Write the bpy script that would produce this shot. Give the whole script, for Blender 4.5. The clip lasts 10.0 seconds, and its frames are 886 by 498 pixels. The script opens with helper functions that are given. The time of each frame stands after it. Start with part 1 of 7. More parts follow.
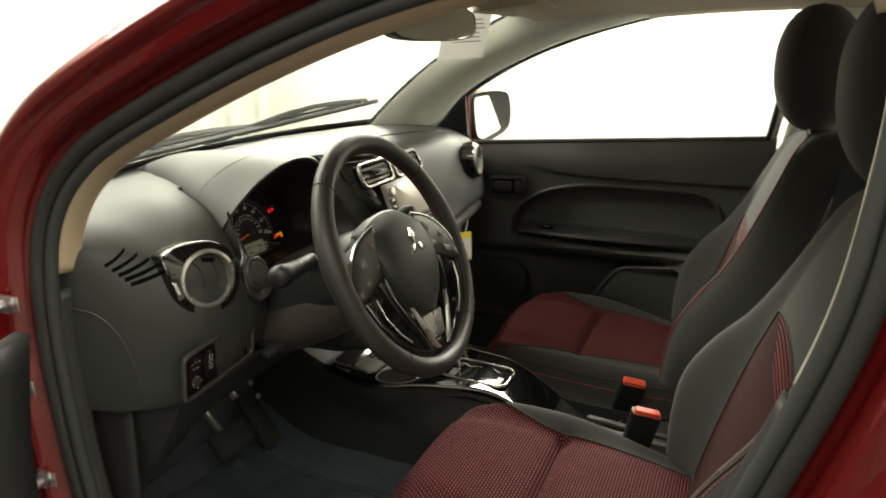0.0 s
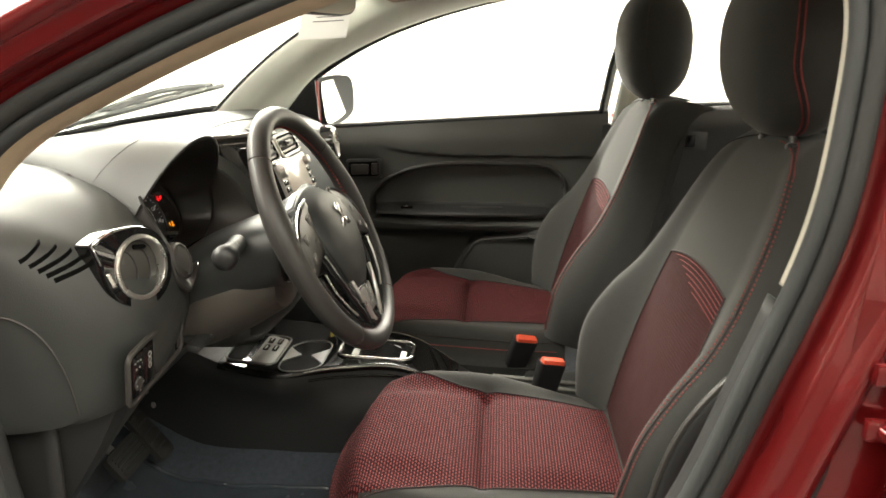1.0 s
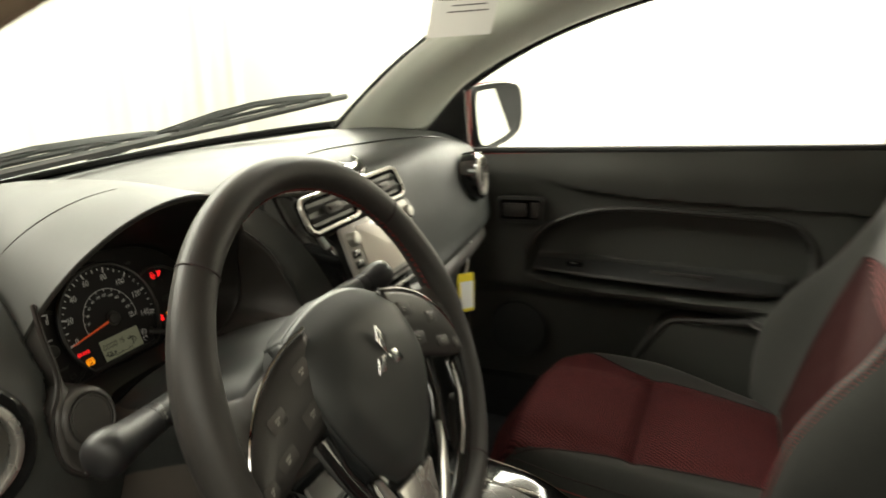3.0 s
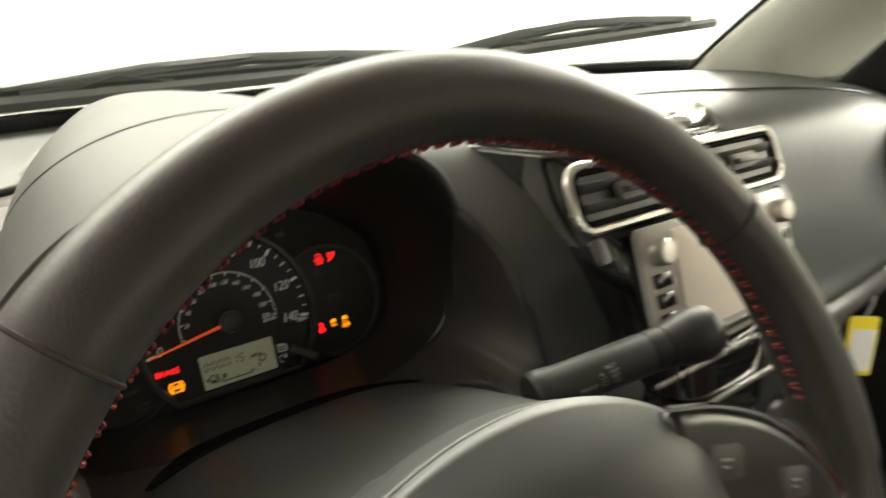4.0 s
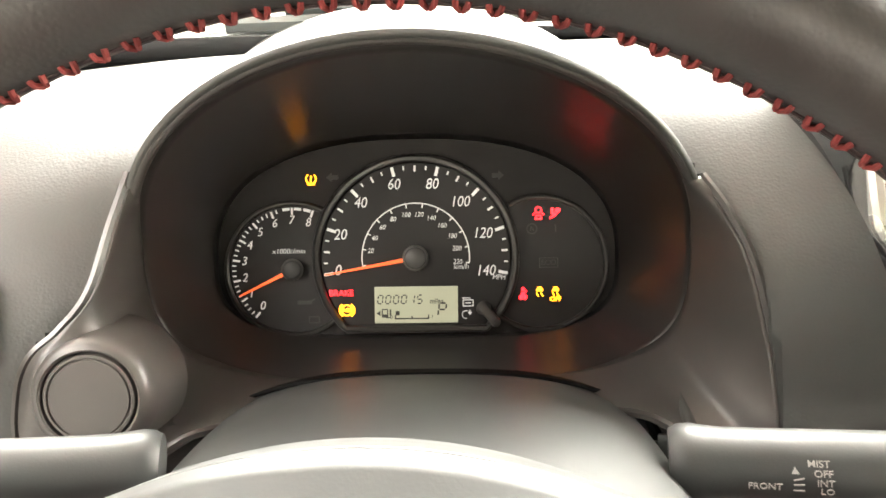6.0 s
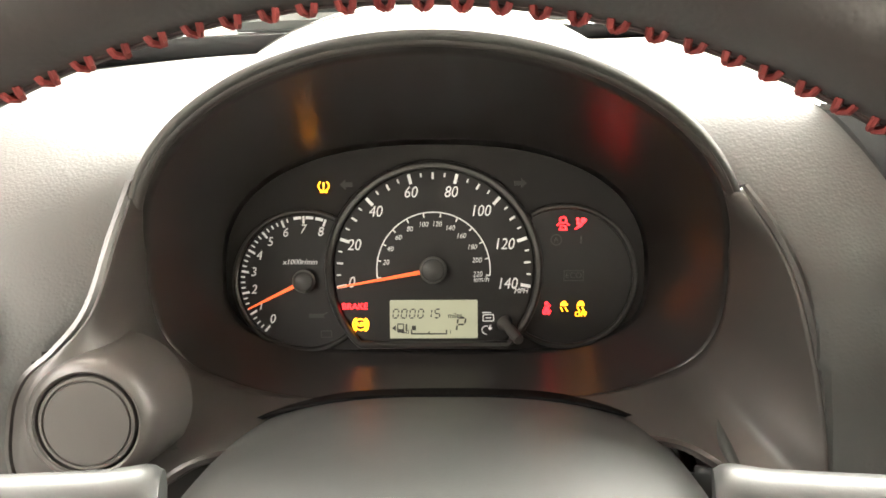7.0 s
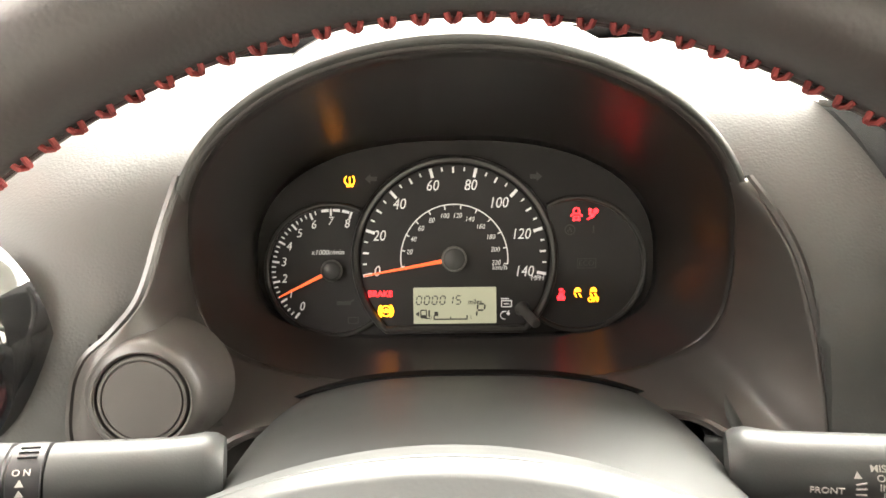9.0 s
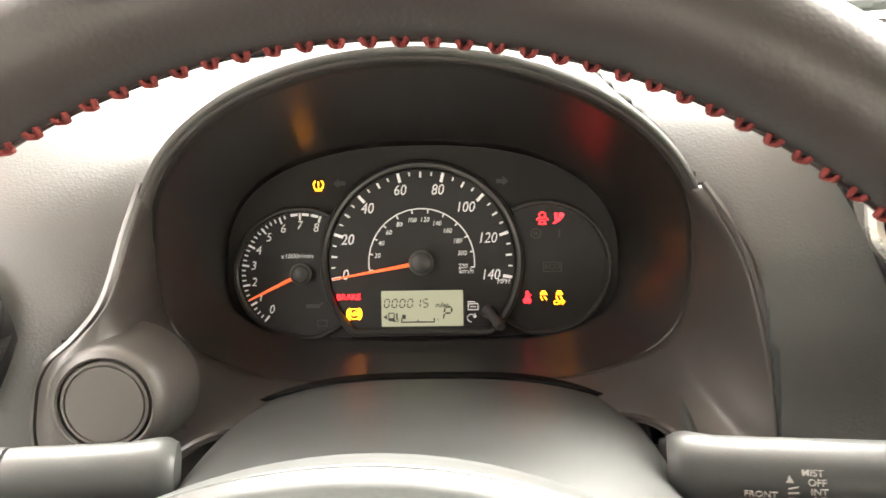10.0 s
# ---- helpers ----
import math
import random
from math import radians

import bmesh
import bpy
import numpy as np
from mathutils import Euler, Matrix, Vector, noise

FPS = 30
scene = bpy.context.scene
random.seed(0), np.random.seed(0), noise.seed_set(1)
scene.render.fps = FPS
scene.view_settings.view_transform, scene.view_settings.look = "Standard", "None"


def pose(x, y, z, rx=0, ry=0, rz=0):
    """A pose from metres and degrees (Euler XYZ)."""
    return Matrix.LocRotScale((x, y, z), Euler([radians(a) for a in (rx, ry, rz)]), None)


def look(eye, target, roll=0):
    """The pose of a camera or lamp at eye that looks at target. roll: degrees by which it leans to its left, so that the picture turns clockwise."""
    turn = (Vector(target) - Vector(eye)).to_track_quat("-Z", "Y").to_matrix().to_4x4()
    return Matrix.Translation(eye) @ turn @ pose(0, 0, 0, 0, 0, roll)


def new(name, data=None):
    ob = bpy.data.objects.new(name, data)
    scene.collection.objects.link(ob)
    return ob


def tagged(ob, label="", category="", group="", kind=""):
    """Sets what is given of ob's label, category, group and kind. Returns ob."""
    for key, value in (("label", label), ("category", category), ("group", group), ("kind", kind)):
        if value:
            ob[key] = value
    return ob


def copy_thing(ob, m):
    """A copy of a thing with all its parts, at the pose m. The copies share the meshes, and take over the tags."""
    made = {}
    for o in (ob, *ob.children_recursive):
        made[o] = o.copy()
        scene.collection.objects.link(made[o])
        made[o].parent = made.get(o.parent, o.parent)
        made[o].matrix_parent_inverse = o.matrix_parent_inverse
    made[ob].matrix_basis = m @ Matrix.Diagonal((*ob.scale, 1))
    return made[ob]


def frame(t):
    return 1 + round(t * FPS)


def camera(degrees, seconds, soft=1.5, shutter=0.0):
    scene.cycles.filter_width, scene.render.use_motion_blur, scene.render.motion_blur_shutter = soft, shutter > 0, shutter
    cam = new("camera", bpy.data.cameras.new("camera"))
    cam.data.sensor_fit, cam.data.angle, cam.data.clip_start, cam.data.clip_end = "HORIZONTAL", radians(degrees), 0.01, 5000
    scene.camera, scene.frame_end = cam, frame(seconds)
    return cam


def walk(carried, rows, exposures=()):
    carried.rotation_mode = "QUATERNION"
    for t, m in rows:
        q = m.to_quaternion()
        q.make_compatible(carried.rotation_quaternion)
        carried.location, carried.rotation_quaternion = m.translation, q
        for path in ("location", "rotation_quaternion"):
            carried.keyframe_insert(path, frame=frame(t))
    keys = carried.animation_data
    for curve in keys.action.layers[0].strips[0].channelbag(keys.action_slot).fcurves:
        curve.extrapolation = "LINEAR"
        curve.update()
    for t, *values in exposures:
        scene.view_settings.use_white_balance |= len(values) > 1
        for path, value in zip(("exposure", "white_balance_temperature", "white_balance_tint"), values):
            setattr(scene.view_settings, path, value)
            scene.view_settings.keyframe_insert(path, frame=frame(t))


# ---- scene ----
cam = camera(64.44, 10.0, soft=1.6, shutter=0.4)
PATH = [
    (0, (-1.3413, -0.4797, 1.3081), (0.4208, 0.2786, 0.7425), -0.29),
    (0.5, (-1.3456, -0.3170, 1.2632), (0.5256, 0.0997, 0.6932), -0.09),
    (1, (-1.4261, -0.2457, 1.2640), (0.4846, -0.0904, 0.6938), -0.06),
    (1.5, (-1.4727, -0.2149, 1.2644), (0.4427, -0.1498, 0.6926), 0.28),
    (2, (-1.3760, -0.2587, 1.2740), (0.5404, -0.2133, 0.7036), 0.63),
    (2.1, (-1.3211, -0.2871, 1.2798), (0.5902, -0.1959, 0.6979), 0.34),
    (2.2, (-1.2706, -0.2982, 1.2838), (0.6399, -0.1614, 0.7081), 0.52),
    (3.3, (-0.7037, -0.2279, 1.2543), (0.9303, 0.7551, 0.6513), -0.60),
    (3.5, (-0.6150, -0.1804, 1.2422), (0.9132, 0.9501, 0.6205), -0.27),
    (3.7, (-0.5472, -0.1403, 1.2171), (0.8387, 1.1528, 0.5789), -0.35),
    (3.9, (-0.4973, -0.1047, 1.1935), (0.7356, 1.3222, 0.5270), -0.22),
    (4, (-0.4836, -0.0913, 1.1807), (0.6729, 1.3939, 0.5049), -0.10),
    (4.3, (-0.4464, -0.0503, 1.1547), (0.4623, 1.5888, 0.4563), -0.21),
    (4.5, (-0.3987, -0.0457, 1.1443), (0.2524, 1.7032, 0.4250), -0.72),
    (4.7, (-0.3494, -0.0464, 1.1350), (0.0060, 1.7849, 0.4138), -0.91),
    (5, (-0.3179, -0.0610, 1.1393), (-0.2474, 1.7985, 0.4063), -0.88),
    (5.5, (-0.3047, -0.0651, 1.1400), (-0.3587, 1.7945, 0.4060), -0.84),
    (5.7, (-0.3075, -0.0670, 1.1385), (-0.3221, 1.7951, 0.4087), -0.80),
    (6.8, (-0.3108, -0.0397, 1.1339), (-0.3757, 1.8218, 0.4055), -1.46),
    (7, (-0.3138, -0.0386, 1.1359), (-0.3687, 1.8200, 0.3992), -0.98),
    (7.5, (-0.3209, -0.0495, 1.1425), (-0.3697, 1.8071, 0.4006), -1.09),
    (8, (-0.3138, -0.0826, 1.1493), (-0.3827, 1.7776, 0.4179), -1.51),
    (8.5, (-0.3072, -0.0672, 1.1420), (-0.3842, 1.7949, 0.4164), -1.73),
    (9, (-0.3285, -0.0634, 1.1406), (-0.3715, 1.7933, 0.3983), -1.24),
    (9.5, (-0.3220, -0.0645, 1.1401), (-0.3768, 1.7943, 0.4041), -1.58),
    (10, (-0.3082, -0.0664, 1.1471), (-0.3490, 1.7856, 0.3931), -1.28),
]
EXPOSURES = [(0.0, -0.36, 7000, 7), (0.4, 0.00, 6800, 8), (1.0, 0.52, 6850, 13), (1.3, 0.64, 6900, 14), (2.2, 0.64, 6900, 14), (3.3, -0.40, 7050, 8), (3.8, -0.20, 7000, 9), (4.3, 1.45, 6800, 13), (4.5, 2.35, 6700, 15), (4.7, 2.95, 6650, 18), (5.0, 3.25, 6700, 24), (5.5, 2.85, 6650, 18), (7.0, 2.60, 6650, 16), (10.0, 2.60, 6650, 17)]
walk(cam, [(t, look(eye, target, roll)) for t, eye, target, roll in PATH], EXPOSURES)

# ---------- light ----------
world = bpy.data.worlds.new("booth_world")
world.use_nodes = True
world.node_tree.nodes["Background"].inputs[0].default_value = (0.9, 0.93, 1.0, 1)
world.node_tree.nodes["Background"].inputs[1].default_value = 0.05
scene.world = world


def area_lamp(name, size_x, size_y, watts, eye, target, colour):
    data = bpy.data.lights.new(name, "AREA")
    data.shape, data.size, data.size_y, data.energy, data.color = "RECTANGLE", size_x, size_y, watts, colour
    ob = new(name, data)
    ob.matrix_world = look(eye, target)
    return ob


LAMPS = [  # name, size, watts, place
    ("booth_lamp", 4.2, 1.5, 430, (0.3, 2.45, 2.78)),
    ("booth_lamp", 3.0, 1.5, 900, (0.6, -2.4, 2.78)),
    ("booth_lamp", 1.3, 5.6, 1250, (3.60, 0.8, 2.78)),
    ("booth_lamp", 1.3, 3.6, 80, (-2.3, -1.0, 2.78)),
]
for nm, sx, sy, watts, at in LAMPS:
    area_lamp(nm, sx, sy, watts, at, (at[0], at[1] + 0.0001, 0), (0.965, 0.965, 0.87))


# ---------- mesh helpers ----------
def thing(name, at, label, category, group="", kind=""):
    ob = new(name)
    ob.location = at
    ob.empty_display_size = 0.02
    return tagged(ob, label, category, group, kind)


def part(name, bm, mat, parent=None, label="", solid=0.0, bevel=0.0, flat=False, sharp=40):
    me = bpy.data.meshes.new(name)
    bmesh.ops.recalc_face_normals(bm, faces=bm.faces)
    bm.to_mesh(me)
    bm.free()
    if not flat:
        me.shade_smooth()
        me.set_sharp_from_angle(angle=radians(sharp))
    me.materials.append(mat)
    ob = new(name, me)
    if parent is not None:
        ob.parent = parent
        ob.matrix_parent_inverse = Matrix.Translation(-parent.location)
    if label:
        ob["label"] = label
    if solid:
        m = ob.modifiers.new("thickness", "SOLIDIFY")
        m.thickness, m.offset = solid, 0.0
    if bevel:
        m = ob.modifiers.new("round", "BEVEL")
        m.width, m.segments, m.limit_method, m.angle_limit = bevel, 2, "ANGLE", radians(35)
    return ob


def grid(fn, nu, nv, wrap_u=False, keep=None):
    bm = bmesh.new()
    mu = nu if wrap_u else nu + 1
    vs = [[bm.verts.new(fn(i / nu, j / nv)) for j in range(nv + 1)] for i in range(mu)]
    for i in range(nu):
        for j in range(nv):
            q = (vs[i][j], vs[(i + 1) % mu][j], vs[(i + 1) % mu][j + 1], vs[i][j + 1])
            if keep is None or keep((q[0].co + q[1].co + q[2].co + q[3].co) / 4):
                bm.faces.new(q)
    for v in [v for v in bm.verts if not v.link_faces]:
        bm.verts.remove(v)
    return bm


def loft(rings, caps=True, closed=True):
    bm = bmesh.new()
    vs = [[bm.verts.new(p) for p in r] for r in rings]
    n = len(rings[0])
    for a, b in zip(vs, vs[1:]):
        for i in range(n if closed else n - 1):
            bm.faces.new((a[i], a[(i + 1) % n], b[(i + 1) % n], b[i]))
    if caps and closed:
        bm.faces.new(vs[0][::-1])
        bm.faces.new(vs[-1])
    return bm


def tube(pts, radius, n=12, closed=False, flat=1.0):
    pts = [Vector(p) for p in pts]
    rings, m = [], len(pts)
    side = None
    for i, p in enumerate(pts):
        a = pts[(i - 1) % m] if closed or i else p
        b = pts[(i + 1) % m] if closed or i < m - 1 else p
        t = (b - a).normalized()
        if side is None:
            side = t.orthogonal().normalized()
        side = (side - t * side.dot(t)).normalized()
        up = t.cross(side)
        r = radius(i / max(1, m - 1)) if callable(radius) else radius
        rings.append([p + (side * math.cos(k * 2 * math.pi / n) + up * flat * math.sin(k * 2 * math.pi / n)) * r for k in range(n)])
    if closed:
        rings.append(rings[0])
        bm = loft(rings, caps=False)
        bmesh.ops.remove_doubles(bm, verts=bm.verts, dist=1e-6)
        return bm
    return loft(rings)


def rbox(sx, sy, sz, m=None, bevel=0.0, seg=2):
    bm = bmesh.new()
    bmesh.ops.create_cube(bm, size=1.0, matrix=Matrix.Diagonal((sx, sy, sz, 1)))
    if bevel:
        bmesh.ops.bevel(bm, geom=bm.edges[:], offset=bevel, segments=seg, affect="EDGES", profile=0.5)
    if m is not None:
        bm.transform(m)
    return bm


def prism(outline, depth, m=None, bevel=0.0, seg=2):
    """A plate whose outline lies in x, y and which is depth thick along z."""
    bm = bmesh.new()
    lo = [bm.verts.new((x, y, 0)) for x, y in outline]
    hi = [bm.verts.new((x, y, depth)) for x, y in outline]
    n = len(outline)
    bm.faces.new(lo[::-1])
    top = bm.faces.new(hi)
    for i in range(n):
        bm.faces.new((lo[i], lo[(i + 1) % n], hi[(i + 1) % n], hi[i]))
    if bevel:
        bmesh.ops.bevel(bm, geom=list(top.edges), offset=bevel, segments=seg, affect="EDGES", profile=0.5)
    if m is not None:
        bm.transform(m)
    return bm


def lathe(profile, n=40, m=None, a0=0.0, a1=2 * math.pi):
    """Turns (radius, height) round z."""
    full = abs(a1 - a0 - 2 * math.pi) < 1e-6
    bm = bmesh.new()
    k = n if full else n + 1
    rows = []
    for r, h in profile:
        if r < 1e-6:
            rows.append([bm.verts.new((0, 0, h))] * k)
        else:
            rows.append([bm.verts.new((r * math.cos(a0 + (a1 - a0) * i / n), r * math.sin(a0 + (a1 - a0) * i / n), h)) for i in range(k)])
    for a, b in zip(rows, rows[1:]):
        for i in range(n):
            q = [a[i], a[(i + 1) % k], b[(i + 1) % k], b[i]]
            q = [v for j, v in enumerate(q) if v not in q[:j]]
            if len(q) > 2:
                bm.faces.new(q)
    if m is not None:
        bm.transform(m)
    return bm


def merged(*bms):
    out = bmesh.new()
    me = bpy.data.meshes.new("joint")
    for b in bms:
        b.to_mesh(me)
        out.from_mesh(me)
        b.free()
    bpy.data.meshes.remove(me)
    return out


def letters(text, size, m, depth=0.0002, shear=0.0, bold=0.0, squeeze=1.0):
    cu = bpy.data.curves.new("letters", "FONT")
    cu.body, cu.size, cu.align_x, cu.align_y, cu.extrude, cu.shear = text, size, "CENTER", "CENTER", depth, shear
    cu.resolution_u, cu.offset = 3, bold * size
    ob = bpy.data.objects.new("letters", cu)
    scene.collection.objects.link(ob)
    dg = bpy.context.evaluated_depsgraph_get()
    me = bpy.data.meshes.new_from_object(ob.evaluated_get(dg))
    bm = bmesh.new()
    bm.from_mesh(me)
    bm.transform(m @ Matrix.Diagonal((squeeze, 1, 1, 1)))
    bpy.data.objects.remove(ob)
    bpy.data.curves.remove(cu)
    bpy.data.meshes.remove(me)
    return bm


def rounded(w, h, r, n=5):
    """The outline of a rounded rectangle."""
    out = []
    for cx, cy, a in ((w / 2 - r, h / 2 - r, 0), (-w / 2 + r, h / 2 - r, 90), (-w / 2 + r, -h / 2 + r, 180), (w / 2 - r, -h / 2 + r, 270)):
        out += [(cx + r * math.cos(radians(a + 90 * i / n)), cy + r * math.sin(radians(a + 90 * i / n))) for i in range(n + 1)]
    return out


def spline(keys, t):
    """A smooth curve through the keys; t from 0 to 1."""
    keys = [Vector(k) for k in keys]
    n = len(keys) - 1
    f = min(max(t, 0), 1) * n
    i = min(int(f), n - 1)
    f -= i
    p1, p2 = keys[i], keys[i + 1]
    p0 = keys[i - 1] if i else p1 * 2 - p2
    p3 = keys[i + 2] if i + 2 <= n else p2 * 2 - p1
    return 0.5 * ((2 * p1) + (p2 - p0) * f + (2 * p0 - 5 * p1 + 4 * p2 - p3) * f * f + (3 * p1 - p0 - 3 * p2 + p3) * f ** 3)


def frame_of(origin, x, y):
    x, y = Vector(x).normalized(), Vector(y)
    z = x.cross(y).normalized()
    y = z.cross(x)
    return Matrix(((x[0], y[0], z[0], origin[0]), (x[1], y[1], z[1], origin[1]), (x[2], y[2], z[2], origin[2]), (0, 0, 0, 1)))


def mix(a, b, t):
    return a + (b - a) * t


def ease(a, b, t):
    t = min(max((t - a) / (b - a), 0), 1)
    return t * t * (3 - 2 * t)


# ---------- materials ----------
def material(name, colour, rough=0.5, metal=0.0, grain=0.0, grain_size=0.001, vary=0.15, vary_size=0.05, coat=0.0, spec=0.5, sheen=0.0, glow=None, glow_strength=0.0, cells=False):
    mat = bpy.data.materials.new(name)
    mat.use_nodes = True
    nt = mat.node_tree
    b = nt.nodes["Principled BSDF"]
    b.inputs["Roughness"].default_value, b.inputs["Metallic"].default_value = rough, metal
    b.inputs["Specular IOR Level"].default_value = spec
    b.inputs["Coat Weight"].default_value, b.inputs["Coat Roughness"].default_value = coat, 0.03
    b.inputs["Sheen Weight"].default_value = sheen
    geo = nt.nodes.new("ShaderNodeNewGeometry")
    big = nt.nodes.new("ShaderNodeTexNoise")
    big.inputs["Scale"].default_value, big.inputs["Detail"].default_value = 1 / vary_size, 5
    nt.links.new(geo.outputs["Position"], big.inputs["Vector"])
    ramp = nt.nodes.new("ShaderNodeMix")
    ramp.data_type = "RGBA"
    ramp.inputs["A"].default_value = (*[c * (1 - vary) for c in colour], 1)
    ramp.inputs["B"].default_value = (*[min(1, c * (1 + vary)) for c in colour], 1)
    nt.links.new(big.outputs["Fac"], ramp.inputs["Factor"])
    nt.links.new(ramp.outputs["Result"], b.inputs["Base Color"])
    rr = nt.nodes.new("ShaderNodeMapRange")
    rr.inputs["To Min"].default_value, rr.inputs["To Max"].default_value = rough * 0.85, min(1, rough * 1.15)
    nt.links.new(big.outputs["Fac"], rr.inputs["Value"])
    nt.links.new(rr.outputs["Result"], b.inputs["Roughness"])
    if grain:
        if cells:
            tex = nt.nodes.new("ShaderNodeTexVoronoi")
            tex.feature = "SMOOTH_F1"
            out = tex.outputs["Distance"]
        else:
            tex = nt.nodes.new("ShaderNodeTexNoise")
            tex.inputs["Detail"].default_value = 3
            out = tex.outputs["Fac"]
        tex.inputs["Scale"].default_value = 1 / grain_size
        nt.links.new(geo.outputs["Position"], tex.inputs["Vector"])
        bump = nt.nodes.new("ShaderNodeBump")
        bump.inputs["Strength"].default_value, bump.inputs["Distance"].default_value = grain, grain_size * 0.5
        nt.links.new(out, bump.inputs["Height"])
        nt.links.new(bump.outputs["Normal"], b.inputs["Normal"])
    if glow:
        b.inputs["Emission Color"].default_value, b.inputs["Emission Strength"].default_value = (*glow, 1), glow_strength
    return mat


def glass_material(name, tint, gloss=0.0):
    mat = bpy.data.materials.new(name)
    mat.use_nodes = True
    nt = mat.node_tree
    nt.nodes.remove(nt.nodes["Principled BSDF"])
    clear, shine = nt.nodes.new("ShaderNodeBsdfTransparent"), nt.nodes.new("ShaderNodeBsdfGlossy")
    clear.inputs[0].default_value = (*tint, 1)
    shine.inputs["Roughness"].default_value = gloss
    facing, m = nt.nodes.new("ShaderNodeLayerWeight"), nt.nodes.new("ShaderNodeMixShader")
    power, lift = nt.nodes.new("ShaderNodeMath"), nt.nodes.new("ShaderNodeMath")
    power.operation, lift.operation = "POWER", "MULTIPLY_ADD"
    power.inputs[1].default_value = 5.0
    lift.inputs[1].default_value, lift.inputs[2].default_value = 0.5, 0.025
    nt.links.new(facing.outputs["Facing"], power.inputs[0])
    nt.links.new(power.outputs[0], lift.inputs[0])
    nt.links.new(lift.outputs[0], m.inputs[0])
    nt.links.new(clear.outputs[0], m.inputs[1])
    nt.links.new(shine.outputs[0], m.inputs[2])
    nt.links.new(m.outputs[0], nt.nodes["Material Output"].inputs[0])
    return mat


def weave(name, dark, thread, pitch, density, rough=0.85, rows=0.0):
    """Knitted seat cloth: lighter stitches in staggered rows on a darker ground."""
    mat = material(name, dark, rough, grain=0.5, grain_size=0.0016, vary=0.12, vary_size=0.03, sheen=0.0, spec=0.15)
    nt = mat.node_tree
    b = nt.nodes["Principled BSDF"]
    base = b.inputs["Base Color"].links[0].from_socket
    tc = nt.nodes.new("ShaderNodeTexCoord")
    brick = nt.nodes.new("ShaderNodeTexBrick")
    brick.inputs["Scale"].default_value = 1 / pitch
    brick.inputs["Color1"].default_value = brick.inputs["Color2"].default_value = (1, 1, 1, 1)
    brick.inputs["Mortar"].default_value = (0, 0, 0, 1)
    brick.inputs["Mortar Size"].default_value = density
    brick.inputs["Mortar Smooth"].default_value = 0.4
    brick.inputs["Brick Width"].default_value, brick.inputs["Row Height"].default_value = 0.78 if rows else 0.5, rows or 1.0
    nt.links.new(tc.outputs["UV"], brick.inputs["Vector"])
    m = nt.nodes.new("ShaderNodeMix")
    m.data_type = "RGBA"
    nt.links.new(base, m.inputs["A"])
    m.inputs["B"].default_value = (*thread, 1)
    nt.links.new(brick.outputs["Color"], m.inputs["Factor"])
    nt.links.new(m.outputs["Result"], b.inputs["Base Color"])
    bump = nt.nodes.new("ShaderNodeBump")
    bump.inputs["Strength"].default_value, bump.inputs["Distance"].default_value = 0.5, 0.001
    nt.links.new(brick.outputs["Color"], bump.inputs["Height"])
    nt.links.new(b.inputs["Normal"].links[0].from_socket, bump.inputs["Normal"])
    nt.links.new(bump.outputs["Normal"], b.inputs["Normal"])
    return mat


M = {}
M["dash"] = material("dash_vinyl", (0.036, 0.039, 0.037), 0.51, grain=0.20, grain_size=0.0014, cells=True, vary=0.06, spec=0.42)
M["hood"] = material("hood_vinyl", (0.046, 0.048, 0.044), 0.52, grain=0.14, grain_size=0.0011, cells=True, vary=0.06, spec=0.55)
M["blank"] = material("blanking_plastic", (0.050, 0.047, 0.043), 0.45, grain=0.10, grain_size=0.0007, vary=0.06)
M["void"] = material("slot_black", (0.003, 0.003, 0.003), 0.8, spec=0.08, vary=0.1)
M["dash_smooth"] = material("moulded_plastic", (0.040, 0.039, 0.037), 0.42, grain=0.12, grain_size=0.0008, vary=0.08)
M["bezel"] = material("grey_bezel_plastic", (0.046, 0.043, 0.040), 0.42, grain=0.10, grain_size=0.0007, vary=0.06)
M["door_panel"] = material("grey_door_plastic", (0.060, 0.062, 0.057), 0.5, grain=0.25, grain_size=0.0012, vary=0.08)
M["lower"] = material("black_lower_plastic", (0.027, 0.028, 0.028), 0.5, grain=0.3, grain_size=0.0012, vary=0.12)
M["tunnel"] = material("matt_black_plastic", (0.025, 0.023, 0.0215), 0.30, grain=0.08, grain_size=0.0008)
M["piano"] = material("piano_black", (0.008, 0.008, 0.008), 0.06, vary=0.05, coat=0.6)
M["silver"] = material("satin_silver", (0.58, 0.57, 0.54), 0.28, metal=0.85, vary=0.05)
M["chrome"] = material("chrome", (0.82, 0.82, 0.82), 0.08, metal=1.0, vary=0.02)
M["leather"] = material("wheel_leather", (0.030, 0.028, 0.026), 0.46, grain=0.14, grain_size=0.0013, cells=True, vary=0.1)
M["airbag"] = material("airbag_cover_vinyl", (0.032, 0.0345, 0.0335), 0.45, spec=0.42, grain=0.07, grain_size=0.0011, vary=0.06)
M["thread"] = material("red_thread", (0.16, 0.018, 0.015), 0.7, grain=0.4, grain_size=0.0008, vary=0.2, vary_size=0.004)
M["seat_thread"] = material("dull_red_thread", (0.27, 0.040, 0.037), 0.8, vary=0.2, vary_size=0.004)
M["stripe"] = material("dull_red_yarn", (0.15, 0.026, 0.025), 0.85, vary=0.2, vary_size=0.004)
M["dark_thread"] = material("black_thread", (0.03, 0.02, 0.02), 0.8, vary=0.2)
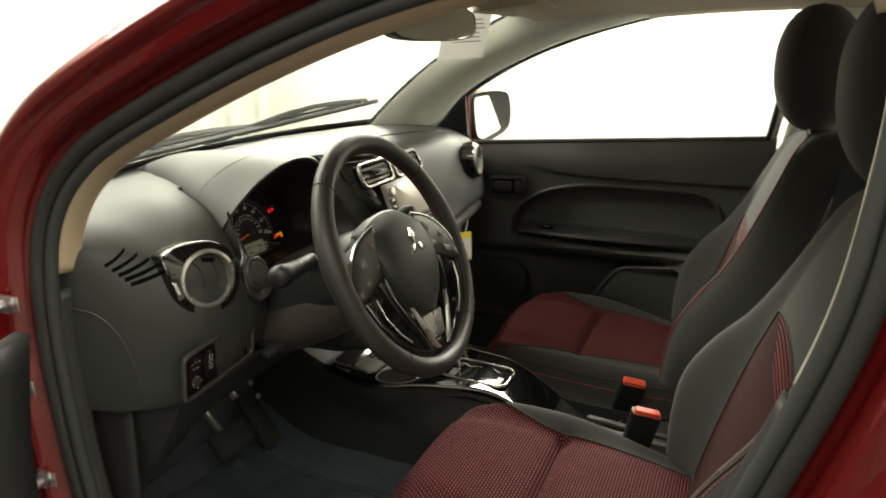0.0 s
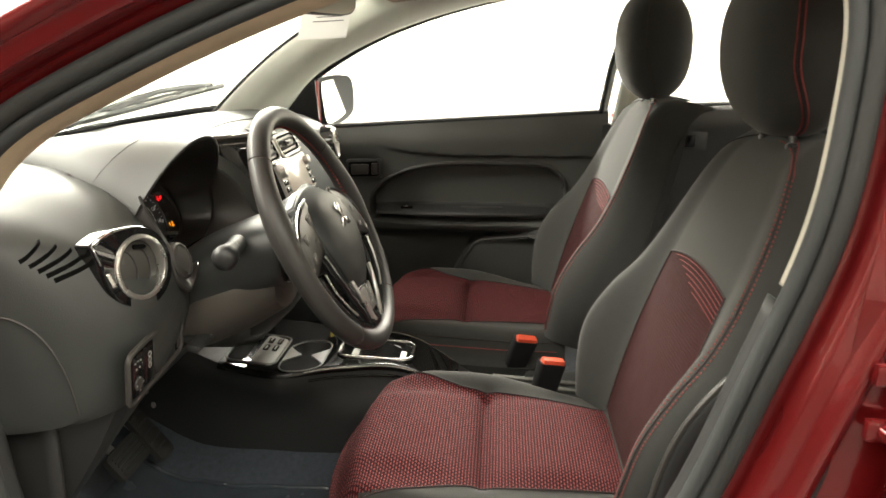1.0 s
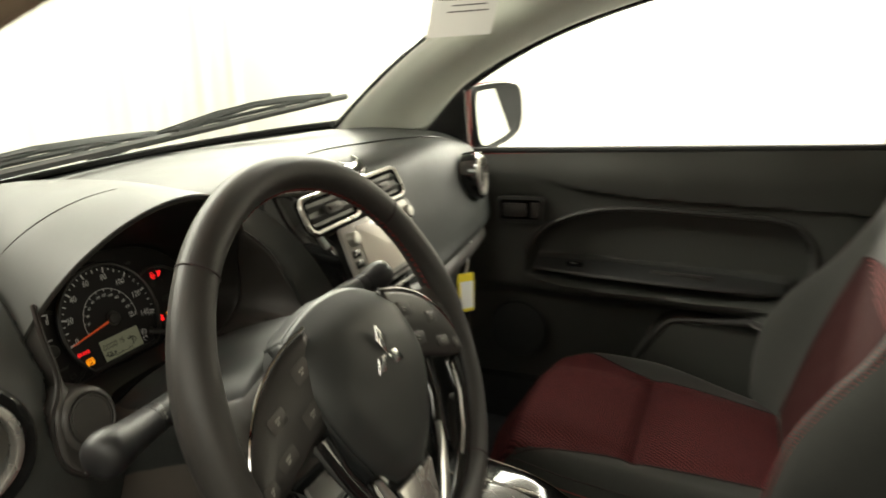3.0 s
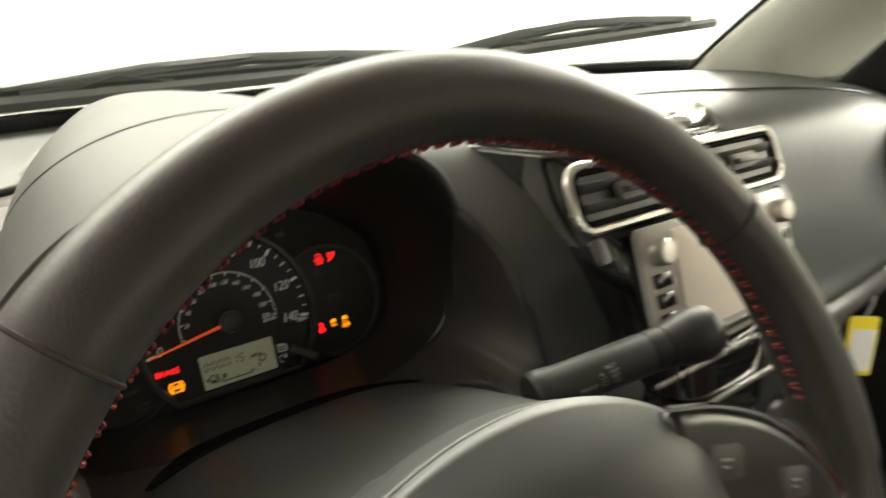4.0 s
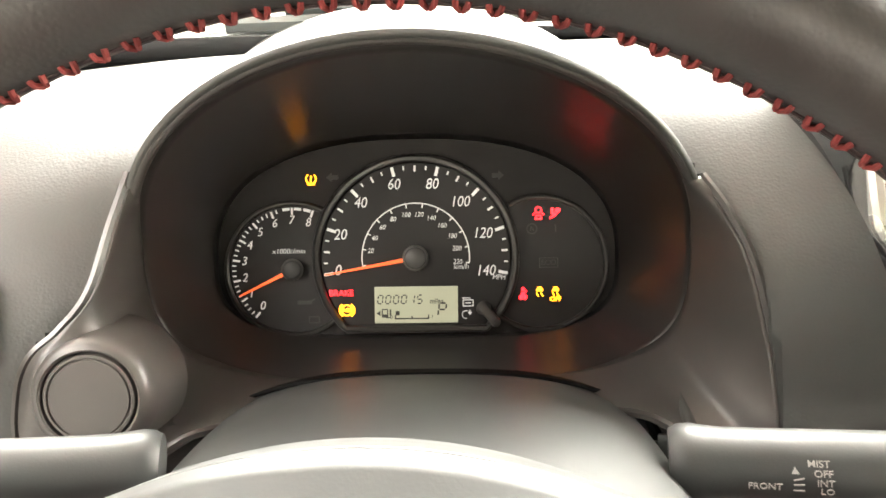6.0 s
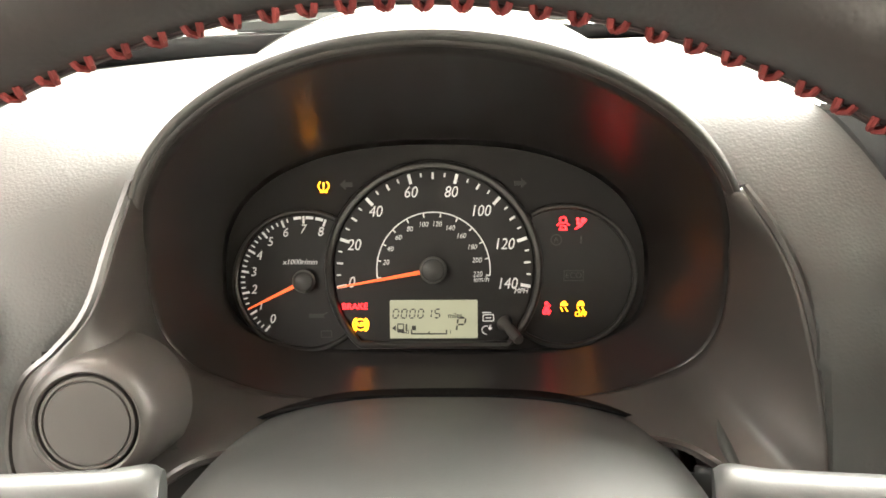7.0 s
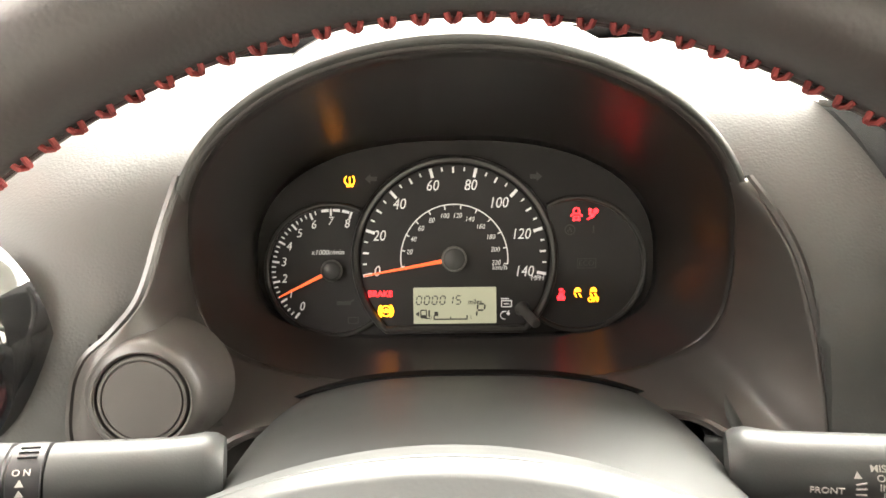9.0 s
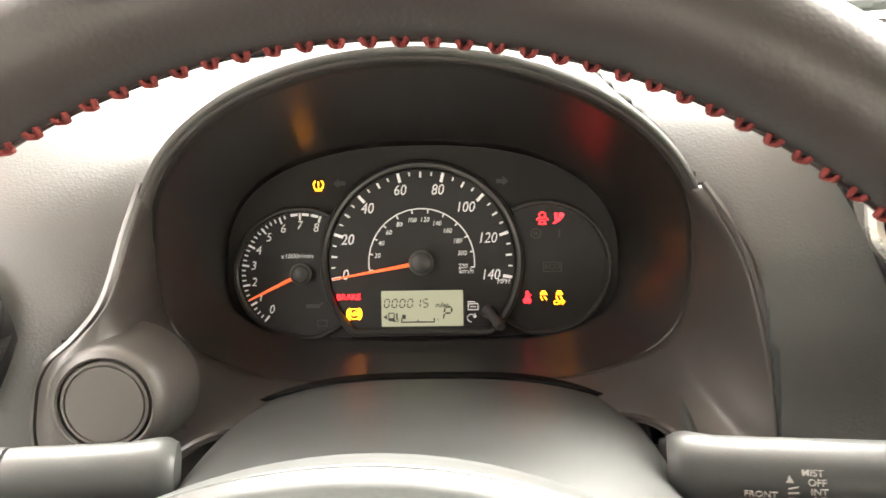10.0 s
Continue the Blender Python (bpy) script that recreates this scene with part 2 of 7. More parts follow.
M["cloth"] = material("charcoal_seat_cloth", (0.040, 0.041, 0.038), 0.9, grain=0.4, grain_size=0.0011, vary=0.14, vary_size=0.012, sheen=0.12, spec=0.2)
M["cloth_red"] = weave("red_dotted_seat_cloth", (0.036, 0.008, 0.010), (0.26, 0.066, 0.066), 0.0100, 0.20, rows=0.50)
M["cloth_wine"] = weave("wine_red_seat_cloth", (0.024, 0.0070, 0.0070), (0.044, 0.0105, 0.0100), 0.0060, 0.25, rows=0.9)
M["seat_back"] = material("seat_side_vinyl", (0.017, 0.017, 0.018), 0.55, grain=0.3, grain_size=0.0015)
M["rubber"] = material("door_seal_rubber", (0.022, 0.023, 0.022), 0.62, grain=0.2, grain_size=0.002, vary=0.15)
# seal rubber made lighter and bluer: its highlight is put into the colour
M["seal_sheen"] = material("sheen_tinted_seal_rubber", (0.034, 0.037, 0.037), 0.6, grain=0.2, grain_size=0.002, vary=0.15)
M["paint"] = material("red_metallic_paint", (0.185, 0.0085, 0.0095), 0.25, metal=0.45, grain=0.05, grain_size=0.0004, vary=0.14, vary_size=0.12, coat=1.0)
M["trim_tan"] = material("tan_pillar_trim", (0.46, 0.36, 0.25), 0.75, grain=0.3, grain_size=0.0015, vary=0.06)
M["trim_grey"] = material("light_grey_pillar_trim", (0.62, 0.65, 0.585), 0.7, grain=0.3, grain_size=0.0015, vary=0.06)
M["trim_cream"] = material("cream_pillar_trim", (0.52, 0.50, 0.42), 0.7, grain=0.3, grain_size=0.0015, vary=0.06)
M["headliner"] = material("headliner_cloth", (0.42, 0.36, 0.27), 0.9, grain=0.4, grain_size=0.002, vary=0.06)
M["carpet"] = material("dark_carpet", (0.056, 0.067, 0.082), 0.95, grain=1.0, grain_size=0.003, vary=0.4, vary_size=0.01, sheen=0.3, spec=0.1)
M["mat_plastic"] = material("clear_floor_film", (0.050, 0.060, 0.072), 0.26, grain=0.4, grain_size=0.02, vary=0.2)
M["curtain"] = material("white_curtain_cloth", (0.39, 0.377, 0.347), 0.9, grain=0.3, grain_size=0.004, vary=0.04, vary_size=0.3, spec=0.2)
M["concrete"] = material("grey_floor_paint", (0.085, 0.085, 0.082), 0.4, grain=0.2, grain_size=0.01, vary=0.15, vary_size=0.4)
M["ceiling"] = material("white_ceiling_paint", (0.78, 0.77, 0.74), 0.8, vary=0.04, vary_size=0.5)
M["gate"] = material("smoked_chrome", (0.42, 0.41, 0.39), 0.18, metal=1.0, vary=0.04)
# grey plastic with the warm light on the column cover mixed into its colour
M["column"] = material("warm_lit_grey_plastic", (0.070, 0.060, 0.052), 0.5, grain=0.12, grain_size=0.0008, vary=0.06)
M["wedge"] = material("pale_grey_plastic", (0.22, 0.215, 0.20), 0.5, grain=0.1, vary=0.06)
M["lamp"] = material("lamp_diffuser", (0.9, 0.9, 0.88), 0.5, vary=0.01, glow=(1.0, 0.96, 0.9), glow_strength=6.0)
M["buckle"] = material("black_buckle_plastic", (0.014, 0.014, 0.015), 0.45, grain=0.1, vary=0.1)
M["buckle_red"] = material("orange_red_button", (0.75, 0.09, 0.04), 0.4, vary=0.05)
M["webbing"] = material("seat_belt_webbing", (0.55, 0.52, 0.44), 0.8, grain=0.6, grain_size=0.0012, vary=0.1)
M["metal"] = material("bare_metal", (0.55, 0.55, 0.55), 0.3, metal=1.0, vary=0.1)
M["metal_dull"] = material("dull_zinc", (0.14, 0.14, 0.13), 0.55, metal=0.7, vary=0.2)
M["gauge"] = material("gauge_face", (0.0150, 0.0135, 0.0130), 0.5, spec=0.3, grain=0.05, vary=0.05)
M["print_grey"] = material("faded_white_print", (0.30, 0.29, 0.27), 0.5, vary=0.05)
M["carrier"] = material("dial_carrier_black", (0.0170, 0.0155, 0.0145), 0.55, spec=0.2, grain=0.05, vary=0.05)
M["gauge_ring"] = material("gauge_ring_grey", (0.034, 0.033, 0.031), 0.35, metal=0.3, vary=0.05)
M["white_mark"] = material("white_print", (0.60, 0.59, 0.57), 0.6, vary=0.02, glow=(1, 0.98, 0.94), glow_strength=0.06)
M["dim_mark"] = material("unlit_symbol", (0.040, 0.040, 0.038), 0.5, vary=0.05)
M["needle"] = material("orange_needle", (0.85, 0.12, 0.04), 0.45, vary=0.04, glow=(1.0, 0.13, 0.03), glow_strength=0.22)
M["lcd"] = material("lcd_glass", (0.25, 0.26, 0.18), 0.3, vary=0.05, glow=(0.62, 0.64, 0.44), glow_strength=0.075)
M["lcd_ink"] = material("lcd_segments", (0.02, 0.02, 0.015), 0.4, vary=0.05)
M["warn_red"] = material("lit_red_symbol", (0.8, 0.05, 0.06), 0.4, vary=0.02, glow=(1.0, 0.012, 0.015), glow_strength=1.4)
M["warn_amber"] = material("lit_amber_symbol", (0.9, 0.5, 0.05), 0.4, vary=0.02, glow=(1.0, 0.30, 0.006), glow_strength=1.6)
M["glass"] = glass_material("clear_glass", (0.88, 0.92, 0.89))
M["side_glass"] = glass_material("side_glass", (0.95, 0.96, 0.95))
M["mirror"] = material("mirror_glass", (0.84, 0.88, 0.87), 0.02, metal=1.0, vary=0.0)
M["radio"] = material("radio_silver_paint", (0.34, 0.33, 0.31), 0.35, metal=0.4, vary=0.04)
M["screen"] = material("display_film", (0.74, 0.68, 0.60), 0.30, vary=0.03, coat=0.5)
M["tag_yellow"] = material("yellow_card", (0.75, 0.62, 0.04), 0.6, vary=0.05)
M["paper"] = material("white_paper", (0.75, 0.75, 0.72), 0.7, vary=0.04)
M["ink"] = material("grey_ink", (0.12, 0.12, 0.12), 0.7, vary=0.1)
M["wiper"] = material("wiper_black", (0.008, 0.009, 0.009), 0.55, vary=0.1, spec=0.25)
M["body_black"] = material("black_window_frame", (0.010, 0.010, 0.010), 0.25, vary=0.1)

# ---------- the booth ----------
Z0 = 0.17  # ground


def curtain_wall(name, a, b, waves, depth, label, bunch=0.0):
    a, b = Vector(a), Vector(b)
    out = Vector((-(b - a).y, (b - a).x, 0)).normalized()
    seed = a.x * 3.1 + b.y * 1.7

    def f(u, v):
        w = u * waves * 2 * math.pi
        fold = math.sin(w + 0.7 * math.sin(w * 0.31 + seed)) * 0.5 + 0.35 * math.sin(w * 0.47 + seed * 2) + 0.2 * math.sin(w * 2.3 + seed)
        sway = (0.4 + 0.6 * (1 - v)) * (1 + bunch * ease(0.86, 0.97, u))
        p = a + (b - a) * u + out * fold * depth * sway
        return Vector((p.x, p.y, Z0 + 0.0 + v * 2.75))

    return tagged(part(name, grid(f, int(waves * 14), 10), M["curtain"]), label, "curtain", "", "structure")


curtain_wall("wall_front", (-6.2, 5.2, 0), (2.9, 5.2, 0), 14, 0.008, "white fabric curtain wall hanging in soft vertical folds", 2.5)
curtain_wall("wall_side", (4.3, 3.8, 0), (4.3, -3.6, 0), 11, 0.008, "white fabric curtain wall hanging in soft vertical folds")


# the cloth sweeps round the far corner
def corner_cloth(u, v):
    a = mix(math.pi / 2 + 0.03, -0.03, u)
    r = 1.4 + (0.4 + 0.6 * (1 - v)) * (0.010 * math.sin(u * 19) + 0.006 * math.sin(u * 43 + 1) + 0.004 * math.sin(u * 90))
    return Vector((2.9 + r * math.cos(a), 3.8 + r * math.sin(a), Z0 + v * 2.75))


tagged(part("wall_corner", grid(corner_cloth, 90, 8), M["curtain"]), "white fabric curtain sweeping round the booth corner", "curtain", "", "structure")
curtain_wall("wall_back", (4.3, -3.6, 0), (-6.2, -3.6, 0), 34, 0.030, "white fabric curtain wall hanging in soft vertical folds")
curtain_wall("wall_near", (-6.2, -3.6, 0), (-6.2, 5.2, 0), 34, 0.022, "white fabric curtain wall hanging in soft vertical folds")
tagged(part("ground", rbox(10.9, 9.1, 0.1, Matrix.Translation((-0.95, 0.8, Z0 - 0.05))), M["concrete"]), "smooth grey painted concrete floor", "floor", "", "structure")
tagged(part("ceiling", rbox(10.9, 9.1, 0.1, Matrix.Translation((-0.95, 0.8, Z0 + 2.80))), M["ceiling"]), "flat white painted ceiling", "ceiling", "", "structure")

# ---------- car body ----------
body = thing("car_body", (0, -0.1, Z0), "red metallic four-door car body with the driver's door open", "car")

# closed loop of the driver's door opening: front lower corner, pillar, roof rail, centre pillar, sill
DOOR_LOOP = [(-0.715, 0.30, 0.47), (-0.715, 0.360, 0.62), (-0.715, 0.383, 0.82), (-0.710, 0.385, 0.98), (-0.700, 0.365, 1.085), (-0.688, 0.30, 1.165),
             (-0.678, 0.17, 1.235), (-0.668, 0.02, 1.30), (-0.660, -0.13, 1.35), (-0.655, -0.30, 1.385), (-0.655, -0.47, 1.394), (-0.662, -0.565, 1.37),
             (-0.680, -0.592, 1.30), (-0.698, -0.588, 1.19), (-0.711, -0.570, 1.07), (-0.715, -0.525, 0.92), (-0.715, -0.465, 0.74), (-0.715, -0.38, 0.58),
             (-0.715, -0.24, 0.47), (-0.715, 0.0, 0.435), (-0.715, 0.22, 0.435)]
LOOP_MID = Vector((-0.70, -0.08, 0.95))


def loop_point(t):
    n = len(DOOR_LOOP)
    f = (t % 1.0) * n
    i = int(f)
    f -= i
    p = [Vector(DOOR_LOOP[(i + k) % n]) for k in (-1, 0, 1, 2)]
    return 0.5 * (2 * p[1] + (p[2] - p[0]) * f + (2 * p[0] - 5 * p[1] + 4 * p[2] - p[3]) * f * f + (3 * p[1] - p[0] - 3 * p[2] + p[3]) * f ** 3)


def loop_frame(t):
    p = loop_point(t)
    tan = (loop_point(t + 0.004) - loop_point(t - 0.004)).normalized()
    out = Vector((-1, 0, 0))
    away = tan.cross(out)
    if away.dot(p - LOOP_MID) < 0:
        away = -away
    away.x = 0
    return p, away.normalized()


def band(profile, n=150, t0=0.0, t1=1.0):
    """A strip round the door opening. profile: (away from the opening, outwards) in metres."""
    full = t1 - t0 > 0.999

    def f(u, v):
        p, away = loop_frame(mix(t0, t1, u))
        w = v * (len(profile) - 1)
        i = min(int(w), len(profile) - 2)
        a, b = profile[i], profile[i + 1]
        g = w - i
        return p + away * mix(a[0], b[0], g) + Vector((-1, 0, 0)) * mix(a[1], b[1], g)

    return grid(f, n, (len(profile) - 1), wrap_u=full)


# painted step of the opening, outer skin flange
part("door_aperture", band([(0.004, -0.012), (0.012, 0.002), (0.030, 0.004), (0.036, 0.012), (0.040, 0.030), (0.046, 0.036), (0.058, 0.036), (0.062, 0.040), (0.068, 0.050), (0.076, 0.054), (0.088, 0.046), (0.098, 0.028)], 220), M["paint"], body, "glossy red painted door aperture flange", sharp=85)
# seals
part("door_seal", band([(0.012 + 0.011 * math.cos(a * math.pi / 6), 0.008 + 0.011 * math.sin(a * math.pi / 6)) for a in range(13)], 220), M["rubber"], body, "black rubber door seal")
part("seal_lip", band([(-0.006 + 0.009 * math.cos(a * math.pi / 5), 0.002 + 0.010 * math.sin(a * math.pi / 5)) for a in range(11)], 220), M["seal_sheen"], body, "inner rubber seal lip, coloured greyer for its bluish highlight")


def trim_band(t0, t1, w, depth):
    def f(u, v):
        p, away = loop_frame(mix(t0, t1, u))
        s = w(u)
        ang = v * math.pi * 0.5
        return p - away * (0.008 + s * math.sin(ang)) + Vector((1, 0, 0)) * depth * (1 - math.cos(ang))
    return grid(f, 70, 8)


part("a_pillar_trim", trim_band(3.2 / 21, 11.6 / 21, lambda u: 0.009 + 0.007 * math.sin(u * math.pi), 0.034), M["trim_tan"], body, "tan fabric-textured pillar trim", solid=0.004)
part("b_pillar_trim", trim_band(11.4 / 21, 14.4 / 21, lambda u: 0.004, 0.012), M["trim_cream"], body, "light grey centre pillar trim", solid=0.004)
part("lower_pillar_trim", trim_band(14.5 / 21, 24.0 / 21, lambda u: 0.006, 0.022), M["lower"], body, "black sill trim", solid=0.004)

# outer skin behind and ahead of the opening
def rear_skin(u, v):
    y = mix(-0.665, -1.75, u)
    z = mix(0.40, 1.08, v)
    return Vector((-0.775 - 0.045 * math.sin(math.pi * min(1, v * 1.05)) + 0.03 * u * u, y + 0.10 * (1 - v) * (1 - u), z))


part("rear_door_skin", grid(rear_skin, 24, 20), M["paint"], body, "glossy red rear door skin", solid=0.02)


def front_skin(u, v):
    y = mix(0.50, 1.55, u)
    z = mix(0.40, 1.0 - 0.16 * u, v)
    return Vector((-0.775 - 0.03 * math.sin(math.pi * v) + 0.05 * u * u, y, z))


part("front_wing", grid(front_skin, 24, 16), M["paint"], body, "glossy red front wing", solid=0.02)
def pillar_skin(u, v):
    z = mix(0.42, 1.36, v)
    y = -0.60 - 0.02 * ease(0.95, 1.2, z) + 0.11 * ease(0.85, 0.55, z)
    x = -0.752 + 0.075 * ease(1.0, 1.4, z)
    return Vector((x - 0.010 * math.sin(math.pi * u), y - 0.115 * u, z))


part("b_pillar_skin", grid(pillar_skin, 10, 30), M["paint"], body, "glossy red centre pillar")
part("rear_door_edge", tube([(-0.785, -0.668, 0.44), (-0.795, -0.672, 0.70), (-0.790, -0.690, 0.95), (-0.770, -0.700, 1.06), (-0.735, -0.715, 1.22), (-0.700, -0.735, 1.36)], 0.016, 10), M["paint"], body, "rounded red edge of the rear door")
part("sill", rbox(0.09, 2.6, 0.20, Matrix.Translation((-0.76, -0.2, Z0 + 0.10)), 0.02), M["paint"], body)
part("sill", rbox(0.09, 2.6, 0.20, Matrix.Translation((0.76, -0.2, Z0 + 0.10)), 0.02), M["paint"], body)
part("sill_trim", rbox(0.05, 1.9, 0.16, Matrix.Translation((0.675, -0.35, 0.385)), 0.015), M["lower"], body, "black sill trim")
part("floor_pan", rbox(1.46, 2.7, 0.12, Matrix.Translation((0, -0.3, 0.29))), M["lower"], body)


# bonnet, roof and passenger side
def bonnet(u, v):
    x = mix(-0.74, 0.74, u)
    y = mix(0.74, 1.55, v) - 0.16 * (x / 0.74) ** 2 * (1 - v * 0.3)
    return Vector((x, y, 0.985 + 0.03 * (1 - (x / 0.74) ** 2) - 0.20 * v * v - 0.02 * v))


part("bonnet", grid(bonnet, 24, 14), M["paint"], body, "glossy red bonnet", solid=0.01)


def roof(h, inset):
    def f(u, v):
        x = mix(-0.60 + inset, 0.60 - inset, u)
        s = (x / 0.62) ** 2
        y = mix(0.10 - 0.10 * s, -1.60, v)
        return Vector((x, y, h - 0.050 * s - 0.05 * (1 - v) ** 4 - 0.10 * v ** 3))
    return f


part("roof_skin", grid(roof(1.475, -0.06), 24, 24), M["paint"], body, "glossy red roof skin", solid=0.01)
part("headliner", grid(roof(1.440, 0.0), 24, 24), M["headliner"], body, "tan cloth headliner", solid=0.006)
part("windscreen_header", rbox(1.06, 0.07, 0.03, Matrix.Translation((0, 0.075, 1.405)), 0.010), M["headliner"], body)

# windscreen base and glass
def cowl_y(x):
    return 0.640 - 0.30 * x * x


def screen_point(x, s):
    """s from 0 at the cowl to 1 at the header."""
    lo = Vector((x, cowl_y(x), 1.078))
    k = 0.93
    hi = Vector((x * k, 0.085 - 0.05 * x * x, 1.415 - 0.03 * x * x))
    return lo.lerp(hi, s) + Vector((0, 0.020, 0.024)) * math.sin(math.pi * s)


glass = part("windscreen", grid(lambda u, v: screen_point(mix(-0.62, 0.585, u), mix(-0.06, 1.0, v)), 24, 16), M["glass"], body, "clear windscreen glass")
glass.visible_shadow = False
part("windscreen_border", grid(lambda u, v: screen_point(mix(-0.66, 0.585, u), mix(-0.055, 0.034, v)) + Vector((0, 0.003, -0.002)), 30, 2), M["body_black"], body, "black glass border along the cowl", solid=0.003)
part("cowl_panel", grid(lambda u, v: Vector((mix(-0.70, 0.66, u), cowl_y(mix(-0.70, 0.66, u)) + mix(0.035, 0.20, v), 1.045 - 0.01 * v)), 30, 4), M["lower"], body, "black plastic cowl panel", solid=0.01)


# passenger side pillar: runs from the cowl corner to the header
def pillar(u, v):
    s = u
    a = screen_point(0.575, -0.03 + 1.03 * s) - Vector((0.105 - 0.05 * s, 0.0, 0.012))
    b = Vector((0.625 - 0.045 * s, spline([(0.385, 0), (0.27, 0), (0.05, 0), (-0.20, 0), (-0.42, 0)], s)[0], spline([(1.065, 0), (1.180, 0), (1.290, 0), (1.362, 0), (1.392, 0)], s)[0]))
    p = a.lerp(b, v)
    return p - Vector((0.030, 0.02, 0.0)) * math.sin(math.pi * v)


part("a_pillar_trim", grid(pillar, 40, 12), M["trim_grey"], body, "light grey pillar trim beside the windscreen", solid=0.004)
part("windscreen_edge", tube([screen_point(0.575, -0.03 + 1.03 * k / 20) - Vector((0.107 - 0.05 * k / 20, -0.003, 0.008)) for k in range(21)], 0.0045, 8), M["body_black"], body, "black edge of the windscreen glass")
part("b_pillar_trim", grid(lambda u, v: Vector((mix(0.648, 0.60, u) - 0.012 * math.sin(math.pi * v), mix(-0.555, -0.66, v) - 0.06 * u, mix(0.98, 1.40, u))), 10, 8), M["trim_grey"], body, "light grey centre pillar trim", solid=0.01)
part("b_pillar_lower", rbox(0.05, 0.13, 0.75, Matrix.Translation((0.66, -0.60, 0.66)), 0.01), M["lower"], body)
part("rear_quarter_pillar", grid(lambda u, v: Vector((mix(0.66, 0.58, u), mix(-1.36, -1.50, v) - 0.1 * u, mix(1.06, 1.40, u))), 8, 4), M["trim_grey"], body, solid=0.03)
part("roof_rail", tube([(0.60, -0.1, 1.405), (0.602, -0.42, 1.418), (0.60, -0.8, 1.42), (0.58, -1.5, 1.39)], 0.022, 10), M["headliner"], body)
part("rear_bulkhead", rbox(1.40, 0.05, 0.70, Matrix.Translation((0, -1.62, 0.67)), 0.02), M["seat_back"], body)
part("rear_side_panel", rbox(0.03, 1.0, 0.72, Matrix.Translation((-0.69, -1.12, 0.72)), 0.01), M["lower"], body)
part("toe_board", grid(lambda u, v: Vector((mix(-0.70, 0.68, u), mix(0.50, 0.72, v), mix(0.30, 0.95, v ** 1.4))), 8, 8), M["carpet"], body, "dark carpeted toe board", solid=0.01)


# carpet with the raised tunnel and its worn clear film
def carpet(u, v):
    x, y = mix(-0.70, 0.68, u), mix(0.56, -1.5, v)
    hump = 0.16 * math.exp(-(x / 0.13) ** 2)
    z = 0.355 + hump + 0.10 * ease(0.35, 0.60, y) + 0.03 * ease(-0.62, -0.70, x)
    return Vector((x, y, z + 0.006 * noise.noise((x * 9, y * 9, 0))))


part("carpet", grid(carpet, 60, 80), M["carpet"], body, "dark blue-grey loop carpet")

# crumpled protective film left on the driver's carpet
film_sheet = thing("floor_film", (-0.45, 0.20, 0.36), "crumpled clear protective film over the dark footwell carpet", "floor film")


def film_point(u, v):
    x, y = mix(-0.66, -0.20, u), mix(0.50, 0.02, v)
    crease = abs(noise.noise((x * 7, y * 9, 3.1))) * 0.020 + abs(noise.noise((x * 19, y * 15, 7.7))) * 0.008
    return carpet((x + 0.70) / 1.38, (0.56 - y) / 2.06) + Vector((0, 0, 0.004 + crease))


part("sheet", grid(film_point, 50, 54), M["mat_plastic"], film_sheet, sharp=25)
part("folded_edge", tube([film_point(k / 40, 0.985) + Vector((0, 0, 0.003)) for k in range(41)], 0.005, 8, flat=0.5), M["mat_plastic"], film_sheet)
part("folded_edge", tube([film_point(0.985, k / 40) + Vector((0, 0, 0.003)) for k in range(41)], 0.005, 8, flat=0.5), M["mat_plastic"], film_sheet)

# hinge bolts on the front edge of the opening
for y, z in ((0.415, 0.970), (0.415, 0.845), (0.405, 0.700)):
    part("hinge_bolt", merged(lathe([(0.0, 0.020), (0.006, 0.019), (0.008, 0.012), (0.008, 0.006), (0.013, 0.004), (0.013, -0.004)], 12, frame_of((-0.756, y, z), (0, 1, 0), (0, 0, 1)) @ pose(0, 0, 0, 180)), rbox(0.004, 0.035, 0.024, Matrix.Translation((-0.752, y, z)), 0.002)), M["metal"], body, "bright metal hinge bolt")
# latch striker on the centre pillar
striker = part("door_striker", merged(prism(rounded(0.032, 0.062, 0.012), 0.006, frame_of((-0.778, -0.555, 0.765), (0, 1, -0.35), (0, 0.35, 1)) @ pose(0, 0, 0, 0, 180), 0.002),
               tube([(-0.780, -0.552, 0.785), (-0.815, -0.544, 0.787), (-0.820, -0.540, 0.780), (-0.820, -0.532, 0.752), (-0.815, -0.532, 0.745), (-0.780, -0.542, 0.742)], 0.0045, 10)), M["chrome"], body, "bright metal door striker")
for z in (0.788, 0.742):
    part("screw", lathe([(0.0, 0.004), (0.006, 0.003), (0.007, 0.0)], 14, frame_of((-0.783, -0.557 + 0.25 * (z - 0.765), z), (0, 1, 0), (0, 0, 1)) @ pose(0, 0, 0, 0, 180)), M["metal"], striker)
for z in (0.952, 0.892):
    part("hinge_plate", merged(rbox(0.012, 0.055, 0.024, Matrix.Translation((-0.775, -0.640, z)), 0.004), lathe([(0.0, 0.008), (0.009, 0.007), (0.011, 0.0)], 12, frame_of((-0.782, -0.633, z), (0, 1, 0), (0, 0, 1)) @ pose(0, 0, 0, 0, 180))), M["paint"], body, "red painted rear door hinge")

# the open driver's door, swung out on its front hinges
drv = thing("driver_door", (-0.80, 0.455, 0.42), "open driver's door with a dark inner panel", "car door")
DM = Matrix.Translation((-0.80, 0.455, 0)) @ Matrix.Rotation(radians(-70), 4, "Z")


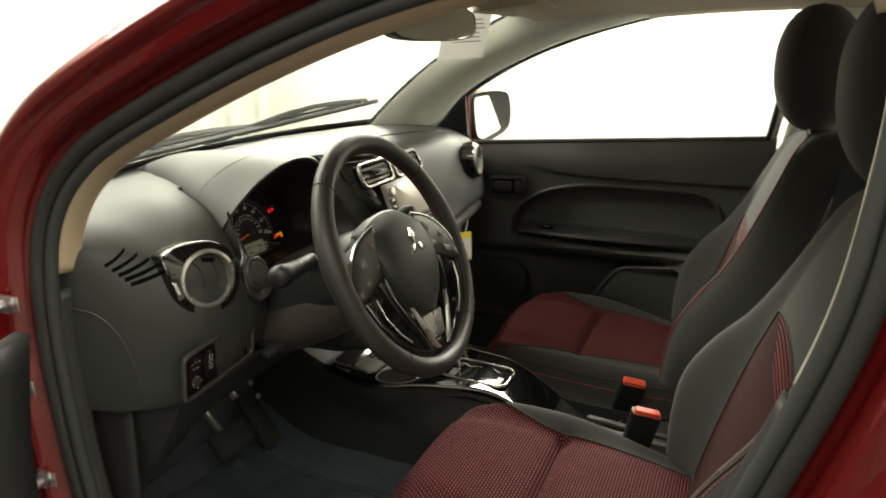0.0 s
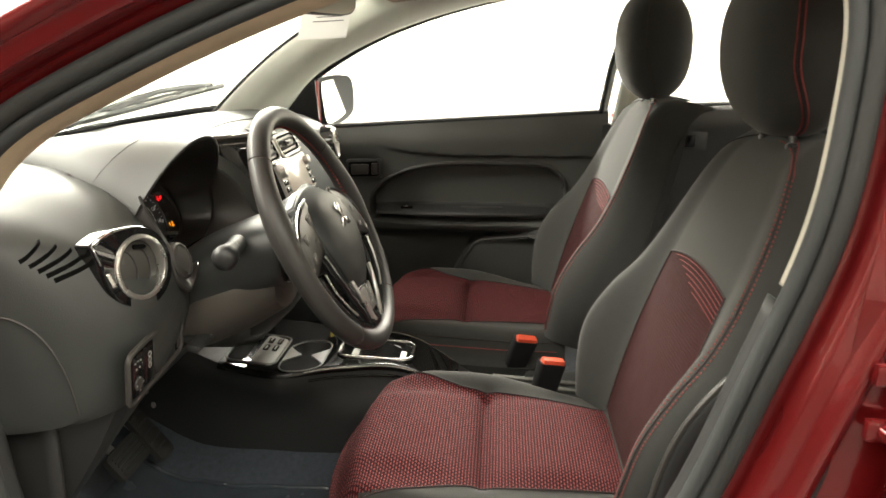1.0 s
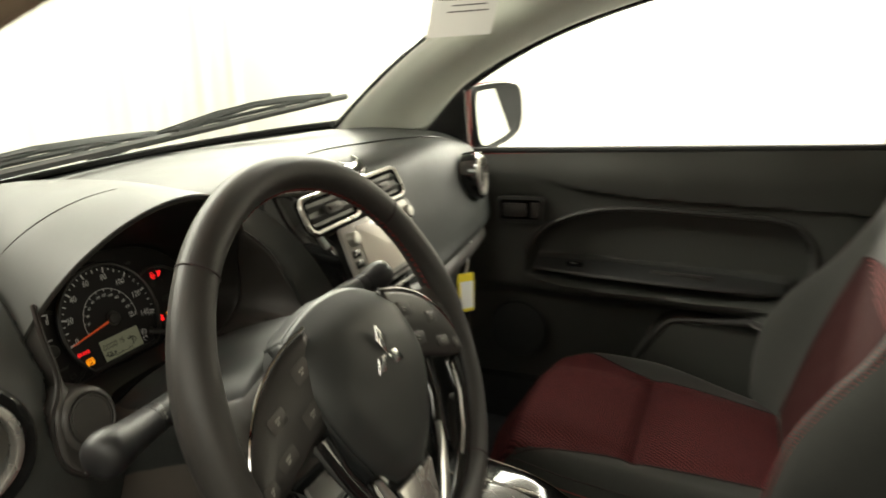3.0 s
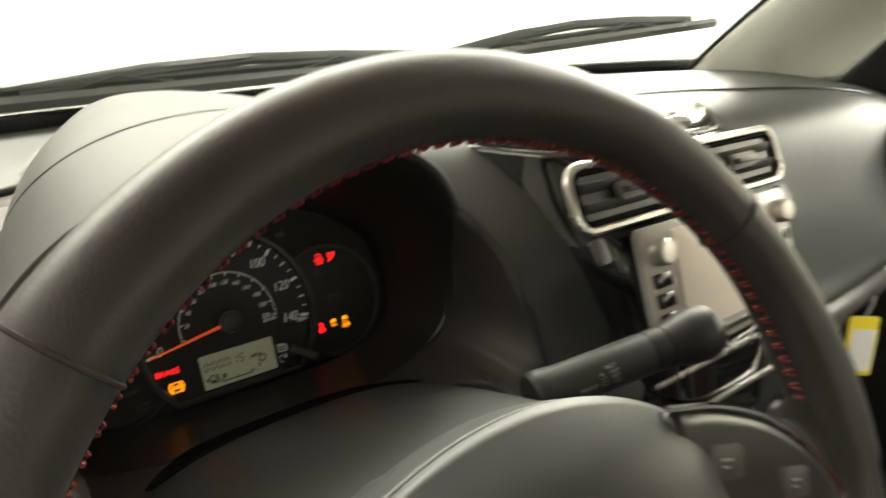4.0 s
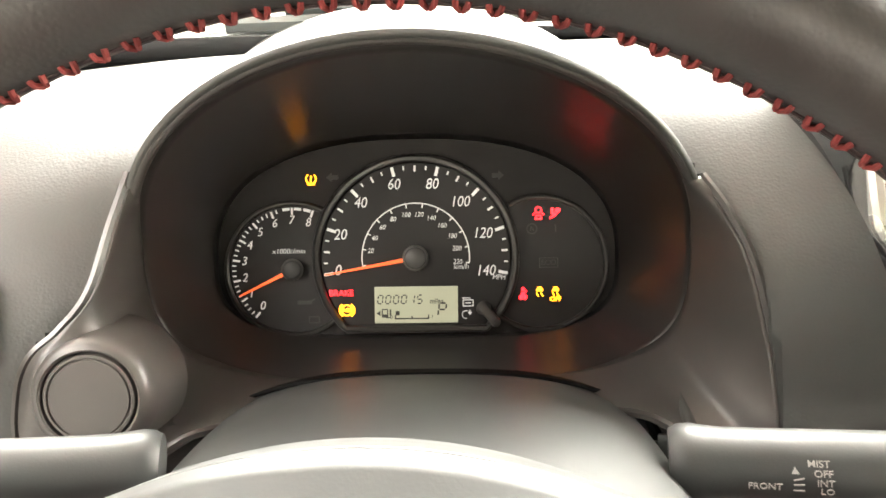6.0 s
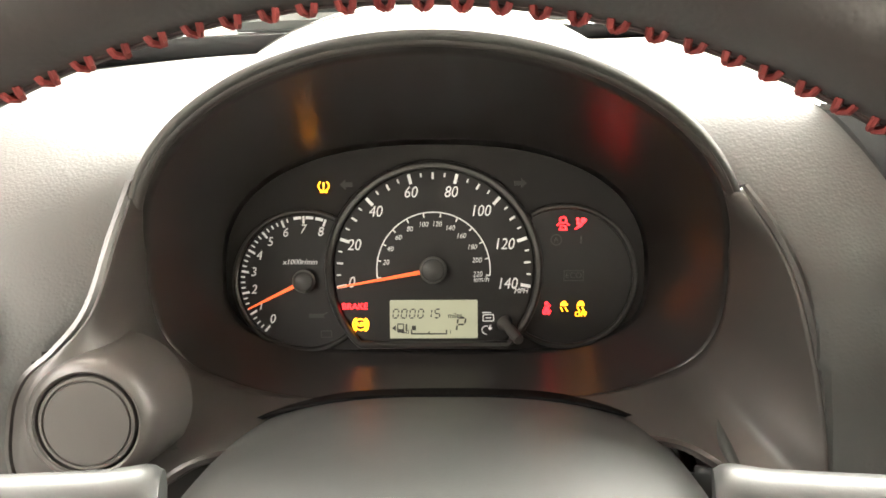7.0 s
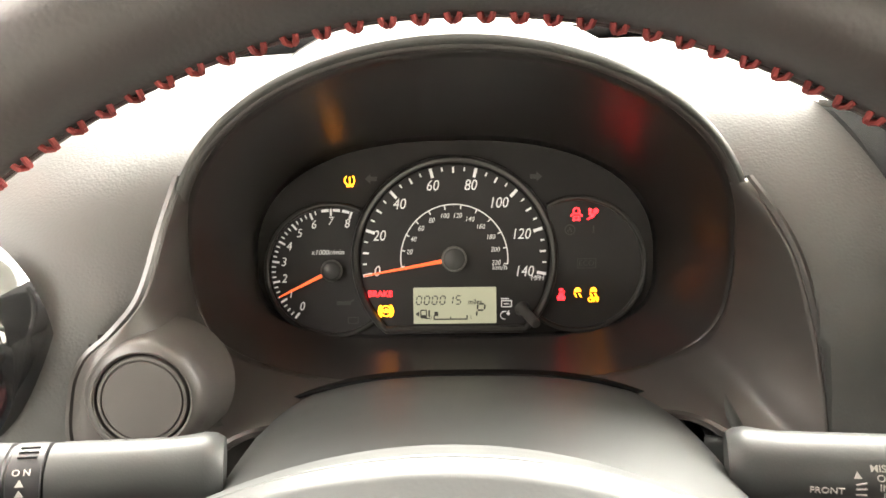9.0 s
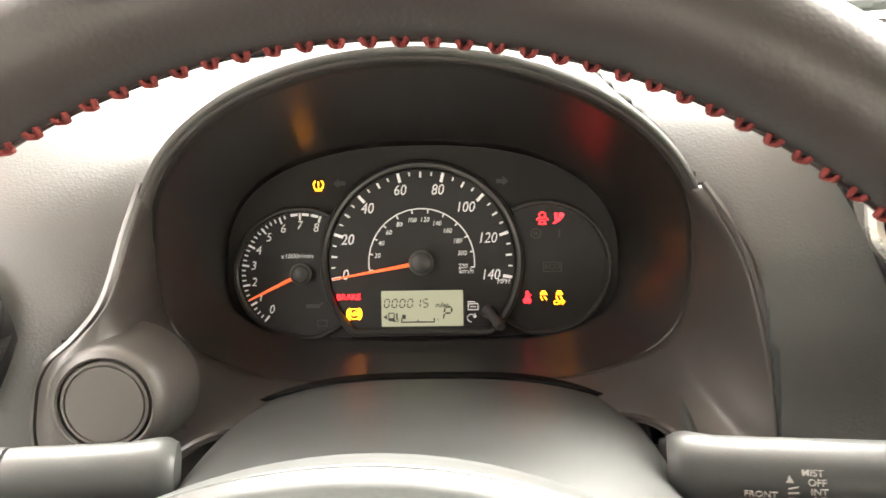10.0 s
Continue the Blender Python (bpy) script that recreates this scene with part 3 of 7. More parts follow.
def door_skin(off, z1):
    def f(u, v):
        return DM @ Vector((off - 0.03 * math.sin(math.pi * v), -0.03 - 1.02 * u, mix(0.46, z1, v)))
    return f


part("outer_skin", grid(door_skin(-0.065, 0.98), 16, 12), M["paint"], drv, "glossy red outer skin", solid=0.01)
part("inner_panel", grid(door_skin(0.110, 0.955), 16, 12), M["lower"], drv, "dark grey inner trim panel", solid=0.02)
part("door_edge", rbox(0.10, 0.02, 0.52, DM @ Matrix.Translation((-0.02, -0.03, 0.72)), 0.006), M["paint"], drv)
for z in (0.845, 0.60):
    part("hinge_arm", rbox(0.05, 0.05, 0.03, Matrix.Translation((-0.785, 0.445, z)), 0.008), M["paint"], drv)

# ---------- dashboard ----------
dash = thing("dashboard", (0, 0.45, 0.60), "black moulded dashboard with a hooded instrument binnacle", "dashboard")
STATIONS = []


def station(x, *section):
    """The dash cut across at x: (y, z) from the windscreen down to the knees."""
    STATIONS.append((x, section))


station(-0.702, (0.52, 1.03), (0.52, 1.03), (0.51, 1.02), (0.50, 1.00), (0.49, 0.96), (0.48, 0.92), (0.48, 0.86), (0.48, 0.78), (0.50, 0.64))
station(-0.688, (0.49, 1.05), (0.45, 1.05), (0.41, 1.035), (0.38, 1.01), (0.355, 0.97), (0.34, 0.92), (0.335, 0.86), (0.35, 0.78), (0.43, 0.64))
station(-0.650, (0.51, 1.06), (0.44, 1.06), (0.365, 1.045), (0.31, 1.015), (0.275, 0.97), (0.255, 0.92), (0.255, 0.86), (0.275, 0.79), (0.38, 0.65))
station(-0.590, (0.54, 1.066), (0.45, 1.068), (0.36, 1.055), (0.285, 1.022), (0.238, 0.985), (0.216, 0.935), (0.216, 0.87), (0.235, 0.80), (0.33, 0.66))
station(-0.500, (0.575, 1.07), (0.48, 1.076), (0.385, 1.070), (0.305, 1.045), (0.255, 1.00), (0.224, 0.958), (0.212, 0.915), (0.225, 0.84), (0.31, 0.68))
station(-0.330, (0.62, 1.072), (0.52, 1.078), (0.44, 1.075), (0.37, 1.05), (0.31, 0.985), (0.295, 0.93), (0.262, 0.87), (0.28, 0.80), (0.34, 0.64))
station(-0.165, (0.635, 1.074), (0.52, 1.083), (0.41, 1.084), (0.325, 1.068), (0.258, 1.015), (0.222, 0.96), (0.207, 0.915), (0.228, 0.84), (0.31, 0.66))
station(0.000, (0.64, 1.075), (0.52, 1.086), (0.40, 1.088), (0.32, 1.072), (0.27, 1.03), (0.235, 0.97), (0.215, 0.90), (0.24, 0.80), (0.28, 0.62))
station(0.150, (0.635, 1.074), (0.51, 1.085), (0.39, 1.083), (0.32, 1.060), (0.275, 1.00), (0.250, 0.92), (0.235, 0.86), (0.28, 0.79), (0.33, 0.62))
station(0.300, (0.61, 1.072), (0.48, 1.081), (0.375, 1.074), (0.305, 1.044), (0.265, 0.96), (0.241, 0.875), (0.233, 0.835), (0.30, 0.785), (0.36, 0.62))
station(0.500, (0.56, 1.070), (0.45, 1.078), (0.350, 1.068), (0.280, 1.040), (0.240, 0.97), (0.216, 0.90), (0.222, 0.86), (0.29, 0.80), (0.36, 0.62))
station(0.640, (0.49, 1.06), (0.42, 1.06), (0.34, 1.05), (0.28, 1.02), (0.25, 0.96), (0.235, 0.90), (0.24, 0.86), (0.29, 0.80), (0.36, 0.62))
XS = np.array([s[0] for s in STATIONS])


def dash_point(x, s):
    """s: 0 at the windscreen, 1 at the bottom edge."""
    i = int(min(max(np.searchsorted(XS, x) - 1, 0), len(XS) - 2))
    g = (x - XS[i]) / (XS[i + 1] - XS[i])
    cols = []
    for k in (i - 1, i, i + 1, i + 2):
        cols.append(spline([(p[0], p[1], 0) for p in STATIONS[min(max(k, 0), len(XS) - 1)][1]], s))
    a, b, c, d = cols
    h = XS[i + 1] - XS[i]
    ma = (c - a) / (XS[min(i + 1, len(XS) - 1)] - XS[max(i - 1, 0)]) * h
    mb = (d - b) / (XS[min(i + 2, len(XS) - 1)] - XS[i]) * h
    p = b * (2 * g ** 3 - 3 * g * g + 1) + ma * (g ** 3 - 2 * g * g + g) + c * (-2 * g ** 3 + 3 * g * g) + mb * (g ** 3 - g * g)
    return Vector((x, p[0], p[1]))


# opening of the instrument binnacle
BX, BZ = -0.328, 0.985


def lip(a, grow=0.0, push=0.0):
    """The rim of the binnacle, by angle; grow widens it."""
    c, s = math.cos(a), math.sin(a)
    if s >= 0:
        x, z = (0.150 + grow) * c, (0.126 + grow) * s
    else:
        n = 2 / 3.2
        x = (0.150 + grow) * math.copysign(abs(c) ** n, c)
        z = -(0.067 + grow) * abs(s) ** n
    zz = BZ + z
    y = 0.288 - 0.50 * max(0, zz - 1.005) + 0.55 * min(0, zz - 0.93)
    return Vector((BX + x, y + push, zz))


def in_lip(p, grow=0.0):
    dx, dz = (p.x - BX) / (0.150 + grow), p.z - BZ
    if dz >= 0:
        return dx * dx + (dz / (0.126 + grow)) ** 2 < 1
    return abs(dx) ** 3.2 + abs(dz / (0.067 + grow)) ** 3.2 < 1


# outer edge of the grey surround: left seam, over the column, right seam (angle of the rim, place)
RIM_EDGE = [(-205, -0.466, 0.276, 1.046), (-195, -0.473, 0.262, 1.024), (-185, -0.480, 0.243, 0.997), (-175, -0.491, 0.231, 0.983), (-165, -0.503, 0.224, 0.973),
            (-157, -0.5095, 0.219, 0.957), (-149, -0.510, 0.212, 0.932), (-140, -0.490, 0.206, 0.914), (-128, -0.455, 0.210, 0.922), (-117, -0.428, 0.217, 0.936),
            (-104, -0.385, 0.246, 0.924), (-90, -0.332, 0.262, 0.918), (-70, -0.262, 0.248, 0.923), (-58, -0.224, 0.232, 0.935), (-48, -0.204, 0.216, 0.934),
            (-38, -0.184, 0.206, 0.918), (-28, -0.160, 0.208, 0.916), (-19, -0.157, 0.215, 0.936), (-11, -0.158, 0.227, 0.960), (-3, -0.161, 0.236, 0.979),
            (8, -0.168, 0.250, 1.008), (18, -0.177, 0.264, 1.027), (27, -0.187, 0.276, 1.041)]


def rim_edge(u):
    k = spline(RIM_EDGE_PTS, u)
    return Vector(k) - Vector((0, 0.003, 0))


RIM_EDGE_PTS = [k[1:] for k in RIM_EDGE]
RIM_POLY = [rim_edge(k / 160) for k in range(161)]
for q in RIM_POLY:
    q += Vector((q.x + 0.333, 0, q.z - 0.985)).normalized() * 0.0028


def rim_depth(x, z):
    """How far a point lies inside the outline of the surround, in metres (0 outside)."""
    inside, near = False, 1.0
    for a, b in zip(RIM_POLY, RIM_POLY[1:] + RIM_POLY[:1]):
        if (a.z > z) != (b.z > z) and x < (b.x - a.x) * (z - a.z) / (b.z - a.z) + a.x:
            inside = not inside
        if b is not RIM_POLY[0]:
            dx, dz = b.x - a.x, b.z - a.z
            g = min(1, max(0, ((x - a.x) * dx + (z - a.z) * dz) / (dx * dx + dz * dz + 1e-12)))
            near = min(near, math.hypot(x - a.x - dx * g, z - a.z - dz * g))
    return near if inside else 0.0


def pad_point(u, v):
    p = dash_point(mix(-0.702, 0.640, u), v)
    if -0.52 < p.x < -0.14 and 0.88 < p.z < 1.06 and p.y < 0.36:
        p.y += 0.07 * ease(0.0, 0.010, rim_depth(p.x, p.z))
    if p.x < -0.12 and p.z < 0.83:
        low = 0.792 + 0.25 * max(0.0, p.x + 0.625) * ease(-0.50, -0.51, p.x) + 0.030 * ease(-0.51, -0.50, p.x)
        p.y += 0.09 * ease(low, low - 0.014, p.z) * ease(-0.12, -0.14, p.x)
    return p


def keep_dash(p):
    v = min(1.0, max(0.0, (p.y - 0.26) / 0.32))
    under_hood = p.y < 0.50 and abs(p.x - mix(BX, -0.335, v)) < mix(0.150, 0.020, v ** 1.15)
    return not ((p.y < 0.392 or under_hood) and in_lip(p, 0.006))


part("dash_pad", grid(pad_point, 400, 110, keep=keep_dash), M["dash"], dash, "grained black soft-touch dash pad", solid=0.004)


# hood over the instruments: a leaf-shaped plateau that fades out towards the windscreen
def hood(u, v):
    a = mix(-0.02, math.pi + 0.02, u)
    c, s = math.cos(a), math.sin(a)
    r = lip(a, 0.003, -0.002)
    w = mix(0.153, 0.022, v ** 1.15)
    cx = mix(BX, -0.335, v)
    base = mix(BZ, 1.040, ease(0, 0.5, v) * 0.8 + 0.2 * v)
    top = spline([(1.1145, 0), (1.118, 0), (1.117, 0), (1.108, 0), (1.080, 0)], v)[0]
    n = 2 / mix(2.0, 2.5, ease(0, 0.4, v))
    q = Vector((cx + w * math.copysign(abs(c) ** n, c), mix(r.y, 0.580, v), base + (top - base) * max(0.0, s) ** n + 0.02 * min(0, s)))
    return r.lerp(q, ease(0, 0.15, v))


part("hood", grid(hood, 96, 40), M["hood"], dash, "smooth black hood arching over the instruments", solid=0.004)
part("hood_seam", tube([hood(mix(0.50, 0.97, k / 40), 0.22 + 0.06 * k / 40) + Vector((-0.0008, -0.0004, 0.0018)) for k in range(41)], 0.0007, 6), M["tunnel"], dash)
part("hood_lip", tube([lip(mix(-0.02, math.pi + 0.02, k / 60), 0.001) for k in range(61)], 0.0027, 10), M["bezel"], dash, "rounded lip of the instrument hood")

# cluster plane: leaning away from the driver
KM = frame_of((-0.331, 0.3455, 0.972), (1, 0, 0), (0, math.sin(radians(20)), math.cos(radians(20))))


def face_edge(a, grow=0.0):
    c, s = math.cos(a), math.sin(a)
    n = 2 / 2.4 if s >= 0 else 2 / 3.4
    return Vector(((0.126 + grow) * math.copysign(abs(c) ** n, c), ((0.074 if s >= 0 else 0.051) + grow) * math.copysign(abs(s) ** n, s), -0.003))


def tunnel(u, v):
    a = u * 2 * math.pi
    p, q = lip(a), KM @ face_edge(a)
    m = p.lerp(q, 0.55) + Vector((0, 0, 0.006 * math.sin(a)))
    return p * (1 - v) ** 2 + m * 2 * v * (1 - v) + q * v * v


part("binnacle_lining", grid(tunnel, 96, 12, wrap_u=True), M["tunnel"], dash, "matt black lining of the instrument hood", solid=0.002)


# grey surround of the opening, down to the column
def surround(u, v):
    n = len(RIM_EDGE) - 1
    f = min(u * n, n - 1e-6)
    k = int(f)
    deg = mix(RIM_EDGE[k][0], RIM_EDGE[k + 1][0], f - k)
    a = radians(deg)
    r, o = lip(a, -0.001), rim_edge(u)
    mid = Vector((mix(r.x, o.x, 0.40), mix(r.y, o.y, 0.85), mix(r.z, o.z, 0.35)))
    mid = mid.lerp((r + o) / 2 + Vector((0, -0.004, 0)), ease(-25, -5, deg))
    g = math.exp(-((deg + 158) / 15) ** 2)
    mid = mid.lerp(Vector((-0.418, 0.209, mix(r.z, o.z, 0.4))), g)
    return r * (1 - v) ** 2 + mid * 2 * v * (1 - v) + o * v * v


part("binnacle_surround", grid(surround, 176, 24), M["bezel"], dash, "satin grey plastic surround of the instruments", solid=0.003)
part("surround_joint", tube([rim_edge(k / 120) + Vector((rim_edge(k / 120).x + 0.333, 0, rim_edge(k / 120).z - 0.975)).normalized() * 0.0020 + Vector((0, 0.0004, 0)) for k in range(121)], 0.0023, 6), M["tunnel"], dash)

# round blank left of the instruments
BM = frame_of((-0.477, 0.2175, 0.9545), (1, 0.06, 0), (0, 0.30, 1))
part("switch_boss", lathe([(0.034, -0.030), (0.0308, -0.014), (0.0292, -0.004), (0.0275, 0.0025), (0.0250, 0.0052), (0.0232, 0.0058), (0.0222, 0.0050), (0.0218, 0.0)], 64, BM), M["bezel"], dash, "flared grey plastic boss")
part("round_blank", lathe([(0.0212, -0.002), (0.0212, 0.0042), (0.0206, 0.0052), (0.0194, 0.0053), (0.0190, 0.0045), (0.0186, 0.0045), (0.0182, 0.0053), (0.0, 0.0058)], 64, BM), M["blank"], dash, "round grey blanking cap")


# round side vents
def round_vent(at, x_axis, up, wing):
    m = frame_of(at, x_axis, up)
    if wing:
        # the housing runs out into a pointed wing at the upper outside
        keys = [(-0.060, 0.046), (-0.042, 0.055), (-0.016, 0.057), (0.018, 0.052), (0.042, 0.034), (0.054, 0.006), (0.048, -0.027), (0.026, -0.049), (-0.002, -0.056), (-0.030, -0.048), (-0.050, -0.026), (-0.056, -0.002), (-0.057, 0.018), (-0.060, 0.036)]
        shape = [spline([(*keys[k % 14], 0) for k in range(-2, 17)], (2 + 14 * q / 70) / 18) for q in range(70)]

        def fall(x):
            return 11.0 * min(0.0, x + 0.034) ** 2

        rings = [[m @ Vector((p.x * k, p.y * k, h - fall(p.x * k))) for p in shape] for k, h in ((1.0, -0.022), (1.0, 0.000), (0.985, 0.005), (0.95, 0.0072))]
        rings.append([m @ Vector((0.0432 * math.cos(a), 0.0432 * math.sin(a), 0.0066)) for a in [math.atan2(p.y, p.x) for p in shape]])
        house = part("side_vent", loft(rings, caps=False), M["piano"], dash, "glossy black air vent housing with a pointed wing")
        part("wing_edge", tube([rings[2][q % 70] + Vector((0, -0.0008, 0)) for q in range(60, 78)], 0.0013, 6), M["chrome"], house, "bright edge of the wing")
        part("wing_inlay", grid(lambda u, v: m @ Vector((mix(-0.0545, -0.0490, v) + 0.005 * u, mix(0.006, -0.014, u), 0.0078 - fall(mix(-0.0545, -0.0490, v) + 0.005 * u))), 8, 4), M["silver"], house, "bright inlay in the wing", solid=0.001)
    else:
        house = part("side_vent", lathe([(0.030, -0.03), (0.0440, 0.004), (0.046, 0.0060), (0.050, 0.003), (0.052, -0.012), (0.050, -0.03)], 64, m), M["piano"], dash, "glossy black round air vent housing")
    part("vent_ring", lathe([(0.0360, -0.006), (0.0365, 0.0078), (0.0376, 0.0098), (0.0408, 0.0102), (0.0430, 0.0090), (0.0440, 0.004)], 64, m), M["silver"], house, "satin silver ring")
    part("vent_barrel", lathe([(0.0, 0.0035), (0.018, 0.003), (0.032, 0.000), (0.0365, -0.004)], 48, m), M["blank"], house, "grey round shutter")
    for k, bow in ((-0.020, 0.014), (0.004, 0.012)):
        part("vane", tube([m @ Vector((k + bow * math.cos(t * 1.2), 0.029 * math.sin(t) * 0.98, 0.0042 - 0.0024 * math.sin(t) ** 2)) for t in [mix(-1.2, 1.2, q / 14) for q in range(15)]], 0.0012, 6), M["lower"], house)
    part("vent_tab", prism(rounded(0.020, 0.006, 0.0025), 0.003, m @ pose(0.006, 0.026, 0.002, 0, 0, -12), 0.001), M["void"], house)
    return house


round_vent((-0.581, 0.226, 0.978), (0.948, -0.30, 0), (0.03, 0.12, 1), True)
round_vent((0.530, 0.222, 0.985), (1, 0.14, 0), (0, 0.12, 1), False)

# demister slots on the end of the dash
def pad_at(x, z):
    lo, hi = 0.15, 0.80
    for _ in range(30):
        mid = (lo + hi) / 2
        if dash_point(x, mid).z > z:
            lo = mid
        else:
            hi = mid
    return dash_point(x, lo)


for k in range(5):
    g = k / 4
    xa, za, xb, zb = mix(-0.668, -0.658, g), mix(1.008, 0.982, g), mix(-0.640, -0.612, g), mix(1.026, 0.998, g)
    pts = [pad_at(mix(xa, xb, q / 10), mix(za, zb, q / 10)) + Vector((-0.0010, -0.0016, 0.0004)) for q in range(11)]
    part("demister_slot", loft([[p + Vector((0, -0.0006, 0.0048)), p + Vector((-0.0004, -0.0014, 0)), p + Vector((0, -0.0006, -0.0048)), p + Vector((0.001, 0.004, -0.0020)), p + Vector((0.001, 0.004, 0.0020))] for p in pts]), M["void"], dash, "black demister slot")

# centre stack
STACK = [(0.335, 1.088, 0.148), (0.275, 1.090, 0.150), (0.240, 1.080, 0.150), (0.216, 1.035, 0.143), (0.190, 1.000, 0.133), (0.170, 0.945, 0.121), (0.155, 0.880, 0.114), (0.155, 0.800, 0.106), (0.185, 0.720, 0.100), (0.25, 0.650, 0.098)]


def stack_point(u, v, proud=0.0):
    """u from -1 to 1 across, v from 0 at the top to 1."""
    p = spline(STACK, v)
    q = spline(STACK, min(1, v + 0.01)) - spline(STACK, max(0, v - 0.01))
    n = Vector((0, q[1], -q[0])).normalized()
    edge = 0.100 * abs(u) ** 4
    return Vector((u * p[2] * 0.93, p[0] + edge, p[1])) + n * proud


def stack_frame(x, v, proud=0.0):
    q = spline(STACK, min(1, v + 0.02)) - spline(STACK, max(0, v - 0.02))
    p = spline(STACK, v)
    n = Vector((0, q[1], -q[0])).normalized()
    o = Vector((x, p[0], p[1])) + n * proud
    return frame_of(o, (1, 0, 0), (0, -q[0], -q[1]))


part("centre_fascia", grid(lambda u, v: stack_point(mix(-1, 1, u), mix(0.248, 0.70, v)), 48, 40), M["piano"], dash, "glossy black centre fascia", solid=0.006)
part("fascia_foot", grid(lambda u, v: stack_point(mix(-0.97, 0.97, u), mix(0.702, 1, v), -0.003), 30, 24), M["lower"], dash, "matt black foot of the fascia", solid=0.006)
part("fascia_top", grid(lambda u, v: stack_point(mix(-0.95, 0.78, u), mix(0.185, 0.246, v)), 48, 12), M["piano"], dash, "glossy black roll over the centre vents", solid=0.006)
# air vents in a silver frame
vents = part("centre_vent_frame", merged(*[tube([stack_frame(0, 0.305, 0.006) @ Vector((sx * (0.071 + x), y, 0)) for x, y in rounded(0.124, 0.046, 0.013, 5)], 0.0036, 8, closed=True) for sx in (-1, 1)]), M["silver"], dash, "satin silver frame round the centre vents")
for sx in (-1, 1):
    fm = stack_frame(sx * 0.071, 0.305, 0.002)
    part("vent_opening", prism(rounded(0.118, 0.041, 0.011), 0.003, fm), M["tunnel"], vents, "black vent opening")
    part("vent_opening", tube([fm @ Vector((x, y, 0.004)) for x, y in rounded(0.114, 0.037, 0.009, 5)], 0.0028, 6, closed=True), M["void"], vents, "black inner edge of the vent")
    for k in range(2):
        part("vent_slat", rbox(0.106, 0.008, 0.0018, fm @ Matrix.Translation((0, 0.014 * (k - 0.5), 0.005)) @ pose(0, 0, 0, 28), 0.0006), M["lower"], vents)
    part("vent_tab", merged(prism(rounded(0.040, 0.013, 0.004), 0.004, fm @ Matrix.Translation((0, 0, 0.006)), 0.0012), rbox(0.026, 0.005, 0.004, fm @ Matrix.Translation((0, 0, 0.0112)), 0.001)), M["bezel"], vents, "grey vent adjuster")
part("stack_accent", grid(lambda u, v: stack_point(mix(-0.90, 0.90, u), mix(0.232, 0.240, v) + 0.02 * abs(mix(-1, 1, u)) ** 3, 0.002), 30, 4), M["silver"], dash, "silver accent over the vents", solid=0.002)
# radio with display
radio = part("radio", prism(rounded(0.196, 0.098, 0.006), 0.006, stack_frame(0.004, 0.49, 0.002), 0.0015), M["radio"], dash, "satin silver radio unit with a blank display")
rm = stack_frame(0.004, 0.49, 0.008)
part("display", prism(rounded(0.130, 0.078, 0.003), 0.0015, rm @ Matrix.Translation((0.002, 0.004, 0)), 0.0005), M["screen"], radio, "display under a pale protective film")
for sx in (-1, 1):
    part("knob", lathe([(0.0, 0.012), (0.008, 0.0115), (0.0095, 0.010), (0.0100, 0.0)], 28, rm @ Matrix.Translation((sx * 0.082, 0.030, 0))), M["silver"], radio, "silver rotary knob")
    for k in range(4):
        part("button", rbox(0.018, 0.0105, 0.003, rm @ Matrix.Translation((sx * 0.082, 0.010 - 0.0145 * k, 0.001)), 0.001), M["piano"], radio)
part("radio_slot", rbox(0.150, 0.004, 0.002, rm @ Matrix.Translation((0.002, -0.0425, 0.0005))), M["tunnel"], radio)
for k, v in enumerate((0.60, 0.655)):
    part("trim_strip", rbox(0.20, 0.004, 0.003, stack_frame(0.0, v, 0.006), 0.001), M["silver"], dash)
for k in range(3):
    part("climate_dial", lathe([(0.0, 0.016), (0.014, 0.0155), (0.016, 0.013), (0.019, 0.002), (0.022, 0.0)], 32, stack_frame(-0.062 + 0.062 * k, 0.735, 0.004)), M["dash_smooth"], dash, "dark climate control dial")
for x in (-0.122, 0.122):
    part("stack_button", prism(rounded(0.012, 0.018, 0.003), 0.003, stack_frame(x, 0.40, 0.001), 0.001), M["bezel"], dash, "small grey button")

# passenger side: pale lip under the face, glovebox below
part("dash_shelf", tube([dash_point(mix(0.14, 0.585, k / 16), 0.775) + Vector((0, -0.012 + 0.012 * (k / 16) ** 3, -0.004)) for k in range(17)], 0.017, 12, flat=0.7), M["bezel"], dash, "grey moulded shelf lip")
part("glovebox", prism(rounded(0.36, 0.19, 0.02), 0.02, frame_of((0.34, 0.30, 0.715), (1, 0, 0), (0, -0.30, 1)), 0.006), M["lower"], dash, "black glovebox lid")
part("dash_seam", tube([dash_point(mix(0.02, 0.56, k / 24), 0.30 - 0.05 * math.sin(k / 24 * math.pi)) + Vector((0, -0.003, 0.0030)) for k in range(25)], 0.0012, 6), M["tunnel"], dash)

# driver's lower panel with the switch bank
LM = frame_of((-0.578, 0.2185, 0.853), (1, 0.0, 0.0), (0, -0.10, 1))
bank = part("switch_panel", merged(tube([LM @ Vector((x, y + 0.10 * x, 0.001)) for x, y in rounded(0.152, 0.070, 0.010, 5)], 0.0040, 8, closed=True), rbox(0.012, 0.060, 0.010, LM @ Matrix.Translation((0.070, 0.007, -0.003)), 0.003)), M["bezel"], dash, "moulded frame of the switch bank")
part("switch_recess", prism([(x, y + 0.10 * x) for x, y in rounded(0.150, 0.068, 0.009)], 0.0022, LM @ Matrix.Translation((0, 0, -0.002))), M["void"], bank)
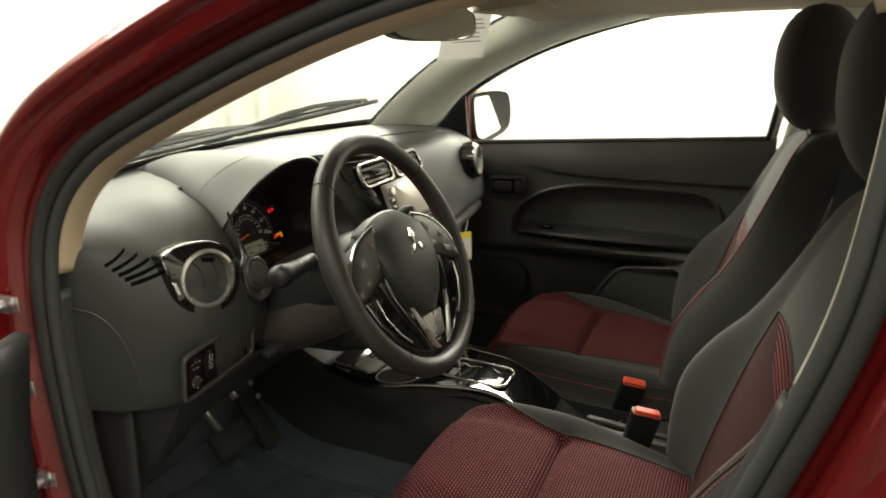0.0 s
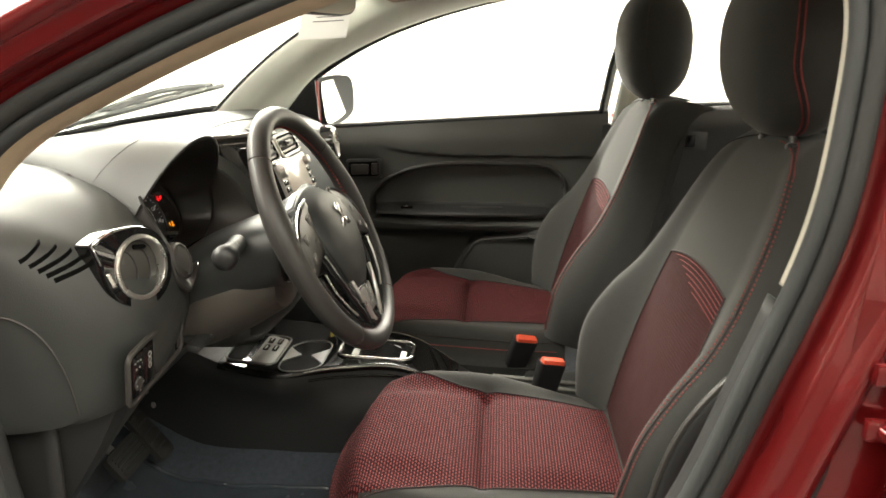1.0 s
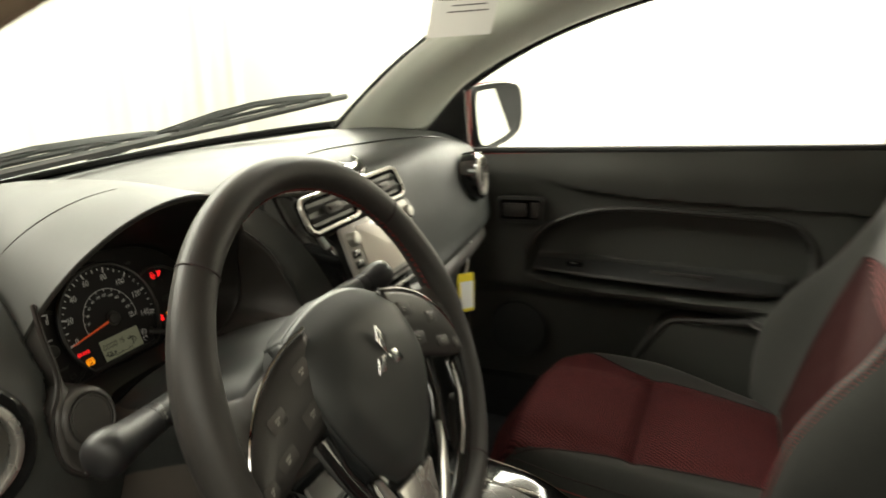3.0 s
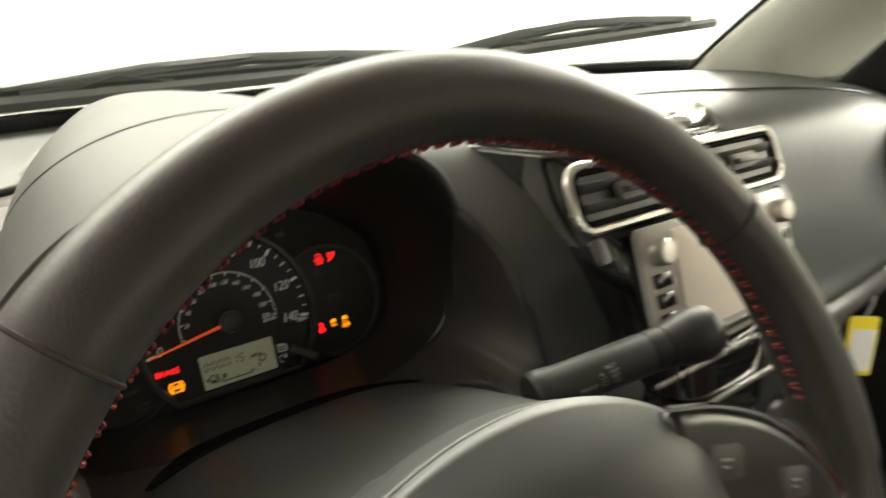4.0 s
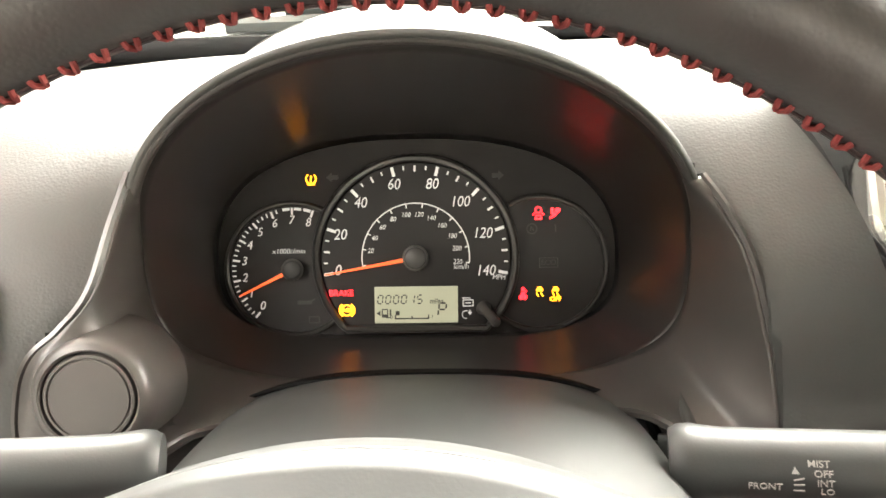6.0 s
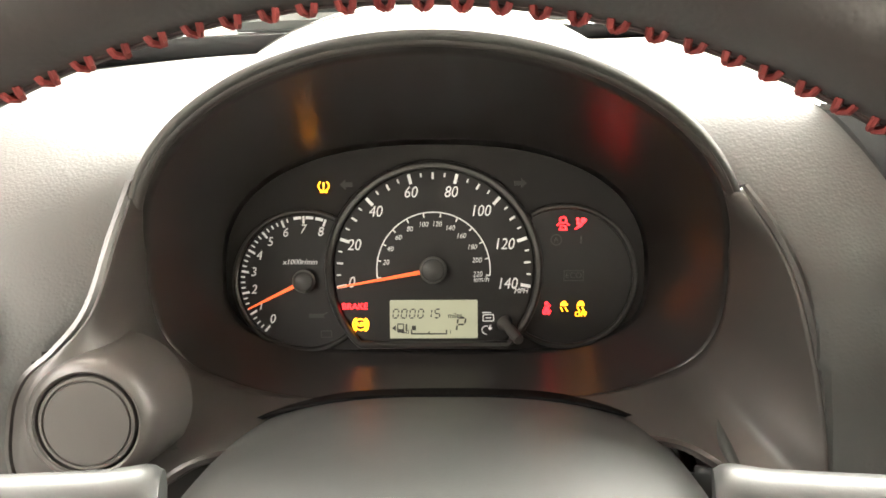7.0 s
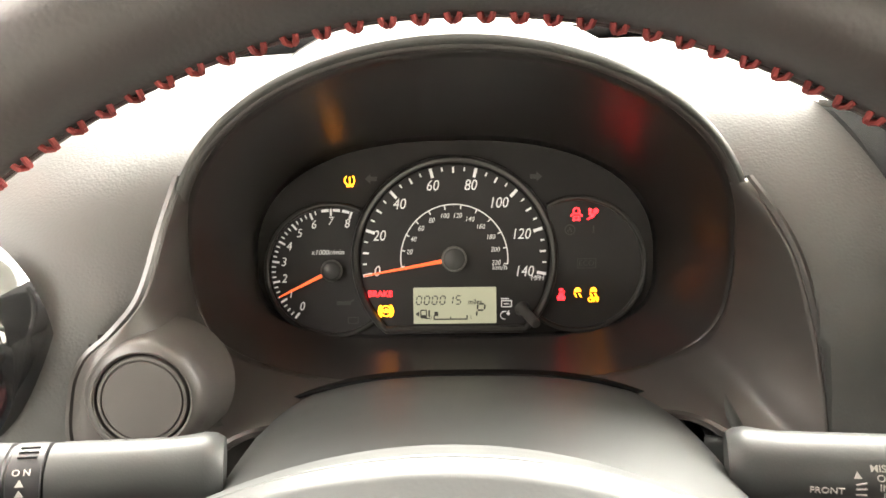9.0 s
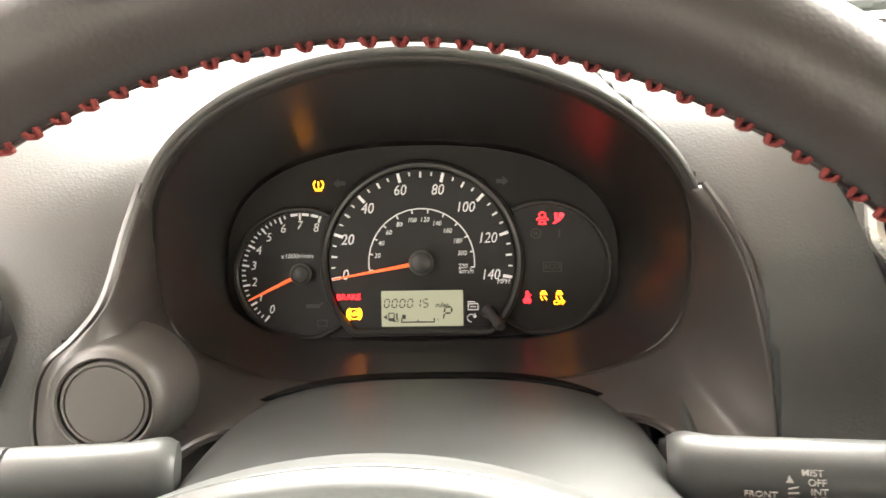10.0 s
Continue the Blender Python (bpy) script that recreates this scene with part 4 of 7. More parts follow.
for k in range(4):
    part("switch", prism(rounded(0.029, 0.058, 0.003), 0.004, LM @ Matrix.Translation((-0.054 + 0.0312 * k, -0.0054 + 0.00312 * k, -0.0012)), 0.0012), M["piano"] if k < 2 else M["lower"], bank)
sw = LM @ Matrix.Translation((-0.054, -0.005, 0.0024))
part("mirror_adjuster", lathe([(0.0, 0.003), (0.006, 0.0028), (0.0085, 0.002), (0.0095, 0.0)], 24, sw @ Matrix.Translation((0, -0.013, 0))), M["dash_smooth"], bank)
for x, y in ((-0.007, 0.018), (0.000, 0.019), (0.007, 0.018), (-0.004, 0.009), (0.004, 0.009), (0, -0.004), (-0.008, -0.013), (0.008, -0.013), (0, -0.022)):
    part("switch_mark", rbox(0.0032, 0.0022, 0.0006, sw @ Matrix.Translation((x, y, 0.0006 if y > 0 else 0.003))), M["print_grey"], bank)
part("switch_mark", merged(*[tube([LM @ Vector((-0.0226 + 0.0036 * math.cos(a), y + 0.0036 * math.sin(a), 0.0032)) for a in [q * math.pi / 5 for q in range(10)]], 0.0006, 5, closed=True) for y in (0.010, 0.002, -0.006)]), M["print_grey"], bank)


part("knee_panel", grid(lambda u, v: Vector((mix(-0.665, -0.20, u), mix(0.250, 0.44, v) + 0.10 * ease(0.12, 0.0, u) - 0.015 * math.sin(math.pi * v), mix(0.800, 0.62 - 0.10 * ease(0.5, 0.0, u), v))), 30, 16), M["lower"], dash, "black knee panel", solid=0.008)
part("kick_panel", grid(lambda u, v: Vector((-0.672 + 0.01 * math.sin(math.pi * v), mix(0.34, 0.62, u) - 0.03 * v, mix(0.40, 0.96, v))), 14, 20), M["lower"], dash, "black side kick panel", solid=0.008)
part("end_joint", tube([spline([(-0.694, 0.385, 0.951), (-0.6935, 0.366, 0.949), (-0.687, 0.332, 0.942), (-0.680, 0.304, 0.914), (-0.674, 0.287, 0.864), (-0.667, 0.283, 0.805)], k / 24) + Vector((-0.0015, -0.0022, 0)) for k in range(25)], 0.0013, 6), M["bezel"], dash)
part("panel_joint", tube([(-0.682 + 0.004 * math.sin(k / 14 * 3), 0.352 + 0.075 * math.sin(k / 20 * math.pi) , mix(0.955, 0.50, k / 20)) for k in range(21)], 0.0016, 6), M["bezel"], dash)
part("bonnet_lever", merged(rbox(0.075, 0.020, 0.012, pose(-0.44, 0.215, 0.812, 10, 0, 0), 0.004), rbox(0.03, 0.05, 0.010, pose(-0.43, 0.245, 0.812), 0.003)), M["lower"], dash, "black pull lever under the dash")
for x, z in ((-0.30, 0.64), (-0.28, 0.60)):
    part("socket", lathe([(0.0, 0.003), (0.005, 0.003), (0.006, 0.0)], 16, frame_of((x, 0.40, z), (1, 0, 0), (0, 0.4, 1))), M["metal"], dash)

part("kick_panel", grid(lambda u, v: Vector((0.655 - 0.01 * math.sin(math.pi * v), mix(0.30, 0.62, u) - 0.03 * v, mix(0.34, 0.96, v))), 14, 20), M["lower"], dash, "black side kick panel", solid=0.008)

# pedals
for nm, x, y, z, w, h, lab in (("brake_pedal", -0.33, 0.44, 0.515, 0.10, 0.055, "worn black rubber brake pedal under the dash"), ("accelerator_pedal", -0.22, 0.46, 0.50, 0.05, 0.13, "black rubber accelerator pedal under the dash")):
    pm = frame_of((x, y, z), (1, 0, 0), (0, 0.6, 0.8))
    ped = thing(nm, (x, y, z - h / 2), lab, "pedal")
    part("pad", prism(rounded(w, h, 0.008), 0.012, pm, 0.003), M["rubber"], ped)
    for k in range(5):
        part("rib", rbox(w * 0.8, 0.004, 0.004, pm @ Matrix.Translation((0, (k - 2) * h / 6.5, 0.0125)), 0.001), M["lower"], ped)
    part("arm", tube([(x, y + 0.012, z), (x, y + 0.07, z + 0.06), (x, y + 0.08, z + 0.16)], 0.008, 8), M["metal"], ped)

# ---------- instrument cluster ----------
cluster = thing("instrument_cluster", (-0.331, 0.36, 0.92), "lit instrument cluster with speedometer, rev counter and warning lamps", "instrument cluster")
PX = 0.000344  # metres a unit of the dial's drawing


KD = KM @ Matrix.Translation((0, -4 * PX, 0))  # the dials sit low on the carrier


def kp(x, y, h=0.0):
    return KD @ Matrix.Translation((x * PX, y * PX, h))


part("back_plate", prism([tuple(face_edge(k * 2 * math.pi / 90, 0.004)[:2]) for k in range(90)], 0.003, KM @ Matrix.Translation((0, 0, -0.006))), M["carrier"], cluster, "black dial carrier")


def dial_outline(r, cut, n=60):
    a0 = math.asin(min(1, cut / r))
    pts = [(r * math.cos(a), r * math.sin(a)) for a in [mix(-a0 + 0.0, math.pi + a0, k / n) for k in range(n + 1)]]
    return pts


SPD_R, SPD_CUT = 171 * PX, 122 * PX
out = dial_outline(SPD_R, SPD_CUT)
speedo = part("speedometer", prism(out, 0.002, KD @ Matrix.Translation((0, 0, 0.0))), M["gauge"], cluster, "speedometer dial")
ring_path = [(x * 1.055, y * 1.055) for x, y in out] + []
part("dial_ring", tube([KD @ Vector((x, y, 0.003)) for x, y in ring_path], 0.0025, 8, closed=True), M["gauge_ring"], speedo, "grey ring round the speedometer")
for sx, nm in ((-1, "rev_counter"), (1, "warning_dial")):
    cx, cy, r = sx * 226 * PX, (-19 if sx < 0 else -13) * PX, 0.0398
    half = [mix(radians(62), radians(318), k / 44) if sx < 0 else mix(radians(118), radians(-138), k / 44) for k in range(45)]
    d = part(nm, prism([(cx + r * math.cos(a), cy + r * math.sin(a)) for a in half], 0.0012, KD @ Matrix.Translation((0, 0, -0.003))), M["gauge"], cluster, "round black dial")
    part("dial_ring", tube([KD @ Vector((cx + 0.0415 * math.cos(a), cy + 0.0415 * math.sin(a), -0.001)) for a in half], 0.0017, 8), M["gauge_ring"], d, "grey ring")
    if sx < 0:
        revs = d
    else:
        lamps = d


def tick(cx, cy, ang, r0, r1, w, parent, h=0.0022, mat="white_mark"):
    a = radians(ang)
    m = kp(cx, cy, h) @ Matrix.Rotation(a, 4, "Z") @ Matrix.Translation(((r0 + r1) / 2 * PX, 0, 0))
    part("tick", rbox((r1 - r0) * PX, w * PX, 0.0003, m), M[mat], parent, flat=True)


for k in range(29):
    ang = 190 - 200 * k / 28
    if k % 4 == 0:
        tick(0, 0, ang, 152, 169, 5.4, speedo)
    elif k % 2 == 0:
        tick(0, 0, ang, 156, 167, 3.6, speedo)
    else:
        tick(0, 0, ang, 160, 167, 2.8, speedo)
for k, n in enumerate(("0", "20", "40", "60", "80", "100", "120", "140")):
    a = radians(190 - 200 * k / 7)
    rx = 138 if len(n) < 3 else (123 if n == "100" else 130)
    part("numeral", letters(n, 27.5 * PX, kp((rx + 2) * math.cos(a) - 4, 138 * math.sin(a) + (2 if k == 0 else -1), 0.0021), shear=0.20, bold=-0.002, squeeze=0.86), M["white_mark"], speedo, flat=True)
part("unit_print", letters("MPH", 13 * PX, kp(150, -37, 0.0021), shear=0.20, bold=0.0, squeeze=0.9), M["white_mark"], speedo, flat=True)
# inner scale
arc = []
for k in range(41):
    a = radians(187 - 193 * k / 40)
    arc.append(a)
bm = bmesh.new()
va = [(bm.verts.new(KD @ Vector((96.5 * PX * math.cos(a), 98 * PX * math.sin(a), 0.0022))), bm.verts.new(KD @ Vector((98.5 * PX * math.cos(a), 100 * PX * math.sin(a), 0.0022)))) for a in arc]
for a, b in zip(va, va[1:]):
    bm.faces.new((a[0], a[1], b[1], b[0]))
part("inner_scale", bm, M["white_mark"], speedo, flat=True)
for k in range(12):
    ang = 188 - 194 * k / 11
    tick(0, 0, ang, 91, 98, 2.2, speedo)
    if k:
        a = radians(ang)
        part("numeral", letters(str(20 * k), 12.5 * PX, kp((79 if k < 5 else 76) * math.cos(a) - (4 if k < 9 else 0), 79 * math.sin(a), 0.0021), shear=0.20, bold=-0.002, squeeze=0.9), M["white_mark"], speedo, flat=True)
part("unit_print", letters("km/h", 13.5 * PX, kp(82, -17, 0.0021), shear=0.18, bold=-0.006), M["white_mark"], speedo, flat=True)


def needle(cx, cy, ang, length, hub, parent, h):
    m = kp(cx, cy, h) @ Matrix.Rotation(radians(ang), 4, "Z")
    part("needle", prism([(8 * PX, -3.6 * PX), (length * PX, -1.4 * PX), (length * PX, 1.4 * PX), (8 * PX, 3.6 * PX)], 0.0008, m @ Matrix.Translation((0, 0, 0.003)), 0.0003), M["needle"], parent, "glowing orange needle")
    part("hub_cap", lathe([(0.0, 0.0080), (hub * 0.75 * PX, 0.0078), (hub * 0.93 * PX, 0.0068), (hub * PX, 0.004), (hub * PX, 0.0)], 36, m), M["dash_smooth"], parent, "round black needle cap")
    part("cap_ring", tube([m @ Vector((hub * 1.03 * PX * math.cos(q * math.pi / 18), hub * 1.03 * PX * math.sin(q * math.pi / 18), 0.004)) for q in range(36)], 0.0006, 6, closed=True), M["metal_dull"], parent, "thin metal ring round the cap")


needle(0, 0, 190, 166, 21, speedo, 0.0025)
RX, RY = -224, -19
for k in range(33):
    ang = 231 - 160 * k / 32
    if k % 4 == 0:
        tick(RX, RY, ang, 100, 113, 3.6, revs, -0.0015)
    elif k < 26:
        tick(RX, RY, ang, 106, 113, 2.4, revs, -0.0015)
bands = []
for b0, b1 in ((100, 93), (89, 82), (80, 73)):
    bm = bmesh.new()
    va = [[bm.verts.new(kp(RX, RY, -0.0014) @ Vector((r * PX * math.cos(a), r * PX * math.sin(a), 0))) for r in (108, 113)] for a in [radians(mix(b0, b1, k / 6)) for k in range(7)]]
    for a, b in zip(va, va[1:]):
        bm.faces.new((a[0], a[1], b[1], b[0]))
    bands.append(bm)
part("limit_band", merged(*bands), M["white_mark"], revs, flat=True)
for k in range(9):
    a = radians(231 - 20 * k)
    part("numeral", letters(str(k), 22.5 * PX, kp(RX - 2 + 90 * math.cos(a), RY + 2 + 88 * math.sin(a), -0.0015), shear=0.20, bold=-0.002, squeeze=0.9), M["white_mark"], revs, flat=True)
part("unit_print", letters("x1000r/min", 13 * PX, kp(-233, 14, -0.0015), shear=0.18, bold=-0.006), M["white_mark"], revs, flat=True)
needle(RX, RY, 206, 108, 18, revs, -0.001)

# liquid crystal display
lcd = part("display", prism(rounded(151 * PX, 66 * PX, 2 * PX), 0.0008, kp(0, -85, 0.002)), M["lcd"], cluster, "backlit grey-green display")
def outline_bars(w, h, t, m):
    return merged(rbox(w, t, 0.0003, m @ Matrix.Translation((0, h / 2, 0))), rbox(w, t, 0.0003, m @ Matrix.Translation((0, -h / 2, 0))), rbox(t, h, 0.0003, m @ Matrix.Translation((w / 2, 0, 0))), rbox(t, h, 0.0003, m @ Matrix.Translation((-w / 2, 0, 0))))


SEGMENTS = {"0": "abcdef", "1": "bc", "5": "acdfg", "P": "abefg"}


def segment_digit(ch, w, h, t, m):
    """A leaning seven-segment character."""
    ends = {"a": (-1, 1, 1, 1), "b": (1, 1, 1, 0), "c": (1, 0, 1, -1), "d": (-1, -1, 1, -1), "e": (-1, 0, -1, -1), "f": (-1, 1, -1, 0), "g": (-1, 0, 1, 0)}
    bms = []
    for seg in SEGMENTS[ch]:
        x0, y0, x1, y1 = ends[seg]
        a, b = Vector((x0 * w / 2 + y0 * h * 0.07, y0 * h / 2, 0)), Vector((x1 * w / 2 + y1 * h * 0.07, y1 * h / 2, 0))
        d = (b - a).normalized()
        n = Vector((-d.y, d.x, 0)) * t / 2
        a, b = a + d * t * 0.35, b - d * t * 0.35
        bms.append(prism([tuple(p[:2]) for p in (a, a + d * t / 2 - n, b - d * t / 2 - n, b, b - d * t / 2 + n, a + d * t / 2 + n)], 0.0003, m))
    return merged(*bms)


for k, ch in enumerate("000015"):
    part("digit", segment_digit(ch, 8.6 * PX, 15 * PX, 2.2 * PX, kp(-65 + 14.3 * k, -75, 0.003)), M["lcd_ink"], lcd, flat=True)
part("unit_print", letters("miles", 13.5 * PX, kp(37, -79, 0.003), bold=0.012, squeeze=0.9), M["lcd_ink"], lcd, flat=True)
part("gear_letter", segment_digit("P", 13 * PX, 23 * PX, 3.0 * PX, kp(47, -94, 0.003)), M["lcd_ink"], lcd, flat=True)
part("fuel_symbol", merged(outline_bars(10 * PX, 14 * PX, 2 * PX, kp(-57, -100, 0.003)), rbox(10 * PX, 4 * PX, 0.0003, kp(-57, -104, 0.003)), rbox(3 * PX, 12 * PX, 0.0003, kp(-47, -99, 0.003)), rbox(8 * PX, 2 * PX, 0.0003, kp(-51, -108, 0.003)), prism([(-4 * PX, 0), (3 * PX, 5 * PX), (3 * PX, -5 * PX)], 0.0003, kp(-68, -100, 0.003))), M["lcd_ink"], lcd, flat=True)
part("fuel_scale", merged(rbox(62 * PX, 2.4 * PX, 0.0003, kp(-8, -110, 0.003)), rbox(2.4 * PX, 8 * PX, 0.0003, kp(-38, -107, 0.003)), rbox(2.4 * PX, 8 * PX, 0.0003, kp(22, -107, 0.003)), rbox(2.4 * PX, 5 * PX, 0.0003, kp(-8, -108, 0.003)), rbox(7 * PX, 8 * PX, 0.0003, kp(-34, -100, 0.003))), M["lcd_ink"], lcd, flat=True)
part("scale_print", letters("0", 10 * PX, kp(-45, -107, 0.003)), M["lcd_ink"], lcd, flat=True)
part("scale_print", letters("1", 10 * PX, kp(29, -107, 0.003)), M["lcd_ink"], lcd, flat=True)


part("page_symbol", merged(outline_bars(18 * PX, 11 * PX, 1.6 * PX, kp(94, -83, 0.0024)), rbox(15 * PX, 1.6 * PX, 0.0003, kp(91, -74, 0.0024)), rbox(10 * PX, 1.6 * PX, 0.0003, kp(94, -83, 0.0024))), M["white_mark"], cluster, flat=True)
part("light_symbol", merged(tube([kp(90 + 7 * math.cos(a), -104 + 7 * math.sin(a), 0.0024).translation for a in [radians(60 + 22 * k) for k in range(11)]], 0.8 * PX, 5), rbox(4 * PX, 1.4 * PX, 0.0003, kp(97, -97, 0.0024) @ Matrix.Rotation(0.8, 4, "Z")), rbox(5 * PX, 5 * PX, 0.0003, kp(97, -101, 0.0024) @ Matrix.Rotation(0.78, 4, "Z"))), M["white_mark"], cluster, flat=True)
# trip stem
part("trip_stem", lathe([(0.0, 0.022), (0.0026, 0.0215), (0.0031, 0.020), (0.0031, 0.004), (0.0050, 0.0)], 24, kp(122, -92, 0.002) @ pose(0, 0, 0, 20, 20)), M["blank"], cluster, "short black trip stem")
# lower sill of the speedometer
part("dial_sill", rbox(250 * PX, 8 * PX, 0.006, kp(0, -131, 0.002), 0.001), M["gauge_ring"], speedo)


def lamp_sign(name, label, mat, bms, parent=None):
    part(name, merged(*bms), M[mat], parent or lamps, label, flat=True)


def ringlet(x, y, r, w, h, a0=0, a1=360, n=20):
    bm = bmesh.new()
    va = []
    for k in range(n + 1):
        a = radians(mix(a0, a1, k / n))
        va.append((bm.verts.new(kp(x + (r - w) * math.cos(a), y + (r - w) * math.sin(a), h).translation), bm.verts.new(kp(x + r * math.cos(a), y + r * math.sin(a), h).translation)))
    for a, b in zip(va, va[1:]):
        bm.faces.new((a[0], a[1], b[1], b[0]))
    return bm


def bar(x, y, w, h, lift=0.0, turn=0.0):
    return rbox(w * PX, h * PX, 0.0003, kp(x, y, lift) @ Matrix.Rotation(radians(turn), 4, "Z"))


L = -0.0015
lamp_sign("door_lamp", "lit red open-door symbol", "warn_red", [ringlet(224, 84, 6.5, 2.2, L, 0, 360), bar(224, 74, 10, 2, L), bar(219.5, 71, 2, 7, L), bar(228.5, 71, 2, 7, L), bar(216, 77, 7, 2, L, 40), bar(232, 77, 7, 2, L, -40), bar(224, 67.5, 14, 2, L)])
lamp_sign("airbag_lamp", "lit red airbag symbol", "warn_red", [ringlet(249, 85, 3, 3, L), bar(252, 77, 11, 5, L, -30), ringlet(259, 83, 4.6, 4.6, L), bar(249, 71, 11, 2.5, L, 25), bar(256, 78, 21, 1.8, L, 40)])
lamp_sign("seat_belt_lamp", "lit red seat-belt symbol", "warn_red", [ringlet(195, -60, 3.4, 3.4, L), bar(195, -70, 7.5, 10, L), bar(191, -75, 5, 8, L, 25), bar(199, -75, 5, 8, L, -25), bar(195, -70, 20, 2.5, L, 50)])
for x in (225, 254):
    lamp_sign("stability_lamp", "lit amber skid symbol", "warn_amber", [bar(x, -62, 12, 4, L), bar(x, -58.5, 7, 4, L), bar(x - 4, -70, 1.8, 8, L, 30), bar(x + 4, -70, 1.8, 8, L, 30)])
lamp_sign("stability_lamp", "lit amber off lettering", "warn_amber", [letters("OFF", 12 * PX, kp(254, -79, L))])
lamp_sign("tyre_lamp", "lit amber tyre pressure symbol", "warn_amber", [ringlet(-190, 146, 10, 1.8, L, 125, 415), bar(-190, 148, 2.2, 8, L), bar(-190, 141, 2.4, 2.4, L), bar(-190, 135.5, 13, 1.6, L)], cluster)
lamp_sign("brake_lamp", "lit red brake lettering", "warn_red", [letters("BRAKE", 15 * PX, kp(-136, -63, 0.0024))], cluster)
lamp_sign("abs_lamp", "lit amber anti-lock symbol", "warn_amber", [letters("ABS", 10.5 * PX, kp(-126, -94, 0.0024)), ringlet(-126, -94, 10.5, 1.8, 0.0024), ringlet(-126, -94, 14.5, 2.0, 0.0024, 125, 235), ringlet(-126, -94, 14.5, 2.0, 0.0024, -55, 55)], cluster)
lamp_sign("unlit_symbols", "faint unlit symbols", "dim_mark", [letters("ECO", 14 * PX, kp(242, -12, L)), bar(242, -3.5, 33, 1.4, L), bar(242, -20.5, 33, 1.4, L), bar(258.5, -12, 1.4, 18, L), bar(225.5, -12, 1.4, 18, L), ringlet(212, 50, 10, 2, L), letters("A", 13 * PX, kp(212, 50, L)), bar(255, 50, 2.4, 14, L)])
for sx in (-1, 1):
    lamp_sign("unlit_arrow", "faint unlit turn arrow", "dim_mark", [prism([(0, 9 * PX), (0, -9 * PX), (sx * 10 * PX, 0)], 0.0003, kp(sx * 146 + sx * 6, 148, L)), bar(sx * 146, 148, 12, 8, L)], cluster)
lamp_sign("unlit_symbols", "faint unlit engine symbols", "dim_mark", [bar(-205, -80, 26, 7, L), bar(-190, -76, 9, 3, L, 30), outline_bars(18 * PX, 11 * PX, 1.6 * PX, kp(-188, -112, L))], revs)

# ---------- steering wheel and column ----------
TILT_W = radians(25.4)
WM = frame_of((-0.326, 0.0315, 0.9684), (1, 0, 0), (0, math.sin(TILT_W), math.cos(TILT_W))) @ Matrix.Rotation(radians(-4), 4, "Z")  # turned slightly to the right
WR, WT = 0.1968, 0.0170
wheel = thing("steering_wheel", (-0.326, 0.08, 0.80), "black leather steering wheel with red stitching and silver spoke trim", "steering wheel")


def rim_point(a, s, swell=0.0):
    """a: round the wheel, s: round the section (0 outwards, 90 towards the driver)."""
    r = WT + swell
    c = Vector((math.cos(a), math.sin(a), 0))
    return WM @ (c * (WR + r * math.cos(s)) + Vector((0, 0, r * 0.95 * math.sin(s))))


def swell(a):
    d = math.degrees(a) % 360
    k = 0.0
    for mid in (10, 170):
        k += 0.0022 * math.exp(-((d - mid) / 16) ** 2)
    return k - 0.0010 * ease(225, 250, d) * ease(315, 290, d)


part("rim", grid(lambda u, v: rim_point(u * 2 * math.pi, v * 2 * math.pi, swell(u * 2 * math.pi)), 160, 28, wrap_u=True), M["leather"], wheel, "black leather rim")
for deg in (42, 138, 232, 308):
    a = radians(deg)
    part("leather_seam", tube([rim_point(a + 0.012 * math.sin(k * 2 * math.pi / 28), k * 2 * math.pi / 28, swell(a) + 0.0002) for k in range(28)], 0.0009, 6, closed=True), M["dark_thread"], wheel)
stitch = None
for k in range(146):
    a = 2 * math.pi * (k + 0.5) / 146
    d = math.degrees(a)
    if 232 < d < 308:
        continue
    for leg in (-1, 1):
        m = frame_of(rim_point(a, radians(186), swell(a) + 0.0004), WM.to_3x3() @ Vector((-math.sin(a), math.cos(a), 0)), rim_point(a, radians(206)) - rim_point(a, radians(166)))
        m = m @ Matrix.Translation((leg * 0.0009, 0, 0)) @ Matrix.Rotation(leg * 0.34, 4, "Z")
        if stitch is None:
            stitch = part("stitch", tube([(0, -0.0022, -0.0008), (0, -0.0013, 0.0005), (0, 0.0013, 0.0005), (0, 0.0022, -0.0008)], 0.00085, 6), M["thread"], wheel, "red thread stitch")
            ob = stitch
        else:
            ob = new("stitch", stitch.data)
            ob.parent, ob.matrix_parent_inverse = wheel, stitch.matrix_parent_inverse
        ob.matrix_basis = m
part("stitch_groove", tube([rim_point(2 * math.pi * k / 120, radians(186), swell(2 * math.pi * k / 120) - 0.0002) for k in range(120)], 0.0007, 6, closed=True), M["dark_thread"], wheel)


# airbag cover: a shield, broad at the top and narrow at the foot
def hub_half(v):
    return spline([(0.080, 0), (0.087, 0), (0.090, 0), (0.089, 0), (0.083, 0), (0.070, 0), (0.052, 0), (0.030, 0)], v)[0]


def hub_y(v):
    return mix(0.076, -0.106, v)


def hub_rise(v):
    return spline([(-0.006, 0), (0.015, 0), (0.024, 0), (0.028, 0), (0.029, 0), (0.027, 0), (0.023, 0), (0.012, 0)], v)[0]


def cover(u, v):
    s = mix(-1, 1, u)
    return WM @ Vector((hub_half(v) * s, hub_y(v) - 0.022 * s * s * (1 - v) ** 3, hub_rise(v) - 0.016 * abs(s) ** 5 * min(1.0, v * 4) - 0.004 * s * s))


